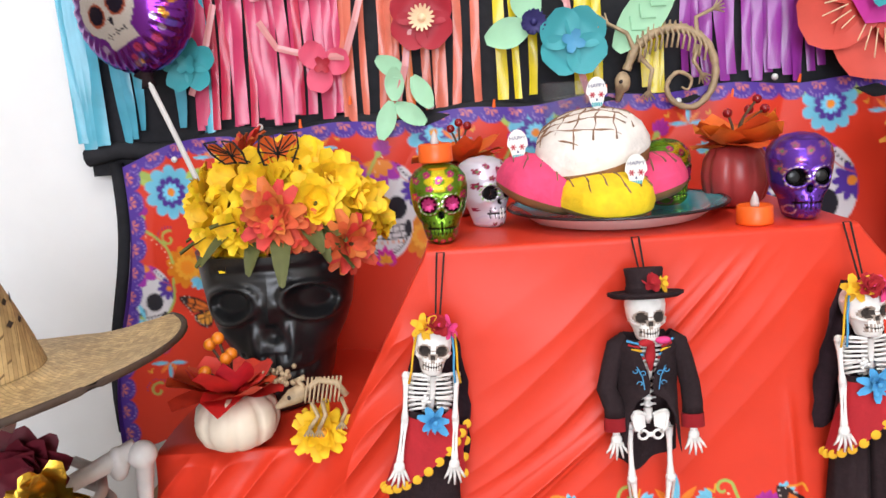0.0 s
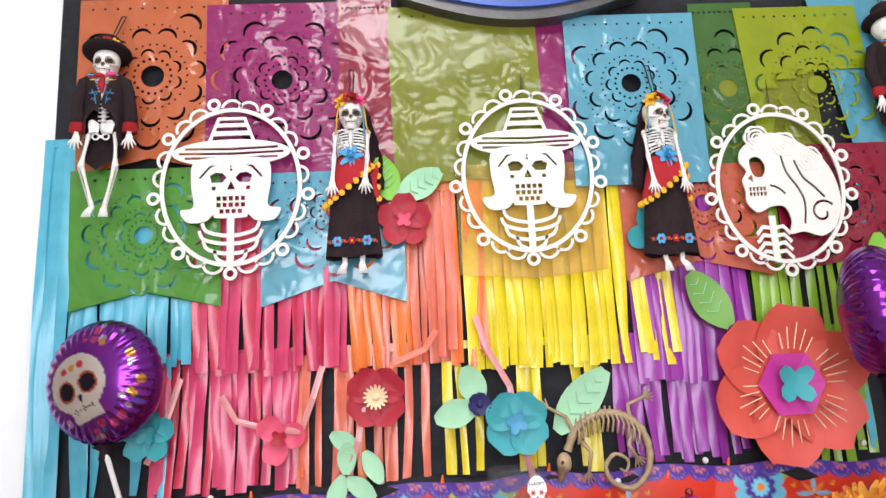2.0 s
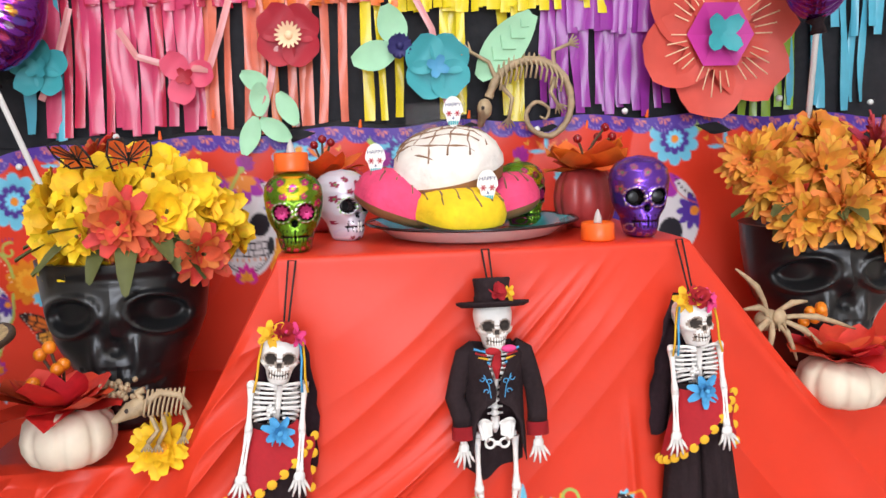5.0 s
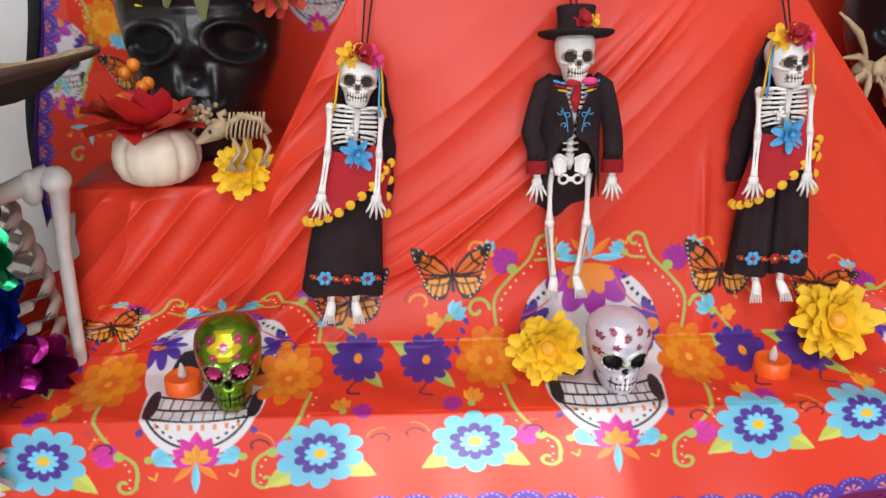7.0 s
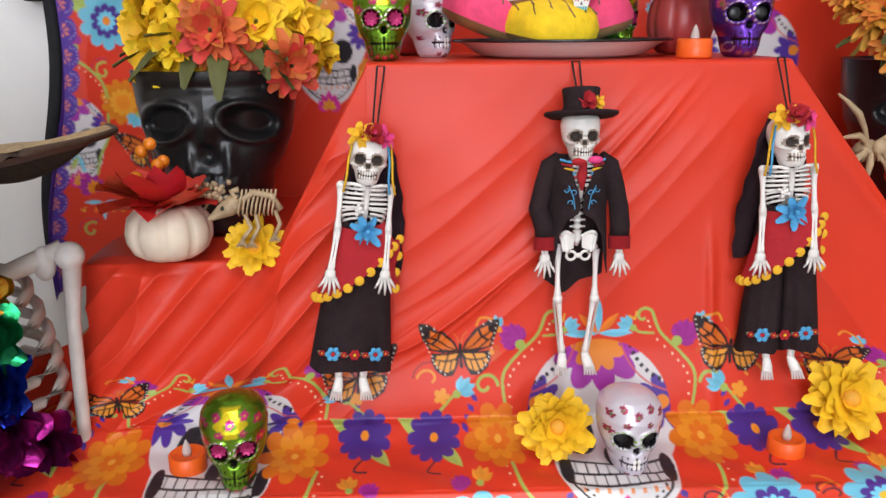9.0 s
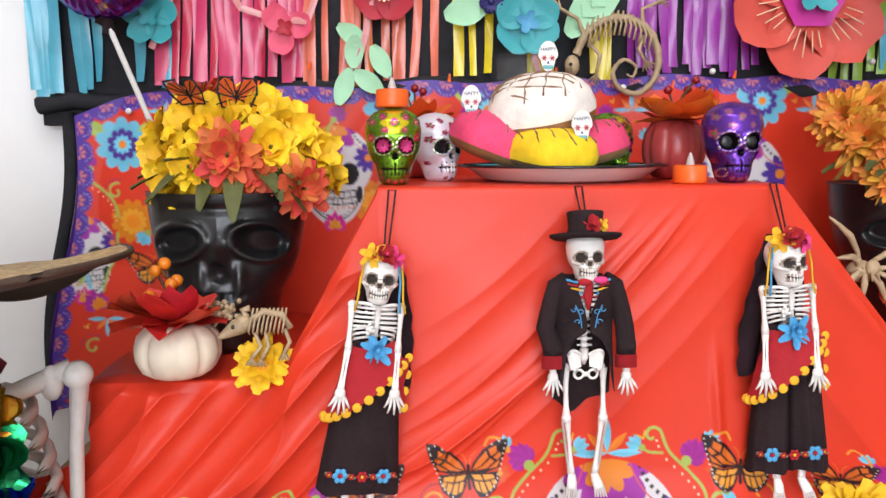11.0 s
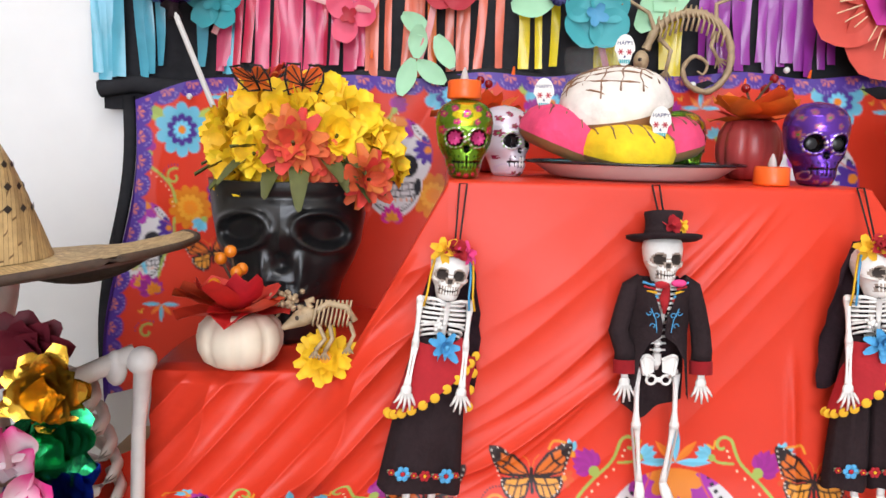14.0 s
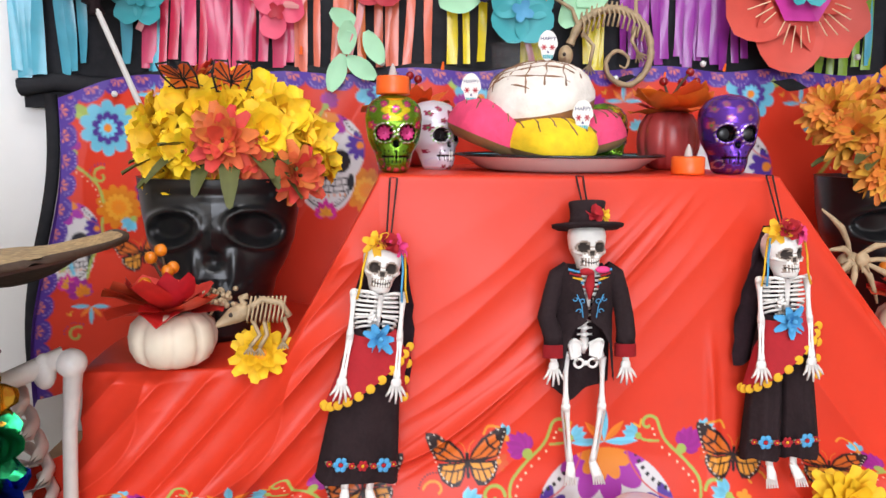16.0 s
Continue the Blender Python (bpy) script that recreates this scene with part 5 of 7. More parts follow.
FOILG = material("green_foil_teeth", (0.13, 0.26, 0.015), 0.22, metal=0.75)
FOILP = material("purple_foil_teeth", (0.13, 0.04, 0.38), 0.22, metal=0.75)
TOP, STEP, TIER = 1.4625, 1.240, 1.036
skull_ornament((0.018, 1.035, TOP), 0.068, 0.092, 0.075, "green", "metallic green painted skull with pink flower eyes", 4)
skull_ornament((0.072, 1.125, TOP), 0.066, 0.090, 0.075, "white", "small white painted skull turned aside behind the bread", 38)
skull_ornament((0.318, 1.185, TOP), 0.068, 0.092, 0.075, "green", "metallic green painted skull half hidden behind plate", 30)
skull_ornament((0.434, 1.040, TOP), 0.072, 0.098, 0.08, "purple", "metallic purple painted skull with dark eyes", -3)
skull_ornament((-0.141, 0.845, TIER), 0.070, 0.100, 0.08, "green", "tall metallic green painted skull on lower tier", 8)
skull_ornament((0.280, 0.858, TIER), 0.070, 0.090, 0.08, "white", "lilac-white painted skull with red floral brow", 2)


def skull_pot(at, w, h, dpt, turn, label):
    root = thing("skull_planter", at, label, "planter", "skull planters", (0, 0, turn))
    P, col = skull_grid(w, h, dpt, "black", 128, 96, True)
    ob = grid_ob("pot", P, col, BLACKPOT, root)
    bm = bmesh.new()
    lathe(bm, [(0.50, 0), (0.46, 0.003), (0.44, -0.10), (0.0, -0.10)], 32)
    for q in bm.verts:
        q.co = Vector((q.co.x * w * 1.02, q.co.y * dpt + 0.03 * dpt, h + q.co.z * h * 0.5))
    part("inner_rim", bm, BLACKPOT, root)
    return root


skull_pot((-0.212, 1.160, STEP - 0.002), 0.212, 0.212, 0.21, 4, "satin black ceramic skull planter holding yellow flowers")
skull_pot((0.755, 1.170, STEP + 0.003), 0.212, 0.210, 0.21, -8, "satin black ceramic skull planter holding amber flowers")


# ---- flowers ----
def bloom(bm, c, axis, r, layers=4, n=9, mi=0, rnd=random, wide=0.55, tip=0.5):
    c, axis = Vector(c), Vector(axis).normalized()
    s1 = axis.cross(Vector((0.3, 0.2, 1))).normalized()
    s2 = axis.cross(s1)
    for l in range(layers):
        t = l / max(1, layers - 1)
        lift = 0.15 + 1.25 * t
        for k in range(max(4, n - l)):
            an = (k + 0.5 * (l % 2)) * math.tau / max(4, n - l) + rnd.uniform(-0.15, 0.15)
            out = (s1 * math.cos(an) + s2 * math.sin(an)) + axis * (lift + rnd.uniform(-0.2, 0.2))
            petal(bm, c - axis * r * 0.25, out, axis, r * (1.05 - 0.35 * t) * rnd.uniform(0.85, 1.12), r * wide * rnd.uniform(0.85, 1.15), rnd.uniform(-0.35, 0.05), rnd.uniform(0.05, 0.35), mi, tip=tip, rows=4)


def bouquet(at, heads, label, leaf_z, seed):
    rnd = random.Random(seed)
    root = thing("flower_bouquet", at, label, "flowers", "bouquets")
    for x, y, z, r, mat, kw in heads:
        bm = bmesh.new()
        bloom(bm, (x, y, z), (x * 2.2, y * 2.0 - 0.14, z - leaf_z + 0.02), r, rnd=rnd, **kw)
        part("bloom", bm, mat, root)
        bm = bmesh.new()
        tube(bm, [(x, y, z), (x * 0.5, y * 0.5, leaf_z * 0.4), (x * 0.2, y * 0.2, -0.06)], 0.0022, 5)
        part("stem", bm, LEAFG, root)
    for k in range(16):
        an = rnd.uniform(3.3, 6.1)
        bm = bmesh.new()
        petal(bm, (0.07 * math.cos(an), 0.07 * math.sin(an), 0.03), (math.cos(an), math.sin(an) * 0.8, rnd.uniform(-0.5, 0.35)), (0, 0, 1), rnd.uniform(0.05, 0.085), 0.026, rnd.uniform(-0.8, -0.2), 0.15, tip=0.8)
        part("leaf", bm, LEAFG, root)
    return root


def loose_petals(root, axis, r, layers, n, rnd, wide, mat):
    """A flower head whose petals are parts of their own."""
    bm = bmesh.new()
    bloom(bm, (0, 0, 0), axis, r, layers, n, 0, rnd, wide)
    places = [q.co.copy() for q in bm.verts]
    bm.free()
    for k in range(0, len(places), 15):
        bm = bmesh.new()
        q = [bm.verts.new(p) for p in places[k:k + 15]]
        for i in range(4):
            for j in (0, 1):
                bm.faces.new((q[3 * i + j], q[3 * i + j + 1], q[3 * i + j + 4], q[3 * i + j + 3]))
        part("petal", bm, mat, root)


rnd = random.Random(5)
yk = dict(layers=5, n=10, wide=0.62)
ok = dict(layers=4, n=12, wide=0.42)
bouquet((-0.195, 1.175, 1.455), [(-0.095, -0.045, 0.04, 0.045, PETALY, yk), (-0.115, 0.0, 0.065, 0.045, PETALY, yk), (-0.075, -0.075, 0.005, 0.045, PETALY, yk), (-0.06, -0.03, 0.085, 0.05, PETALY, yk), (-0.02, -0.05, 0.08, 0.05, PETALY, yk), (0.03, -0.03, 0.10, 0.05, PETALY, yk), (0.075, -0.04, 0.075, 0.048, PETALY, yk), (0.105, -0.02, 0.045, 0.045, PETALY, yk), (0.055, -0.075, 0.055, 0.042, PETALY, yk), (-0.065, 0.03, 0.12, 0.042, PETALO, ok), (0.0, 0.05, 0.10, 0.045, PETALY, yk), (0.005, -0.105, 0.045, 0.046, PETALO, ok), (0.03, -0.095, 0.02, 0.036, PETALO, ok), (0.098, -0.085, 0.0, 0.040, PETALO, ok), (-0.03, -0.085, 0.012, 0.034, PETALY, yk), (-0.045, -0.10, 0.03, 0.03, PETALY, yk), (0.12, 0.02, 0.02, 0.04, PETALY, yk)], "yellow and coral silk marigolds bunched in the black planter", 0.0, 4)
mk = dict(layers=5, n=15, wide=0.30, tip=0.7)
bouquet((0.755, 1.18, 1.458), [(-0.10, -0.05, 0.06, 0.05, PETALG, mk), (-0.07, -0.09, 0.01, 0.05, PETALG, mk), (-0.02, -0.11, 0.02, 0.055, PETALG, mk), (0.04, -0.11, 0.0, 0.05, PETALG, mk), (0.09, -0.085, 0.03, 0.05, PETALG, mk), (0.13, -0.03, 0.05, 0.05, PETALG, mk), (-0.03, -0.07, 0.08, 0.05, PETALG, mk), (-0.12, -0.02, 0.09, 0.045, PETALG, mk), (0.03, -0.08, 0.07, 0.05, PETALG, mk), (0.07, -0.04, 0.10, 0.055, PETALM, mk), (0.12, 0.0, 0.09, 0.05, PETALM, mk), (0.0, -0.02, 0.12, 0.045, PETALG, yk), (0.02, 0.02, 0.11, 0.05, PETALM, mk), (-0.07, 0.0, 0.10, 0.05, PETALG, mk)], "amber and rose silk mums filling the black planter", 0.0, 6)
for at, r, ax, label in (((0.205, 0.868, 1.075), 0.042, (-0.2, -1, 0.4), "yellow silk marigold resting against the printed cloth"), ((0.545, 0.895, 1.088), 0.048, (-0.1, -1, 0.5), "yellow silk marigold lying on the lower tier"), ((-0.135, 0.972, 1.258), 0.034, (0.1, -1, 0.3), "yellow silk marigold under the rat skeleton")):
    root = thing("marigold", at, label, "flower", "loose marigolds")
    loose_petals(root, ax, r, 5, 12, rnd, 0.44, PETALY)
    bm = bmesh.new()
    ball(bm, (0, 0, 0), r * 0.22, 0, 10, 8)
    part("heart", bm, PETALG, root)


# ---- pumpkins, candles ----
def pumpkin(at, r, h, mat, label, petal_mat, petal_r, berries=()):
    root = thing("pumpkin", at, label, "pumpkin", "pumpkins")
    prof = [(0.0, 0.06), (0.3, 0.0), (0.62, 0.02), (0.85, 0.14), (0.98, 0.36), (1.0, 0.55), (0.93, 0.78), (0.72, 0.95), (0.42, 1.0), (0.15, 0.93), (0.02, 0.9)]
    bm = bmesh.new()
    fine = []
    for (a, b), (c, d) in zip(prof, prof[1:]):
        fine += [(a + (c - a) * t, b + (d - b) * t) for t in (0, 0.5)]
    lathe(bm, [(a * r, b * h) for a, b in fine + [prof[-1]]], 72, ripple=lambda an, q, z: 1 - 0.09 * (1 - abs(math.sin(an * 4.5))) ** 2.2)
    part("body", bm, mat, root)
    bm = bmesh.new()
    rr = random.Random(int(at[0] * 1000))
    for l in range(2):
        for k in range(8):
            an = k * math.tau / 8 + l * 0.4
            petal(bm, (0, 0, h * 0.95), (math.cos(an), math.sin(an), 0.18 + 0.35 * l + rr.uniform(-0.1, 0.1)), (0, 0, 1), petal_r * rr.uniform(0.75, 1.1), petal_r * rr.uniform(0.6, 0.85), rr.uniform(-0.25, 0.15), rr.uniform(0.05, 0.3), tip=0.45)
    part("silk_petals", bm, petal_mat, root)
    if berries:
        bm = bmesh.new()
        for x, y, z in berries[1]:
            tube(bm, [(0, 0, h), (x * 0.4, y * 0.5, h + (z - h) * 0.6), (x, y, z)], 0.0018, 5)
        part("twig", bm, STEM, root)
        for x, y, z in berries[1]:
            bm = bmesh.new()
            ball(bm, (x, y, z), berries[2], nu=14, nv=10)
            part("berry", bm, berries[0], root)
    return root


pumpkin((-0.238, 0.995, STEP + 0.001), 0.050, 0.062, WPUMP, "cream pumpkin with red silk petals and orange berries", PETALR, 0.072, (BERRY, ((-0.004, -0.02, 0.136), (-0.018, -0.01, 0.126), (0.004, -0.025, 0.113), (-0.02, -0.03, 0.10), (0.008, -0.018, 0.116)), 0.0072))
pumpkin((0.680, 0.995, STEP + 0.006), 0.052, 0.058, WPUMP, "cream pumpkin with red silk petals beside planter", PETALR, 0.066)
pumpkin((0.400, 1.15, TOP), 0.043, 0.080, RPUMP, "shiny dark pink pumpkin with orange silk leaves", PETALP, 0.066, (RBERRY, ((0.035, 0.02, 0.135), (0.028, 0.03, 0.122), (0.045, 0.02, 0.122), (-0.01, 0.0, 0.12)), 0.006))
pumpkin((0.045, 1.24, TOP), 0.045, 0.075, RPUMP, "shiny dark pink pumpkin behind the skulls", PETALP, 0.066, (RBERRY, ((0.0, 0.0, 0.13), (0.012, 0.0, 0.125), (-0.012, 0.01, 0.122)), 0.006))
bm = bmesh.new()
for k in range(6):
    ball(bm, (0.012 * math.cos(k), -0.006 * (k % 3), 0.01 * math.sin(k * 1.7)), 0.007, nu=10, nv=8)
ob = tagged(obj_from_bm("berry_cluster", bm, BERRY), "cluster of small orange berries against the planter", "berries")
ob.matrix_basis = pose(0.655, 1.02, 1.355)
bm = bmesh.new()
for k in range(40):
    ball(bm, (rnd.uniform(-0.018, 0.018), rnd.uniform(-0.006, 0.006), rnd.uniform(-0.010, 0.010)), 0.0035, nu=6, nv=4)
tube(bm, [(0, 0, 0), (-0.02, 0, -0.03), (-0.06, -0.005, -0.04)], 0.0018, 5)
ob = tagged(obj_from_bm("dried_flower_sprig", bm, BONE_OLD), "dried tan flower sprig leaning on planter", "dried flower")
ob.matrix_basis = pose(-0.185, 1.01, 1.315)


def tealight(at, label):
    root = thing("tealight", at, label, "candle", "tealights")
    bm = bmesh.new()
    lathe(bm, [(0.0, 0), (0.0195, 0), (0.020, 0.002), (0.0195, 0.020), (0.0175, 0.0215), (0.016, 0.019), (0.006, 0.0175), (0, 0.0175)], 36)
    part("cup", bm, CANDLE, root)
    bm = bmesh.new()
    lathe(bm, [(0.0, 0.017), (0.0045, 0.018), (0.0052, 0.023), (0.0035, 0.030), (0.001, 0.036), (0, 0.0365)], 16)
    part("flame_tip", bm, FLAME, root, "clear plastic flame")


tealight((0.373, 1.012, TOP), "orange battery tealight with white plastic flame")
tealight((0.017, 1.04, TOP + 0.0915), "orange battery tealight balanced on the green skull")
tealight((-0.200, 0.862, TIER), "orange battery tealight on the printed lower cloth")
tealight((0.462, 0.868, TIER), "orange battery tealight beside the marigold on lower tier")
tealight((0.226, 0.905, TIER + 0.002), "orange battery tealight half hidden behind marigold")

# ---- plate of sweet bread, glass ----
plate = thing("enamel_plate", (0.237, 1.112, TOP), "white enamel plate with teal inside and black rim", "plate")
bm = bmesh.new()
lathe(bm, [(0, 0.001), (0.09, 0.0), (0.106, 0.004), (0.122, 0.015), (0.135, 0.020)], 72)
part("underside", bm, ENAMEL, plate)
bm = bmesh.new()
lathe(bm, [(0.133, 0.0203), (0.121, 0.0172), (0.104, 0.0065), (0.09, 0.003), (0, 0.0035)], 72)
part("well", bm, ENAMELT, plate, "teal enamel inside with painted marks")
bm = bmesh.new()
lathe(bm, [(0.132, 0.0211), (0.1355, 0.0221), (0.1375, 0.0205), (0.1365, 0.0187), (0.133, 0.0197)], 72)
part("rim", bm, ENAMELB, plate)


def concha(at, r, h, crust, label, tilt=(0, 0, 0), rows="shell"):
    root = thing("sweet_bread", at, label, "bread", "sweet breads", tilt)
    wob = lambda an, q, z: 1 + 0.03 * math.sin(3 * an + 1) + 0.02 * math.sin(5 * an)
    bm = bmesh.new()
    lathe(bm, [(0, 0), (0.75 * r, 0.0), (0.95 * r, 0.12 * h), (1.0 * r, 0.30 * h), (0.97 * r, 0.45 * h)], 48, ripple=wob)
    part("bun", bm, BREAD, root)
    bm = bmesh.new()
    lo = 0.33 if rows == "grid" else 0.20
    pr = [(0.99 if lo < 0.3 else 1.01, lo), (1.015, (lo + 0.55) / 2), (0.93, 0.66), (0.80, 0.80), (0.60, 0.91), (0.35, 0.98), (0.12, 1.0), (0, 1.0)]
    lathe(bm, [(a * r, b * h) for a, b in pr], 64, ripple=wob)
    part("sugar_crust", bm, crust, root)
    for k, across in [(k, False) for k in range(-3, 4)] + [(k, True) for k in range(-3, 4) if rows == "grid"]:
        bm = bmesh.new()
        pts = []
        for j in range(13):
            u = -1 + 2 * j / 12
            x, y = k * 0.27 * (1 - 0.35 * u), u * 0.9
            if across:
                x, y = u * 0.9, k * 0.27 + 0.08 * math.sin(4 * u + k)
            d = math.hypot(x, y)
            if d < 0.92:
                zz = np.interp(d, [0, 0.12, 0.35, 0.6, 0.8, 0.93], [1.0, 1.0, 0.98, 0.91, 0.80, 0.66])
                pts.append((x * r, y * r, zz * h + 0.0004))
        if len(pts) > 2:
            tube(bm, [(px + 0.0016 * math.sin(py * 190 + k), py + 0.0016 * math.sin(px * 170), pz) for px, py, pz in pts], [0.0009 + 0.0005 * math.sin(i * 2 + k) for i in range(len(pts))], 5)
            part("score_line", bm, CRACK, root)
        else:
            bm.free()
    return root


concha((0.212, 1.052, TOP + 0.020), 0.058, 0.050, SUGARY, "yellow sugar-crusted sweet bread bun on the plate", (10, 0, 20))
concha((0.135, 1.085, TOP + 0.030), 0.056, 0.058, SUGARP, "pink sugar-crusted sweet bread bun tilted on plate", (8, 20, 10))
concha((0.288, 1.115, TOP + 0.024), 0.045, 0.055, SUGARP, "pink sugar-crusted sweet bread bun at the back", (0, -15, 0))
concha((0.208, 1.098, TOP + 0.060), 0.069, 0.078, SUGARW, "white sugar-crusted sweet bread stacked on the others", (16, -4, -25), "grid")


def pick(at, label):
    root = thing("cake_pick", at, label, "cake pick", "cake picks")
    loop = [(0.0125 * math.cos(a) * (1 if math.sin(a) > -0.2 else 0.75), 0.022 + 0.019 * math.sin(a)) for a in np.linspace(0, math.tau, 28, endpoint=False)]
    plate_ob("card", [loop], 0.0012, CARD["white"], root)
    for s in (-1, 1):
        plate_ob("eye_flower", [[(s * 0.0052 + 0.0042 * (0.65 + 0.35 * math.cos(6 * a)) * math.cos(a), 0.020 + 0.0042 * (0.65 + 0.35 * math.cos(6 * a)) * math.sin(a)) for a in np.linspace(0, math.tau, 36, endpoint=False)]], 0.0004, CARD["crimson"], root, (0, -0.0009, 0))
    plate_ob("nose", [[(0, 0.0165), (-0.0016, 0.0130), (0.0016, 0.0130)]], 0.0004, CARD["navy"], root, (0, -0.0009, 0))
    for k in range(5):
        x = (k - 2) * 0.0026
        plate_ob("tooth", [[(x - 0.001, 0.0062), (x + 0.001, 0.0062), (x + 0.001, 0.0110), (x - 0.001, 0.0110)]], 0.0004, CARD["teal"], root, (0, -0.0009, 0))
    cu = bpy.data.curves.new("words", "FONT")
    cu.body, cu.size, cu.align_x, cu.extrude = "HAPPY", 0.0066, "CENTER", 0.0001
    tmp = bpy.data.objects.new("words", cu)
    scene.collection.objects.link(tmp)
    me = bpy.data.meshes.new_from_object(tmp.evaluated_get(bpy.context.evaluated_depsgraph_get()))
    bpy.data.objects.remove(tmp)
    me.transform(Matrix.Translation((0, -0.0010, 0.0285)) @ Matrix.Rotation(radians(90), 4, "X"))
    me.materials.clear()
    me.materials.append(CARD["navy"])
    ob = new("words", me)
    ob.parent = root
    bm = bmesh.new()
    tube(bm, [(0, 0.0012, 0.02), (0, 0.0012, -0.02)], 0.0009, 5)
    part("stick", bm, WHITEPL, root)


pick((0.242, 1.015, TOP + 0.046), "white skull-shaped paper pick with a greeting in yellow bread")
pick((0.115, 1.075, TOP + 0.080), "white skull-shaped paper pick with a greeting in pink bread")
pick((0.213, 1.085, TOP + 0.135), "white skull-shaped paper pick with a greeting in white bread")
bm = bmesh.new()
lathe(bm, [(0.0, 0.0), (0.033, 0.0), (0.036, 0.004), (0.044, 0.175), (0.0425, 0.175), (0.0345, 0.010), (0.0, 0.009)], 48)
ob = tagged(obj_from_bm("drinking_glass", bm, GLASS), "tall clear drinking glass standing behind the bread", "glass")
ob.matrix_basis = pose(0.205, 1.225, TOP)


# ---- skeleton dolls: one mesh each ----
WASH = material("brown_washed_bone", (0.36, 0.29, 0.24), 0.55, vary=0.45, scale=260, bump=0.3)
VEIL = material("black_lace_veil", (0.022, 0.010, 0.014), 0.9, vary=0.5, scale=160, bump=0.4, spec=0.2, trans=0.10)


def add_skull(bm, c, w, h, dpt, bone, dark, nu=56, nv=44, wash=None, turn=0.0, nod=0.0):
    """A modelled skull inside a larger mesh, its base at c."""
    P, _ = skull_grid(w, h, dpt, "bone", nu, nv)
    first = len(bm.verts)
    rows = [[bm.verts.new((c[0] + p[0], c[1] + p[1], c[2] + p[2])) for p in row[:-1]] for row in P]
    n = nu - 1
    for i, (r, s) in enumerate(zip(rows, rows[1:])):
        for k in range(n):
            f = bm.faces.new((r[k], r[(k + 1) % n], s[(k + 1) % n], s[k]))
            m = f.calc_center_median()
            x, v = (m.x - c[0]) / w, (m.z - c[2]) / h
            fr = m.y < c[1]
            eye = math.hypot((abs(x) - 0.215) / 0.150, (v - 0.49) / 0.112)
            nose = math.hypot(x / 0.062, (v - 0.365) / 0.06)
            gum = abs(v - 0.185 - 0.5 * x * x) < 0.017 and abs(x) < 0.24
            f.material_index = bone
            if fr and (eye < 0.92 or nose < 0.95 or gum):
                f.material_index = dark
            elif wash is not None and fr and (eye < 1.22 or nose < 1.5 or (abs(v - 0.19) < 0.085 and abs(x) < 0.25)):
                f.material_index = wash
    for k in range(7):
        for zz in (0.140, 0.232):
            t = (k - 3) / 3
            ball(bm, (c[0] + (k - 3) * 0.062 * w, c[1] - (0.462 - 0.10 * t * t) * dpt, c[2] + (zz + 0.03 * t * t) * h), (0.027 * w, 0.02 * w, 0.042 * h), bone, 7, 5)
    if wash is not None:
        for s in (-1, 1):
            tube(bm, [(c[0] + s * w * px, c[1] - py * dpt, c[2] + pv * h) for px, py, pv in ((0.24, 0.40, 0.345), (0.36, 0.30, 0.375), (0.45, 0.10, 0.42))], w * 0.045, 7, bone)
    bm.verts.ensure_lookup_table()
    spin = Matrix.Translation(c) @ Matrix.Rotation(radians(turn), 4, "Z") @ Matrix.Rotation(radians(nod), 4, "X") @ Matrix.Translation([-q for q in c])
    for q in bm.verts[first:]:
        q.co = spin @ q.co


def sheet(bm, rows, mi):
    """Cloth spanned over rows of places."""
    vr = [[bm.verts.new(p) for p in row] for row in rows]
    for a, b in zip(vr, vr[1:]):
        for k in range(len(a) - 1):
            bm.faces.new((a[k], a[k + 1], b[k + 1], b[k])).material_index = mi
    return vr


def small_hand(bm, at, s, mi, down=(0, 0, -1)):
    """An open bony hand, fingers spread."""
    x, y, z = at
    ball(bm, (x, y, z - 0.005), (0.0062, 0.0028, 0.0078), mi, 8, 6)
    for k in range(5):
        a = (k - 2) * 0.27 + s * 0.06
        l = (0.0125, 0.0175, 0.019, 0.0175, 0.013)[k]
        b0 = (x + 0.0024 * (k - 2), y - 0.001, z - 0.008)
        mid = (b0[0] + 0.5 * l * math.sin(a), y - 0.004, b0[2] - 0.5 * l * math.cos(a))
        tube(bm, [b0, mid, (b0[0] + l * math.sin(a), y - 0.003, b0[2] - l * math.cos(a))], [0.0019, 0.0017, 0.0010], 5, mi)


def long_bone(bm, a, b, r, mi):
    """A shaft with swollen ends."""
    a, b = Vector(a), Vector(b)
    tube(bm, [a + (b - a) * t for t in (0, 0.10, 0.25, 0.5, 0.75, 0.90, 1)], [r * 1.5, r * 1.35, r, r * 0.85, r * 0.95, r * 1.35, r * 1.4], 7, mi)


def stitched_flower(bm, at, r, mi, core):
    x, y, z = at
    for k in range(6):
        a = k * math.tau / 6
        ball(bm, (x + r * 0.58 * math.cos(a), y, z + r * 0.58 * math.sin(a)), (r * 0.36, 0.0007, r * 0.36), mi, 7, 4)
    ball(bm, (x, y - 0.0006, z), (r * 0.28, 0.0009, r * 0.28), core, 7, 4)


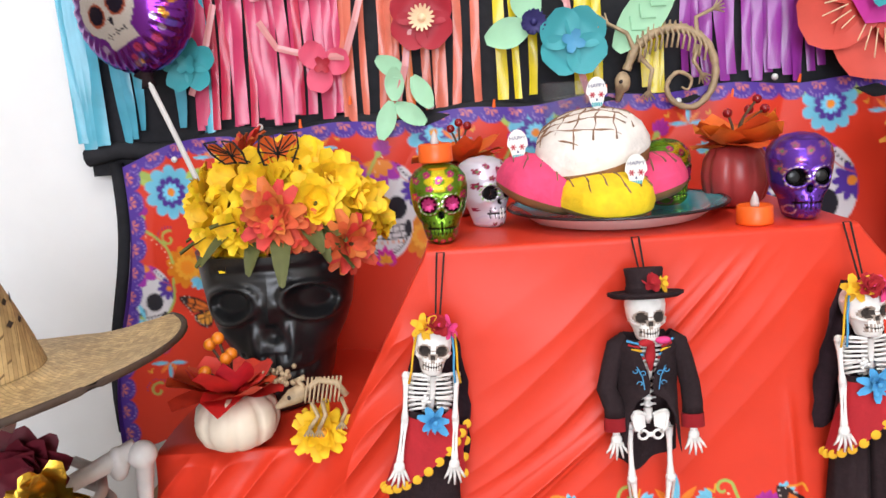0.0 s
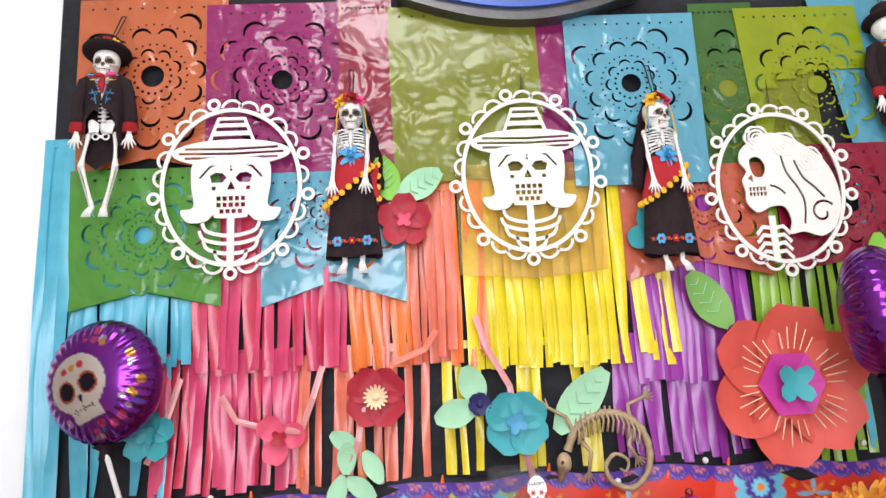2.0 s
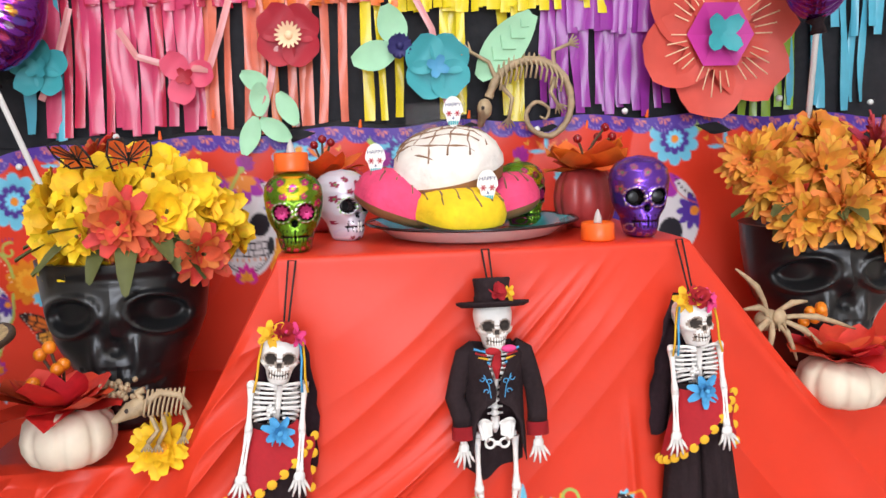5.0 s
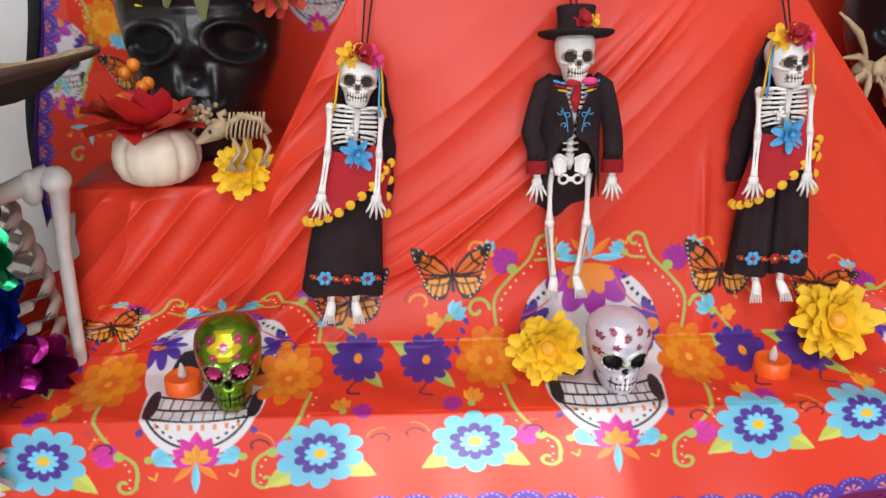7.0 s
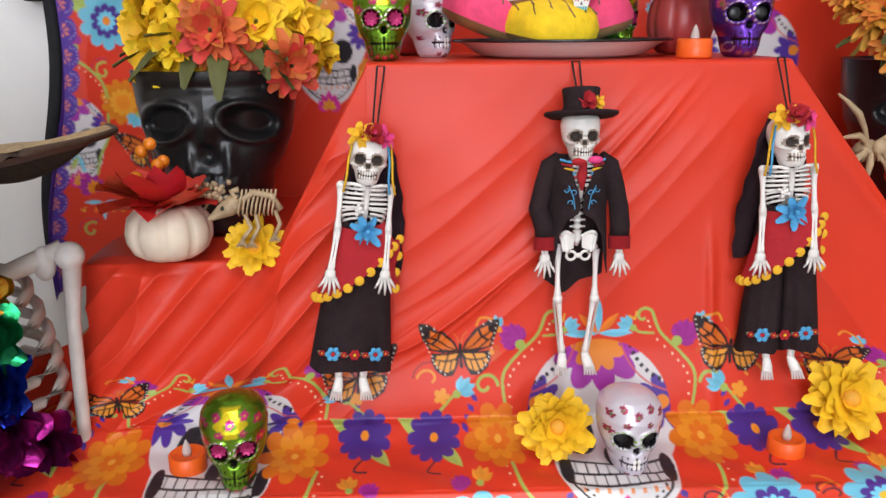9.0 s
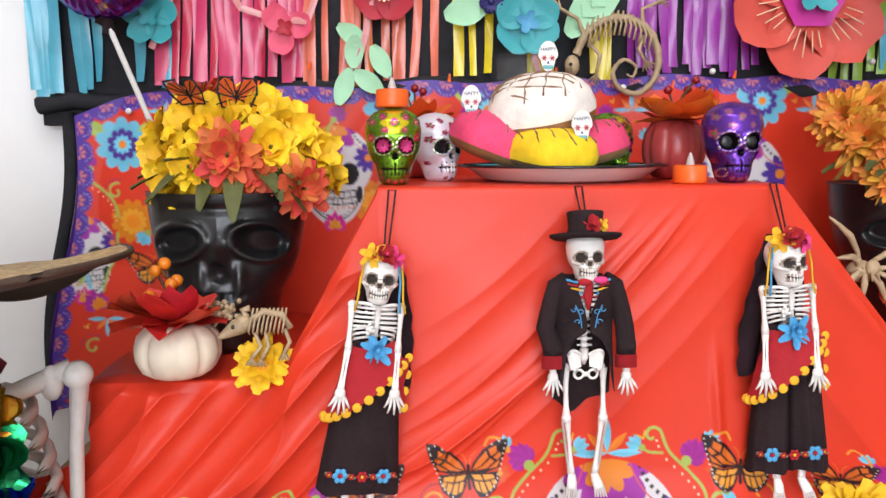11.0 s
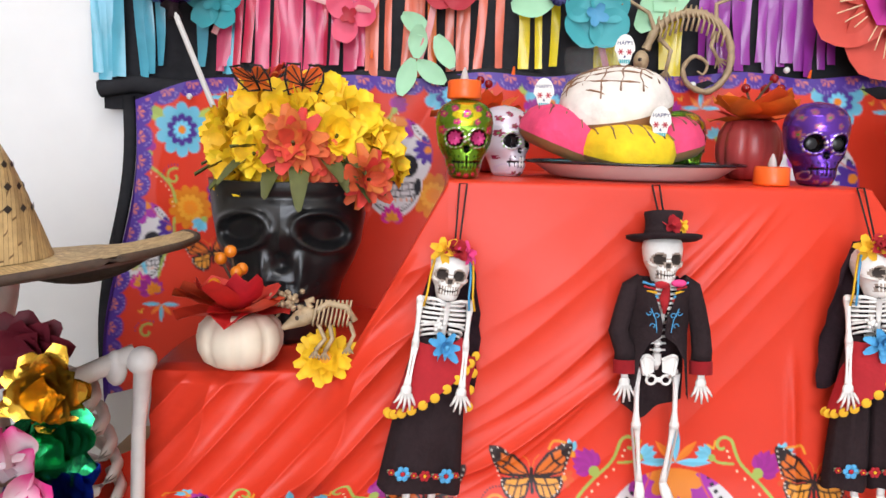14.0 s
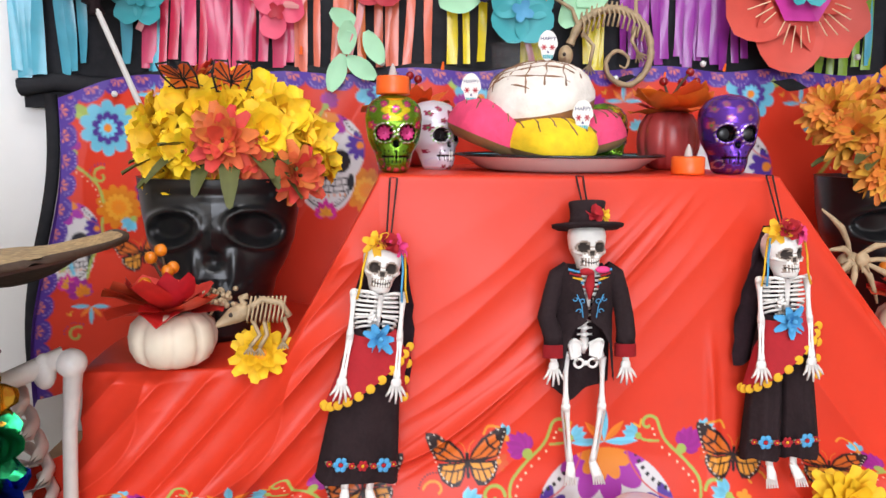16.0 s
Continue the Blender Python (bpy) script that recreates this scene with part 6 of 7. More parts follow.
def doll_mesh(kind, seed=0, knees=0.0, face=0.0, veil=1, trousers=False):
    bm = bmesh.new()
    B, K, R, Y, L, P, D, W, VL, G = range(10)
    sw = random.Random(seed)
    man = kind == "man"
    add_skull(bm, (0, 0.001, -0.0825), 0.0425, 0.0555, 0.045, B, D, 56, 44, W, face, -5)
    tube(bm, [(0, 0.003, -0.074), (0, 0.004, -0.10), (0, 0.003, -0.16)], 0.0034, 6, B)
    for k in range(6):
        ball(bm, (0, 0.001, -0.118 - k * 0.0075), (0.0055, 0.0055, 0.0030), B, 8, 5)
        tube(bm, [(-0.0085, 0, -0.118 - k * 0.0075), (0.0085, 0, -0.118 - k * 0.0075)], 0.0013, 5, B)
    # rib cage: slanting pairs joined at a breastbone
    for k in range(8):
        z = -0.0865 - k * 0.0050
        w = 0.0195 + 0.0060 * math.sin(math.pi * (k + 1) / 9)
        sag = 0.0020 + 0.0009 * k
        for s in (-1, 1):
            tube(bm, [(s * w * math.sin(a), 0.003 - 0.0135 * math.cos(a), z - sag * (1 - math.cos(a)) * 0.5 + (0.004 if k > 4 else 0) * math.cos(a)) for a in np.linspace(2.8, 0.12 + 0.05 * max(0, k - 4), 12)], 0.00155, 5, B)
    tube(bm, [(0, -0.0105, -0.083), (0, -0.0115, -0.100), (0, -0.0108, -0.121)], [0.0038, 0.0030, 0.0022], 7, B, 0.5)
    sh = 0.030 if man else 0.0275
    for s in (-1, 1):
        tube(bm, [(s * 0.003, -0.009, -0.084), (s * 0.014, -0.0105, -0.081), (s * sh, -0.001, -0.083)], [0.0020, 0.0017, 0.0026], 6, B)
        ball(bm, (s * sh, 0, -0.085), 0.0050, B, 8, 6)
        if man:
            e = (s * (0.041 + sw.uniform(0, 0.003)), -0.002, -0.134)
            hnd = (s * 0.0415 + 0.004, -0.012, -0.184)
        else:
            e = (s * 0.0275 - 0.001, -0.010, -0.132)
            hnd = (0.023 + sw.uniform(-0.003, 0.003), -0.024, -0.172) if s > 0 else (-0.031 + sw.uniform(-0.004, 0.004), -0.022, -0.174)
        long_bone(bm, (s * sh, 0, -0.086), e, 0.0031, B)
        ball(bm, e, 0.0040, B, 8, 6)
        for d in (-0.0016, 0.0018):
            long_bone(bm, (e[0] + d, e[1], e[2]), (hnd[0] + d, hnd[1], hnd[2]), 0.0017, B)
        small_hand(bm, hnd, s, B)
        if man:
            # sleeve, crumpled at the elbow, with a red cuff
            tube(bm, [(s * 0.021, 0.002, -0.079), (s * 0.033, 0.001, -0.088), (s * 0.039, -0.001, -0.108), (e[0] + s * 0.001, e[1], e[2]), (hnd[0] + s * 0.0005, hnd[1] + 0.005, hnd[2] + 0.030), (hnd[0], hnd[1] + 0.004, hnd[2] + 0.020)], [0.0085, 0.0108, 0.0104, 0.0108, 0.0112, 0.0112], 14, K, 0.8)
            tube(bm, [(hnd[0], hnd[1] + 0.004, hnd[2] + 0.0195), (hnd[0], hnd[1] + 0.002, hnd[2] + 0.005)], [0.0124, 0.0126], 14, R, 0.75)
        kn = (s * (0.021 + 0.006 * knees), -0.008 - 0.008 * knees, -0.238)
        ft = (s * (0.013 - 0.004 * knees), -0.006, -0.305)
        if man:
            long_bone(bm, (s * 0.0215, -0.002, -0.1815), kn, 0.0033, B)
            ball(bm, (s * 0.0195, -0.001, -0.1795), 0.0045, B, 8, 6)
            ball(bm, kn, (0.0058, 0.0056, 0.0062), B, 8, 6)
        else:
            kn = (s * 0.014, -0.004, -0.262)
            ft = (s * 0.0135, -0.006, -0.306)
        long_bone(bm, (kn[0] - s * 0.001, kn[1], kn[2]), ft, 0.0027, B)
        tube(bm, [(kn[0] + s * 0.0042, kn[1], kn[2] - 0.004), (ft[0] + s * 0.0035, ft[1], ft[2])], 0.0015, 6, B)
        tube(bm, [ft, (ft[0] + s * 0.001, ft[1] - 0.007, ft[2] - 0.006), (ft[0] + s * 0.003, ft[1] - 0.013, ft[2] - 0.013)], [0.0042, 0.0058, 0.0062], 8, B, 0.6)
        for k in range(5):
            tube(bm, [(ft[0] + s * 0.003 + (k - 2) * 0.0024, ft[1] - 0.012, ft[2] - 0.012), (ft[0] + s * 0.004 + (k - 2) * 0.0032, ft[1] - 0.017, ft[2] - 0.021)], [0.0016, 0.0011], 5, B)
    if man:
        # hip bone: two flared blades, a rounded ring below
        for s in (-1, 1):
            blade = []
            for i in range(6):
                t = i / 5
                blade.append([(s * (0.0045 + (0.0150 - 0.0035 * t) * u + 0.0020 * math.sin(3.1 * u)), -0.004 - 0.006 * math.sin(math.pi * u * 0.8) - 0.003 * t, -0.1655 - 0.013 * t - 0.003 * u * t + 0.0065 * (1 - t) * math.sin(math.pi * u * 0.9)) for u in np.linspace(0, 1, 8)])
            sheet(bm, blade, B)
            tube(bm, [(p[0], p[1] - 0.0006, p[2]) for p in blade[0]], 0.0019, 6, B)
            tube(bm, [blade[k][-1] for k in range(6)], 0.0020, 6, B)
            tube(bm, [(s * (0.0080 + 0.0052 * math.cos(a)), -0.0095, -0.1865 + 0.0050 * math.sin(a)) for a in np.linspace(0, math.tau, 13)], 0.0016, 6, B)
            tube(bm, [blade[5][4], (s * 0.0105, -0.009, -0.183)], 0.0022, 6, B)
        tube(bm, [(0, 0.001, -0.160), (0, -0.001, -0.170), (0, 0.001, -0.178)], [0.0052, 0.0048, 0.0018], 8, B, 0.6)
        ball(bm, (0, -0.0095, -0.1865), (0.0035, 0.002, 0.0030), B, 8, 5)
        # tailcoat: back panel with a point, two fronts meeting at the chest
        back = []
        for z, hw, low in ((-0.076, 0.022, 0), (-0.090, 0.031, 0), (-0.115, 0.031, 0), (-0.140, 0.032, 0), (-0.165, 0.033, 0), (-0.190, 0.034, 0.2), (-0.212, 0.033, 1.0)):
            back.append([(hw * u, 0.012 + 0.0025 * math.sin(u * 6 + z * 60), z - low * (0.026 * (1 - abs(u + 0.35)) + 0.014 * max(0, u - 0.2))) for u in np.linspace(-1, 1, 17)])
        sheet(bm, back, K)
        for s in (-1, 1):
            front = []
            for z, x0, x1 in ((-0.077, 0.013, 0.026), (-0.088, 0.012, 0.034), (-0.100, 0.0085, 0.034), (-0.114, 0.0035, 0.033), (-0.126, 0.0010, 0.032), (-0.137, 0.0020, 0.032), (-0.146, 0.0150, 0.032), (-0.162, 0.0235, 0.033), (-0.190, 0.0270, 0.035), (-0.206, 0.0310, 0.034)):
                front.append([(s * (x0 + (x1 - x0) * u), -0.0165 + 0.017 * u ** 2.2 + 0.0012 * math.sin(z * 210 + u * 5), z) for u in np.linspace(0, 1, 8)])
            sheet(bm, front, K)
            # striped lapels and stitched scrolls
            for k, c in enumerate((L, R, Y, L, R)):
                z = -0.0795 - 0.0042 * k
                tube(bm, [(s * (0.0245 - 0.0015 * k), -0.0125, z + 0.001), (s * (0.0125 - 0.0014 * k), -0.0172, z - 0.0015)], 0.0014, 5, c, 0.5)
            for cx, cz, r, tn in ((0.0085, -0.114, 0.0038, 5.2), (0.0160, -0.111, 0.0032, -5.0), (0.0120, -0.125, 0.0036, 4.6)):
                tube(bm, [(s * (cx + r * (1 - 0.06 * i) * math.cos(tn * i / 12)), -0.0178 + 0.5 * max(0, cx - 0.012), cz + r * (1 - 0.06 * i) * math.sin(tn * i / 12)) for i in range(13)], 0.00055, 4, L)
            tube(bm, [(s * 0.0075, -0.0178, -0.132), (s * 0.0095, -0.0178, -0.118), (s * 0.0150, -0.0168, -0.106)], 0.00055, 4, L)
        # neckerchief
        for s in (-1, 1):
            ball(bm, (s * 0.009 + 0.004, -0.0165, -0.0795 + 0.001 * s), (0.0085, 0.0035, 0.0042), P if s > 0 else R, 10, 6)
        tube(bm, [(0.001, -0.0155, -0.081), (-0.001, -0.0160, -0.096), (0.0, -0.0150, -0.112)], [0.0035, 0.0060, 0.0015], 7, R, 0.4)
        # top hat, pushed back
        first = len(bm.verts)
        lathe(bm, [(0.0, -0.0075), (0.0195, -0.0080), (0.0206, -0.0095), (0.0192, -0.018), (0.0188, -0.034), (0.0330, -0.0360), (0.0385, -0.0335), (0.0398, -0.0335), (0.0395, -0.0365), (0.0340, -0.0395), (0.0170, -0.0385)], 36, K)
        lathe(bm, [(0.0194, -0.0275), (0.0202, -0.0290), (0.0198, -0.0345)], 28, K)
        bloom(bm, (0.004, -0.0205, -0.0225), (0.1, -1, 0.3), 0.0098, 4, 6, R, sw, 0.95)
        bloom(bm, (0.0155, -0.0165, -0.0245), (0.5, -1, 0.1), 0.0095, 2, 6, Y, sw, 0.6)
        bm.verts.ensure_lookup_table()
        tip_back = Matrix.Translation((0, 0.004, -0.033)) @ Matrix.Rotation(radians(-11), 4, "X") @ Matrix.Translation((0, 0, 0.036))
        for q in bm.verts[first:]:
            q.co = tip_back @ q.co
    else:
        bloom(bm, (0.001, -0.014, -0.0245), (0, -1, 0.7), 0.0125, 4, 7, R, sw, 0.95)
        bloom(bm, (-0.014, -0.012, -0.0275), (-0.6, -1, 0.5), 0.0155, 2, 6, Y, sw, 0.55)
        bloom(bm, (0.015, -0.012, -0.0295), (0.6, -1, 0.3), 0.0130, 2, 5, P, sw, 0.62)
        for s, c, d in ((veil, L, 0.0), (veil, Y, 0.003), (-veil, Y, 0.001)):
            tube(bm, [(s * (0.0185 + d), -0.007, -0.036), (s * (0.0215 + d), -0.009, -0.056), (s * (0.022 + 1.4 * d), -0.010, -0.075), (s * (0.024 + 2 * d), -0.012, -0.090)], 0.0013, 4, c, 0.5)
        # lace veil falling behind to one side
        rows = []
        for i in range(12):
            t = i / 11
            z = -0.024 - 0.160 * t
            x0, x1 = -0.014 - 0.014 * min(1, 2.4 * t) + 0.006 * t, 0.018 + 0.027 * min(1, 1.6 * t) ** 0.7 + 0.006 * t
            rows.append([(veil * (x0 + (x1 - x0) * u + 0.0016 * math.sin(z * 160 + u * 4) * (u > 0.9)), 0.012 + 0.006 * math.sin(math.pi * u) + 0.004 * math.sin(u * 14 + z * 40), z - 0.005 * math.sin(u * 5 + seed) * t) for u in np.linspace(0, 1, 17)])
        sheet(bm, rows, VL)
        # bodice lace on the ribs
        for k in range(10):
            a = k * 2.4
            ball(bm, (-0.007 + 0.008 * math.cos(a) * (k / 10), -0.0135, -0.1085 + 0.008 * math.sin(a) * (k / 10)), (0.0022, 0.0010, 0.0022), B, 6, 4)
        # skirt or wide trousers
        n = 30
        legs = ((-1, 1),) if not trousers else ((-1, 0.02), (0.0, 1))
        for lo, hi in legs:
            rows = []
            for z, hw in ((-0.124, 0.022), (-0.140, 0.028), (-0.165, 0.033), (-0.200, 0.037), (-0.240, 0.041), (-0.270, 0.044), (-0.297, 0.0465)):
                mid, half = hw * (lo + hi) / 2, hw * (hi - lo) / 2
                f = min(1, (-z - 0.124) / 0.12)
                rows.append([(mid + half * math.sin(a) * (1 + 0.03 * f * math.sin(6 * a)), 0.001 - (0.0115 + 0.0055 * f) * math.cos(a) * (1 + 0.14 * f * math.sin(7 * a + seed)), z + 0.0025 * f * math.sin(3 * a + seed)) for a in np.linspace(0, math.tau, n + 1)])
            sheet(bm, rows, K)
        for k in range(7):
            x = -0.036 + 0.012 * k
            yy = -0.0165 * math.sqrt(max(0.1, 1 - (x / 0.047) ** 2)) - 0.0035
            if k % 2:
                stitched_flower(bm, (x, yy, -0.273), 0.0098 if k in (1, 5) else 0.0072, L if k in (1, 5) else R, R if k in (1, 5) else Y)
            else:
                ball(bm, (x - 0.0025, yy, -0.271), (0.0030, 0.0007, 0.0012), G, 6, 4)
                ball(bm, (x + 0.0025, yy, -0.275), (0.0030, 0.0007, 0.0012), G, 6, 4)
                stitched_flower(bm, (x, yy - 0.0004, -0.273), 0.0042, R, Y)
        tube(bm, [(x, -0.0165 * math.sqrt(max(0.1, 1 - (x / 0.047) ** 2)) - 0.0030, -0.2735 + 0.001 * math.sin(x * 500)) for x in np.linspace(-0.040, 0.040, 15)], 0.0005, 4, G)
        # red felt shawl wrapped aslant, scalloped in yellow
        rows = []
        for i in range(7):
            t = i / 6
            rows.append([((0.023 + 0.019 * t) * math.sin(a) - 0.004 * t, -(0.0150 + 0.0085 * t) * math.cos(a) - 0.0015, -0.130 + 0.010 * max(0, math.sin(a)) * (1 - t) - t * (0.055 - 0.034 * math.sin(a) - 0.008 * math.sin(a) ** 2)) for a in np.linspace(-1.65, 1.30, 22)])
        hem = sheet(bm, rows, R)[-1]
        for k in range(0, 22, 2):
            q = hem[k].co
            ball(bm, (q.x, q.y - 0.0006 + 0.0010, q.z - 0.0006), (0.0056, 0.0008, 0.0056), Y, 10, 5)
        tail = sheet(bm, [[(0.030 + 0.012 * u + 0.002 * math.sin(9 * t), -0.004 + 0.004 * u, -0.142 - 0.050 * t - 0.008 * u * t) for u in np.linspace(0, 1, 5)] for t in np.linspace(0, 1, 7)], R)
        for row in tail[::2]:
            q = row[-1].co
            ball(bm, (q.x + 0.0006, q.y + 0.0006, q.z), (0.0050, 0.0008, 0.0056), Y, 10, 5)
        bloom(bm, (0.002, -0.0215, -0.130), (0.1, -1, 0.15), 0.0185, 2, 7, L, sw, 0.52)
        ball(bm, (0.002, -0.027, -0.129), (0.003, 0.002, 0.003), L, 8, 6)
    return obj_from_bm("skeleton_doll", bm, [BONE, VELVET, REDC, YELC, BLUC, PNKC, DARK, WASH, VEIL, STITCH])


STITCH = material("grey_green_stitching", (0.20, 0.22, 0.12), 0.8, vary=0.2, scale=200)


def hang(ob, at, turn, label, cord=None, lean=0.0):
    ob.matrix_basis = pose(*at, 0, lean, turn)
    tagged(ob, label, "doll", "skeleton dolls")
    bm = bmesh.new()
    (ax, ay, az) = cord
    tube(bm, [(at[0] - 0.002, at[1], at[2] - 0.03), (ax - 0.004, ay, az), (ax + 0.004, ay, az), (at[0] + 0.002, at[1], at[2] - 0.03)], 0.0011, 5)
    tagged(obj_from_bm("doll_cord", bm, STRING), "thin black cord holding up a skeleton doll", "cord", "doll cords")


hang(doll_mesh("woman", 1, face=-8), (0.010, 0.935, 1.418), 12, "skeleton doll in black skirt and red shawl, hanging", (0.017, 0.981, 1.458), 7)
hang(doll_mesh("man", 2, face=2), (0.232, 0.938, 1.440), 1, "skeleton doll in black jacket and top hat, hanging", (0.232, 0.983, 1.461))
hang(doll_mesh("woman", 3, face=17, veil=-1, trousers=True), (0.456, 0.935, 1.432), -4, "skeleton doll in flared black trousers and red shawl, hanging", (0.460, 0.981, 1.463), -3)
hang(doll_mesh("man", 4, 0.9), (-0.440, 1.300, 2.375), 5, "skeleton doll in black jacket hung on the board", (-0.425, 1.33, 2.425))
hang(doll_mesh("woman", 5, face=6), (-0.028, 1.300, 2.268), -4, "skeleton doll in black skirt hung over the flags", (-0.028, 1.325, 2.31))
hang(doll_mesh("woman", 6, face=20, veil=-1), (0.494, 1.300, 2.252), 6, "skeleton doll in black skirt hung before the blue flag", (0.492, 1.322, 2.30))
hang(doll_mesh("man", 7, 0.5, face=34), (0.925, 1.300, 2.398), -8, "skeleton doll in black jacket hung at the board corner", (0.925, 1.33, 2.47))


# ---- balloons ----
def balloon(at, r, turn, label, stick_to, face):
    root = thing("foil_balloon", at, label, "balloon", "foil balloons")
    nv, nu = 130, 200
    ph = np.linspace(0, math.pi, nv)[:, None] * np.ones((1, nu))
    a = np.linspace(0, math.tau, nu)[None, :] * np.ones((nv, 1))
    x, z = np.sin(ph) * np.cos(a), np.cos(ph)
    rr = np.hypot(x, z)
    y = np.sin(ph) * np.sin(a)
    th = np.arctan2(z, x)
    edge = sstep(0.55, 1.0, rr)
    sc = 1 - 0.012 * edge * np.abs(np.sin(th * 17))
    Yy = y * 0.55 * (1 + 0.085 * edge * np.sin(th * 34 + 2 * np.sin(th * 3)))
    P = np.stack([x * sc * r, Yy * r, z * sc * r * 1.02], -1)
    col = np.empty(P.shape)
    col[:] = (0.16, 0.022, 0.26)
    rg = random.Random(9)
    front = y < 0
    if face:
        for k in range(44):
            an, q = rg.uniform(0, 6.28), rg.uniform(0.62, 0.9)
            d = np.hypot(x - q * math.cos(an), z - q * math.sin(an))
            col[(d < rg.uniform(0.03, 0.07)) & front] = rg.choice(((0.5, 0.06, 0.2), (0.6, 0.25, 0.04), (0.1, 0.05, 0.3), (0.4, 0.3, 0.5)))
        ca, sa = math.cos(0.40), math.sin(0.40)
        u, w = (x + 0.12) * ca + (z + 0.10) * sa, -(x + 0.12) * sa + (z + 0.10) * ca
        sk = ((np.hypot((u) / 0.50, (w - 0.08) / 0.46) < 1) | ((np.abs(u) < 0.26) & (w < -0.1) & (w > -0.52))) & front
        col[sk] = (0.66, 0.62, 0.60)
        for s in (-1, 1):
            d = np.hypot((u - s * 0.2) / 0.13, (w - 0.02) / 0.14)
            col[(d < 1.25) & front] = (0.45, 0.1, 0.05)
            col[(d < 1) & front] = (0.02, 0.015, 0.03)
        col[(np.hypot((u) / 0.04, (w + 0.16) / 0.06) < 1) & front] = (0.02, 0.015, 0.03)
        tm = (np.abs(u) < 0.2) & (np.abs(w + 0.33) < 0.05) & front
        col[tm & ((np.abs(np.sin(u * 40)) < 0.25) | (np.abs(w + 0.33) < 0.008))] = (0.02, 0.015, 0.03)
        for s in (-1, 0, 1):
            col[(np.hypot(u - s * 0.16, w - 0.34) < 0.06) & front] = (0.6, 0.05, 0.1) if s else (0.7, 0.3, 0.05)
    body = grid_ob("foil_skin", P, col, FOIL, root)
    body.matrix_basis = pose(0, 0, 0, 0, 0, turn)
    bm = bmesh.new()
    tube(bm, [(0, 0, -r * 0.98), (0.004, 0, -r * 1.08), (0.006, 0, -r * 1.22)], [0.016, 0.008, 0.012], 8)
    part("neck", bm, VELVET, root)
    bm = bmesh.new()
    e = Vector(stick_to) - Vector(at)
    tube(bm, [(0.003, 0, -r * 1.05), e], 0.0042, 8)
    part("stick", bm, WHITEPL, root, "white plastic balloon stick")


balloon((-0.408, 1.275, 1.788), 0.093, -12, "round purple foil balloon printed with a flowered skull", (-0.305, 1.19, 1.50), True)
balloon((0.755, 1.195, 1.840), 0.096, 62, "round purple foil balloon seen edge-on, on a stick", (0.735, 1.18, 1.52), False)


# ---- small animal skeletons ----
def skeleton_iguana():
    bm = bmesh.new()
    spine = [(-0.055, 0, -0.018), (-0.04, 0, 0.012), (-0.01, 0, 0.034), (0.03, 0, 0.036), (0.062, 0, 0.015), (0.076, 0, -0.02), (0.07, 0, -0.055), (0.045, 0, -0.078), (0.015, 0, -0.07), (0.004, 0, -0.045), (0.02, 0, -0.026), (0.04, 0, -0.036), (0.036, 0, -0.052), (0.026, 0, -0.048)]
    line_ = smooth_line([(p[0], p[2]) for p in spine], False, 5)
    tube(bm, [(x, 0, z) for x, z in line_], [float(np.interp(k / (len(line_) - 1), [0, 0.3, 0.6, 1.0], [0.0066, 0.0064, 0.0044, 0.0014])) * (1 + 0.14 * math.sin(k * 2.2)) for k in range(len(line_))], 8)
    for k in range(13):
        t = k / 12
        x = -0.038 + 0.095 * t
        z = 0.012 + 0.026 * math.sin(math.pi * (t * 0.85 + 0.1))
        tube(bm, [(x, -0.002, z + 0.004), (x + 0.002, -0.014, z - 0.010), (x - 0.001, -0.012, z - 0.028)], 0.0019, 6)
        tube(bm, [(x, 0, z + 0.004), (x + 0.001, 0, z + 0.012)], [0.0026, 0.0012], 5)
    ball(bm, (-0.062, -0.004, -0.035), (0.012, 0.009, 0.016), 0, 12, 8)
    tube(bm, [(-0.064, -0.004, -0.04), (-0.07, -0.006, -0.062)], [0.009, 0.004], 8)
    for p in ([(-0.04, 0, 0.005), (-0.055, -0.008, 0.035), (-0.082, -0.008, 0.05)], [(-0.035, 0, 0.0), (-0.02, -0.012, -0.02), (-0.026, -0.014, -0.05)], [(0.05, 0, 0.02), (0.045, -0.01, 0.05), (0.07, -0.01, 0.06)], [(0.05, 0, 0.01), (0.04, -0.014, -0.012), (0.05, -0.016, -0.03)]):
        tube(bm, p, [0.004, 0.0032, 0.0026], 6)
        for k in range(5):
            a = math.atan2(p[2][2] - p[1][2], p[2][0] - p[1][0]) + (k - 2) * 0.38
            tube(bm, [p[2], (p[2][0] + 0.016 * math.cos(a), p[2][1] - 0.003, p[2][2] + 0.016 * math.sin(a))], [0.002, 0.001], 5)
    ball(bm, (-0.066, -0.012, -0.034), 0.003, 1, 8, 6)
    ob = tagged(obj_from_bm("iguana_skeleton", bm, [BONE_OLD, DARK]), "tan lizard skeleton ornament with coiled tail on the fringe", "animal skeleton")
    ob.matrix_basis = pose(0.354, 1.318, 1.668)


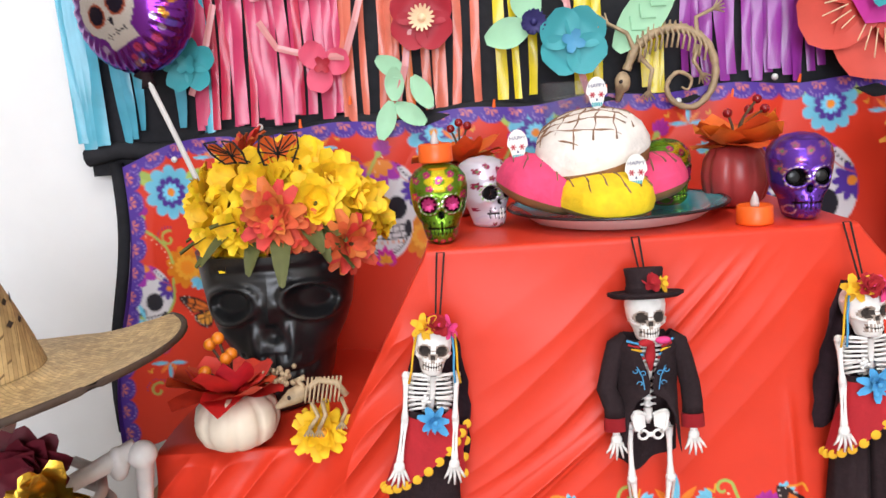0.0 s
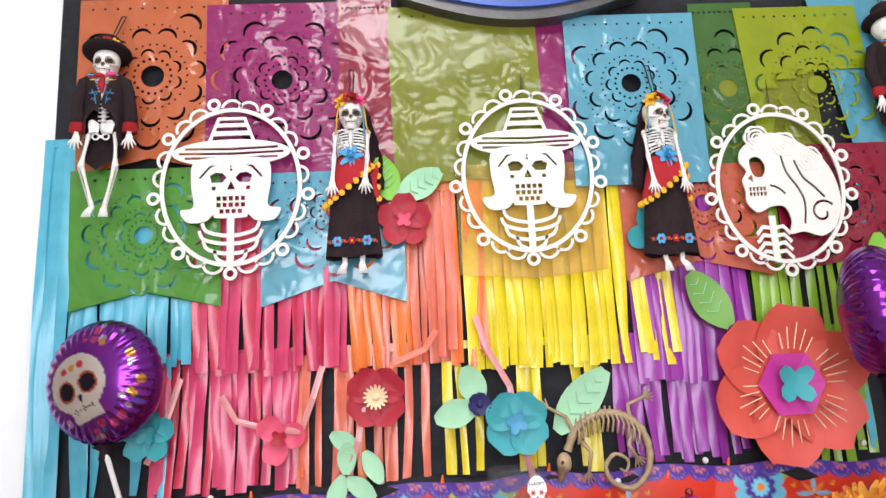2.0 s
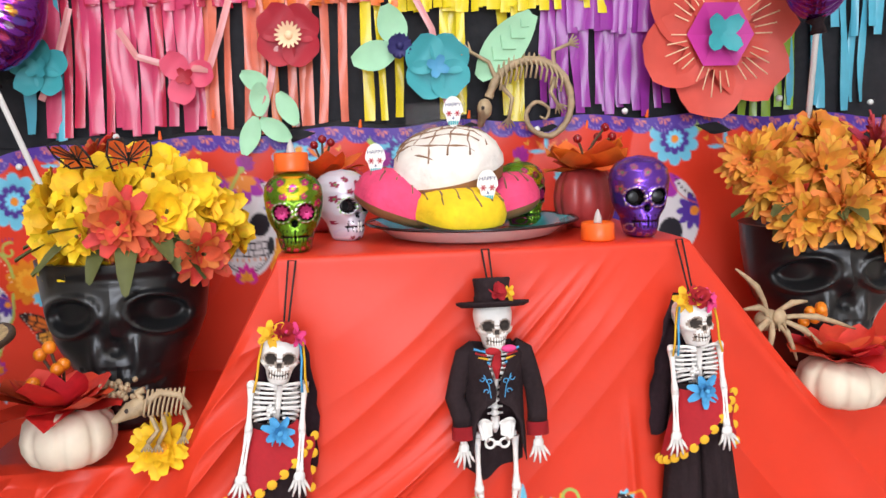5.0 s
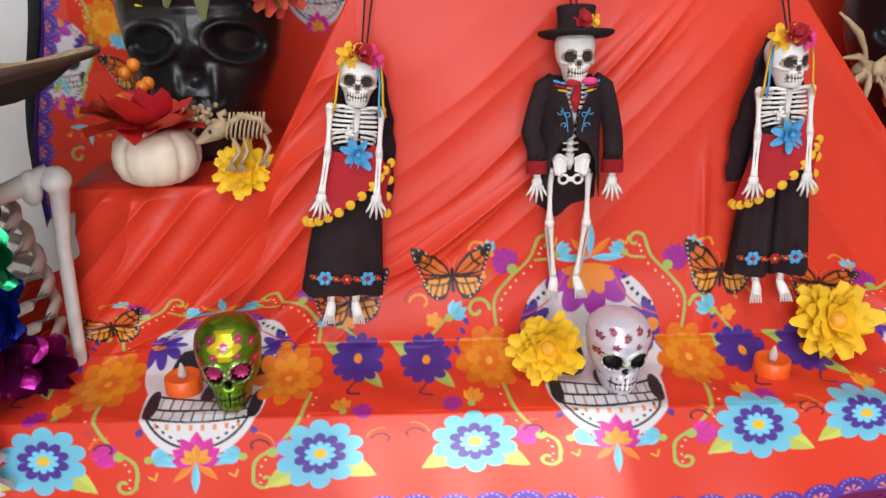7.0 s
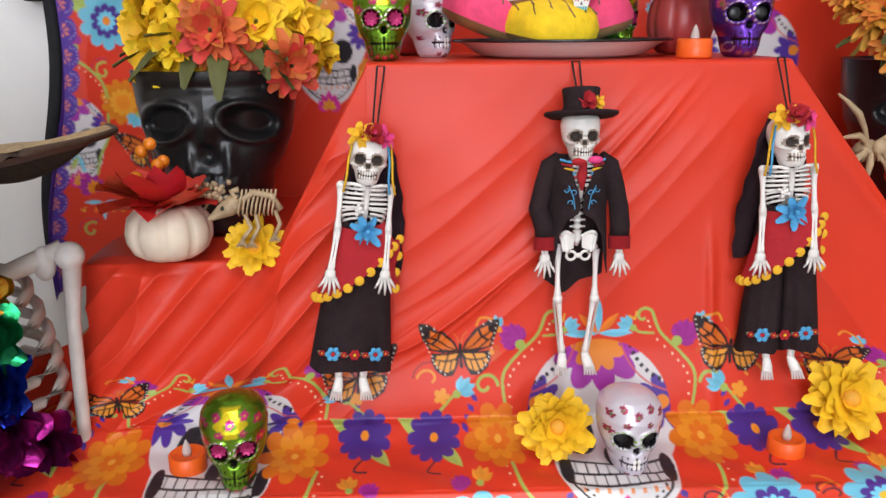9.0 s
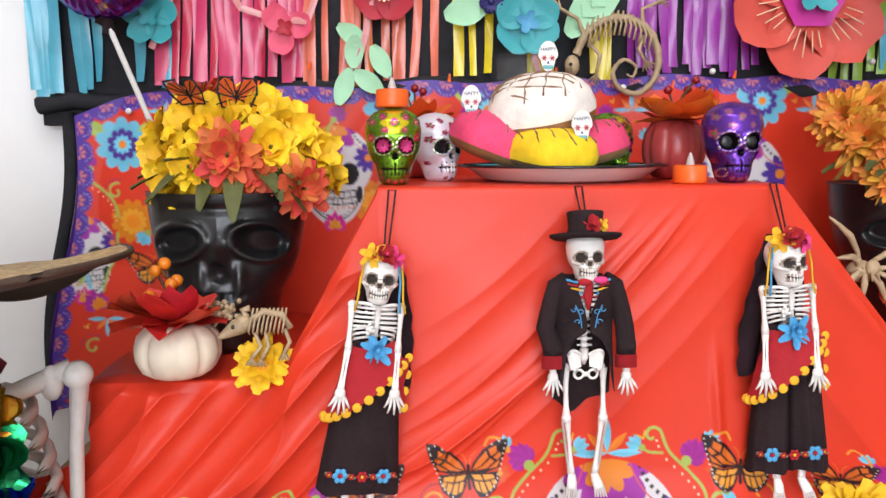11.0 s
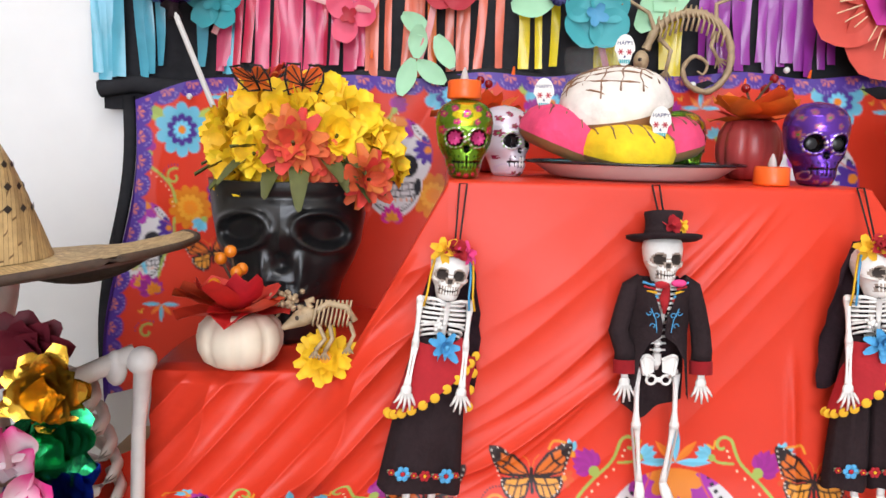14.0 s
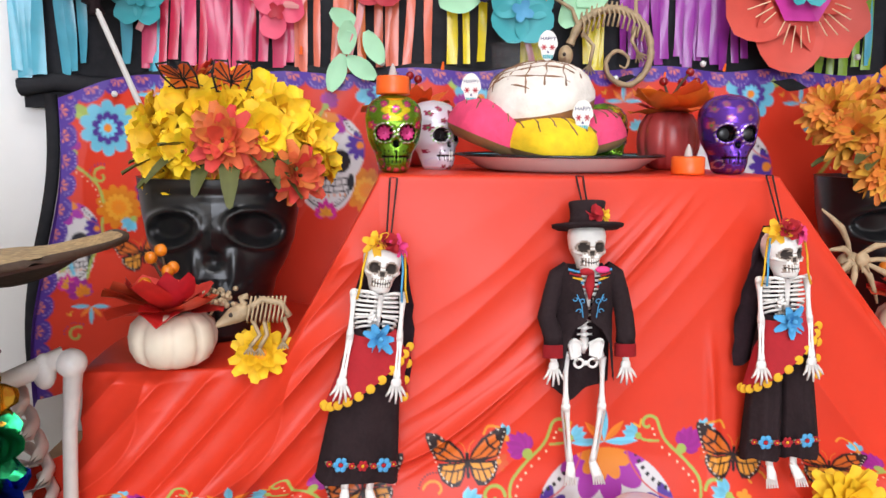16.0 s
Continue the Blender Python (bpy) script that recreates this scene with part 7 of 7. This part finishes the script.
skeleton_iguana()
bm = bmesh.new()
tube(bm, [(-0.042, 0, 0.0), (-0.022, 0, 0.012), (-0.012, 0, 0.016)], [0.003, 0.010, 0.010], 10)
ball(bm, (-0.014, 0, 0.016), (0.011, 0.010, 0.010), 0, 12, 8)
ball(bm, (-0.024, -0.008, 0.014), 0.0028, 1, 8, 6)
tube(bm, [(-0.008, 0, 0.018), (0.01, 0, 0.030), (0.03, 0, 0.026), (0.04, 0, 0.010)], 0.004, 8)
for k in range(9):
    x = -0.004 + 0.038 * k / 8
    tube(bm, [(x, 0, 0.025), (x, -0.012, 0.018), (x - 0.002, -0.011, 0.009), (x - 0.003, -0.002, 0.004)], 0.0013, 5)
    tube(bm, [(x, 0, 0.024), (x + 0.002, 0, 0.034)], 0.0014, 5)
for p in ([(0.0, -0.006, 0.006), (0.008, -0.014, -0.008), (-0.002, -0.018, -0.020)], [(0.012, -0.004, 0.006), (0.016, -0.012, -0.008), (0.008, -0.016, -0.022)], [(0.034, -0.004, 0.010), (0.040, -0.010, -0.004), (0.034, -0.012, -0.016)]):
    tube(bm, p, 0.0026, 6)
    for k in range(4):
        tube(bm, [p[2], (p[2][0] - 0.006 + 0.004 * k, p[2][1] - 0.006, p[2][2] - 0.007)], 0.0012, 4)
tube(bm, [(-0.010, 0.0, 0.024), (-0.014, 0, 0.032), (-0.006, 0, 0.034)], 0.004, 6)
ob = tagged(obj_from_bm("rat_skeleton", bm, [BONE_OLD, DARK]), "tan rat skeleton ornament standing on a marigold", "animal skeleton")
ob.matrix_basis = pose(-0.142, 0.975, 1.290)
spider = thing("spider_skeleton", (0.592, 1.015, 1.352), "tan spider skeleton ornament leaning on the planter", "animal skeleton")
bm = bmesh.new()
ball(bm, (0, 0, 0), (0.017, 0.012, 0.014), 0, 14, 10)
for k in range(6):
    a = k * math.tau / 6
    tube(bm, [(0.004 * math.cos(a), -0.011, 0.004 * math.sin(a)), (0.015 * math.cos(a), -0.007, 0.012 * math.sin(a))], 0.0016, 5)
part("abdomen", bm, BONE_OLD, spider)
bm = bmesh.new()
ball(bm, (0.008, -0.013, 0.006), (0.009, 0.006, 0.010), 0, 10, 8)
for sg in (-1, 1):
    tube(bm, [(0.008 + sg * 0.003, -0.017, 0.000), (0.008 + sg * 0.005, -0.022, -0.009)], [0.0022, 0.0008], 5)
part("head", bm, BONE_OLD, spider)
for a, l in ((2.2, 0.085), (2.75, 0.045), (3.9, 0.05), (4.6, 0.05), (5.3, 0.06), (5.75, 0.09), (6.15, 0.11), (0.5, 0.05)):
    bm = bmesh.new()
    tube(bm, [(0, 0, 0), (0.25 * l * math.cos(a), -0.012, 0.25 * l * math.sin(a) + 0.010), (0.5 * l * math.cos(a), -0.016, 0.5 * l * math.sin(a) + 0.012), (0.78 * l * math.cos(a), -0.015, 0.78 * l * math.sin(a) + 0.006), (l * math.cos(a), -0.012, l * math.sin(a))], [0.0042, 0.0030, 0.0042, 0.0026, 0.0014], 7)
    part("leg", bm, BONE_OLD, spider)


# ---- monarch butterflies in the bouquet ----
def butterfly(at, rot, label):
    root = thing("butterfly", at, label, "butterfly ornament", "butterflies", rot)
    for s in (-1, 1):
        bm = bmesh.new()
        petal(bm, (0, 0, 0), (s * 0.75, 0, 0.7), (0, -1, 0), 0.032, 0.022, 0.1, 0.1, tip=0.5)
        petal(bm, (0, 0, 0), (s * 0.9, 0, -0.3), (0, -1, 0), 0.022, 0.02, 0.1, 0.1, tip=0.5)
        part("wing", bm, PETALP, root, "orange black-veined wing")
        for a in (0.2, 0.6, 0.9, 1.3, -0.3):
            bm = bmesh.new()
            tube(bm, [(0, -0.001, 0), (s * 0.03 * math.cos(a), -0.005, 0.03 * math.sin(a))], 0.0009, 4)
            part("wing_vein", bm, STRING, root)
        bm = bmesh.new()
        tube(bm, [(s * 0.006, -0.002, 0.026), (s * 0.026, -0.005, 0.026), (s * 0.028, -0.005, 0.008), (s * 0.020, -0.004, -0.012), (s * 0.004, -0.002, -0.012)], 0.0016, 4)
        part("wing_edge", bm, STRING, root)
    bm = bmesh.new()
    tube(bm, [(0, -0.002, 0.010), (0, -0.003, -0.012)], [0.002, 0.0012], 6)
    part("body", bm, STRING, root)


butterfly((-0.190, 1.13, 1.572), (10, 0, 40), "orange monarch butterfly ornament on the bouquet")
butterfly((-0.245, 1.12, 1.575), (40, 0, -30), "orange monarch butterfly ornament among coral petals")


# ---- seated life-size skeleton with sombrero ----
HX, HY = -0.484, 0.870
bm = bmesh.new()
add_skull(bm, (HX - 0.012, HY + 0.005, 1.250), 0.124, 0.152, 0.145, 0, 1, 80, 64, None, 24, -14)
tube(bm, [(HX, 0.90, 1.26), (HX, 0.93, 1.05), (HX, 0.93, 0.82)], 0.020, 10)
tube(bm, [(HX - 0.16, 0.93, 1.255), (HX, 0.89, 1.235), (HX + 0.06, 0.89, 1.235), (-0.335, 0.935, 1.268)], [0.010, 0.009, 0.009, 0.012], 10)
for k in range(9):
    z = 1.215 - k * 0.026
    w = 0.095 + 0.035 * math.sin(math.pi * (k + 1) / 11)
    tube(bm, [(HX + w * math.sin(a), 0.92 - 0.075 * math.cos(a), z - 0.018 * math.cos(a)) for a in np.linspace(-2.7, 2.7, 19)], 0.0065, 7)
box(bm, (HX - 0.014, 0.842, 1.02), (HX + 0.014, 0.850, 1.21))
for s, sx in ((1, -0.335), (-1, HX - 0.165)):
    ball(bm, (sx + 0.008 * s, 0.93, 1.262), (0.016, 0.016, 0.016), 0, 14, 10)
    ball(bm, (sx - 0.018 * s, 0.925, 1.255), (0.012, 0.012, 0.020), 0, 12, 8)
    tube(bm, [(sx + 0.010 * s, 0.93, 1.258), (sx + 0.004 * s, 0.925, 1.19), (sx, 0.915, 1.02), (sx - 0.002, 0.91, 0.95)], [0.0105, 0.0078, 0.0074, 0.0105], 10)
    tube(bm, [(sx, 0.91, 0.95), (sx - 0.03 * s, 0.80, 0.82), (sx - 0.05 * s, 0.74, 0.76)], [0.014, 0.010, 0.010], 8)
    tube(bm, [(HX + s * 0.06, 0.90, 0.80), (HX + s * 0.10, 0.52, 0.76)], [0.020, 0.018], 10)
    tube(bm, [(HX + s * 0.10, 0.52, 0.76), (HX + s * 0.10, 0.50, FLOOR + 0.03)], [0.020, 0.014], 10)
    ball(bm, (HX + s * 0.10, 0.47, FLOOR + 0.022), (0.03, 0.075, 0.021), 0, 12, 8)
ball(bm, (HX, 0.92, 0.81), (0.11, 0.07, 0.06), 0, 16, 10)
tagged(obj_from_bm("seated_skeleton", bm, [SKELBONE, DARK]), "life-size grey plastic skeleton sitting beside the altar", "skeleton figure")
chair = thing("stool", (HX, 0.90, FLOOR), "low wooden stool under the seated skeleton", "stool")
bm = bmesh.new()
lathe(bm, [(0, 0.45), (0.16, 0.45), (0.165, 0.465), (0.16, 0.48), (0, 0.48)], 32)
part("seat", bm, STEM, chair)
for k in range(4):
    a = math.pi / 4 + k * math.pi / 2
    bm = bmesh.new()
    tube(bm, [(0.10 * math.cos(a), 0.10 * math.sin(a), 0.45), (0.15 * math.cos(a), 0.15 * math.sin(a), 0)], 0.014, 8)
    part("leg", bm, STEM, chair)

hat = thing("sombrero", (HX - 0.022, 0.90, 1.373), "wide woven straw sombrero with dark lining on the skeleton", "hat", rot=(-1.0, -2.0, 0))
def lift(bm):
    """Raise the brim at one side and let its front and back droop."""
    for q in bm.verts:
        q.co.z += 0.10 * max(0.0, q.co.x - 0.06) ** 2 - 7.0 * max(0.0, q.co.y - 0.14) ** 2 - 0.4 * max(0.0, -q.co.y - 0.08) ** 2


bm = bmesh.new()
crown = [(0.094, 0.0), (0.084, 0.03), (0.073, 0.065), (0.060, 0.10), (0.045, 0.132), (0.028, 0.147), (0.0, 0.152)]
lathe(bm, crown, 64, ripple=lambda an, q, z: 1 + 0.012 * math.sin(an * 24) * math.sin(z * 260))
part("crown", bm, STRAW, hat)
bm = bmesh.new()
lathe(bm, [(0.086, 0.0), (0.12, -0.004), (0.17, -0.002), (0.215, 0.006), (0.24, 0.013)], 96, ripple=lambda an, q, z: 1 + 0.004 * math.sin(an * 48))
lift(bm)
part("brim", bm, STRAW, hat)
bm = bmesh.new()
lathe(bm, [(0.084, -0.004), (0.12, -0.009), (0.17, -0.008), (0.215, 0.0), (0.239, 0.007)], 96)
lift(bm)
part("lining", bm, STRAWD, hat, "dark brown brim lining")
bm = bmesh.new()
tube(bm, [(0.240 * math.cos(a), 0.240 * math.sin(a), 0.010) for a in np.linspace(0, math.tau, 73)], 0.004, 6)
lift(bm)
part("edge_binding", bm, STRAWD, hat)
for row in range(3):
    for k in range(22):
        a = (k + 0.5 * (row % 2)) * math.tau / 22
        z = 0.052 + row * 0.022
        r_ = np.interp(z, [0.03, 0.065, 0.10], [0.084, 0.073, 0.060]) + 0.0012
        c = Vector((r_ * math.cos(a), r_ * math.sin(a), z))
        t = Vector((-math.sin(a), math.cos(a), 0))
        bm = bmesh.new()
        bm.faces.new([bm.verts.new(c + t * u + Vector((0, 0, w))) for u, w in ((-0.006, 0), (0, -0.0045), (0.006, 0), (0, 0.0045))])
        part("weave_gap", bm, DARK, hat, "dark gap in the weave" if row + k == 0 else "", smooth=False)

# flower garland and foil flowers round its neck
lei = thing("flower_garland", (-0.448, 0.800, 1.205), "pink and white silk petal garland on the skeleton", "garland")
rl = random.Random(12)
for k in range(150):
    x, z = rl.uniform(-0.09, 0.085), rl.uniform(-0.20, 0.045)
    nv, nu = 7, 7
    s, t = np.meshgrid(np.linspace(0, 1, nv), np.linspace(-1, 1, nu), indexing="ij")
    l, w = rl.uniform(0.030, 0.042), rl.uniform(0.032, 0.042)
    wid = w / 2 * np.sin(np.pi * np.clip(s * 0.85 + 0.1, 0, 1)) ** 0.6
    P = np.stack([t * wid, -0.016 * t * t + 0.02 * s * s - 0.012 * s, -l * s], -1)
    f = np.clip(1 - s * 1.5 + 0.3 * np.abs(t), 0, 1)[..., None]
    col = np.array((0.72, 0.62, 0.64)) * (1 - f) + np.array((0.62, 0.03, 0.22)) * f
    ob = grid_ob("petal", P, col, LEIPINK, lei)
    ob.matrix_basis = pose(x, -0.01 - rl.uniform(0, 0.03), z, rl.uniform(-30, 15), rl.uniform(-50, 50), rl.uniform(-30, 30))
FO = {n: material(n + "_foil_petal", c, 0.22, metal=0.9, vary=0.2, scale=60, bump=0.3) for n, c in dict(gold=(0.62, 0.36, 0.04), emerald=(0.02, 0.34, 0.12), royal=(0.015, 0.05, 0.45), violet=(0.36, 0.02, 0.22)).items()}
for (x, y, z), r, m, label in (((-0.372, 0.815, 1.262), 0.040, FO["gold"], "gold foil flower on the garland"), ((-0.366, 0.810, 1.215), 0.042, FO["emerald"], "green foil flower on the garland"), ((-0.366, 0.81, 1.162), 0.042, FO["royal"], "blue foil flower on the garland"), ((-0.372, 0.82, 1.105), 0.045, FO["violet"], "magenta foil flower on the garland"), ((-0.405, 0.845, 1.292), 0.042, DKROSE, "dark red silk rose by the shoulder"), ((-0.555, 0.81, 1.262), 0.04, DKROSE, "dark red silk rose under the chin"), ((-0.365, 0.87, 1.06), 0.045, FO["violet"], "magenta foil flower low on the garland")):
    loose_petals(thing("garland_flower", (x, y, z), label, "flower", "garland flowers"), (0.15, -1, 0.1), r, 4, 9, rl, 0.7, m)


# ---- sign and pictures above ----
sign = thing("open_sign", (0.275, 1.322, 2.52), "dark oval open sign with red letters and blue tubes", "sign")


def sign_outline(hw, top_, bot, bulge):
    return [(-hw, bot)] + [(-hw + 2 * hw * k / 24, bot - bulge * math.sin(math.pi * k / 24)) for k in range(1, 24)] + [(hw, bot)] + [(hw, top_)] + [(hw - 2 * hw * k / 24, top_ + bulge * math.sin(math.pi * k / 24)) for k in range(1, 24)] + [(-hw, top_)]


plate_ob("case", [sign_outline(0.218, 0.085, -0.085, 0.05)], 0.04, SIGNM, sign)
for s in (-1, 1):
    plate_ob("blue_tube", [stroke([(x, s * (0.085 + 0.036 * math.cos(x / 0.19 * 1.57)) - s * 0.012) for x in np.linspace(-0.18, 0.18, 25)], 0.011)], 0.012, SIGNB, sign, (0, -0.022, 0))
LET = {"O": [[(-0.036, -0.04), (-0.04, 0.036), (-0.034, 0.042), (0.036, 0.042), (0.04, 0.036), (0.038, -0.036), (0.034, -0.042), (-0.034, -0.042), (-0.036, -0.03)]], "P": [[(-0.034, -0.045), (-0.034, 0.042), (0.03, 0.042), (0.036, 0.036), (0.036, 0.004), (0.03, -0.002), (-0.034, -0.002)]], "E": [[(0.036, 0.042), (-0.034, 0.042), (-0.034, -0.042), (0.036, -0.042)], [(-0.034, 0.0), (0.028, 0.0)]], "N": [[(-0.036, -0.045), (-0.036, 0.045), (0.036, -0.042), (0.036, 0.045)]]}
for n_, ch in enumerate("OPEN"):
    bm = bmesh.new()
    for pts in LET[ch]:
        tube(bm, [(x, 0, z) for x, z in pts], 0.0075, 8)
    ob = part("letter", bm, SIGNR, sign, "red raised tube letter")
    ob.matrix_basis = Matrix.Translation((-0.145 + n_ * 0.098, -0.024, -0.012))


def picture(x0, x1, z0, z1, label):
    root = thing("picture_frame", ((x0 + x1) / 2, 1.375, z0), label, "picture frame", "pictures")
    w, h, b = (x1 - x0) / 2, z1 - z0, 0.034
    for lo, hi in (((-w, -0.026, 0), (w, 0.012, b)), ((-w, -0.026, h - b), (w, 0.012, h)), ((-w, -0.026, b), (-w + b, 0.012, h - b)), ((w - b, -0.026, b), (w, 0.012, h - b))):
        bm = bmesh.new()
        box(bm, lo, hi)
        bmesh.ops.bevel(bm, geom=list(bm.edges), offset=0.005, segments=2, affect="EDGES")
        part("moulding", bm, FRAMEB, root, smooth=False)
    bm = bmesh.new()
    box(bm, (-w + b, -0.006, b), (w - b, 0.010, h - b))
    part("mount", bm, MOUNT, root, smooth=False)
    bm = bmesh.new()
    box(bm, (-w + b + 0.03, -0.010, b + 0.02), (w - b - 0.03, -0.006, h - b - 0.03))
    part("print", bm, STRAWD, root, smooth=False)


picture(-0.64, 0.03, 2.517, 2.90, "wide black-framed picture hung above the board")
picture(0.545, 1.045, 2.520, 2.90, "black-framed picture with pale mount above the board")
bm = bmesh.new()
tube(bm, [(0.86, 1.345, 2.50), (0.96, 1.34, 2.485), (1.005, 1.35, 2.46), (1.01, 1.355, 2.30), (1.004, 1.355, 2.10), (1.025, 1.36, 1.95), (1.008, 1.36, 1.75), (1.02, 1.36, 1.60)], 0.0025, 5)
tagged(obj_from_bm("light_cable", bm, STRING), "thin black cable running down the board edge", "cable")
lights = thing("string_lights", (0, 0, 0), "string of tiny red and white bulbs along the board", "string lights")
for k, (x, z) in enumerate(((-0.20, 1.60), (-0.12, 1.63), (0.10, 1.61), (0.27, 1.62), (0.46, 1.60), (0.56, 1.615), (0.98, 1.66), (0.99, 1.72), (1.0, 1.60))):
    bm = bmesh.new()
    tube(bm, [(x, 1.335, z), (x + 0.001, 1.332, z + 0.012)], [0.003, 0.0015], 6)
    part("bulb", bm, CANDLE, lights)
bm = bmesh.new()
box(bm, (0.950, 1.340, 1.553), (1.005, 1.352, 1.602))
tagged(obj_from_bm("card_box", bm, BLUEBOX, False), "small blue card tucked behind the printed cloth corner", "card")
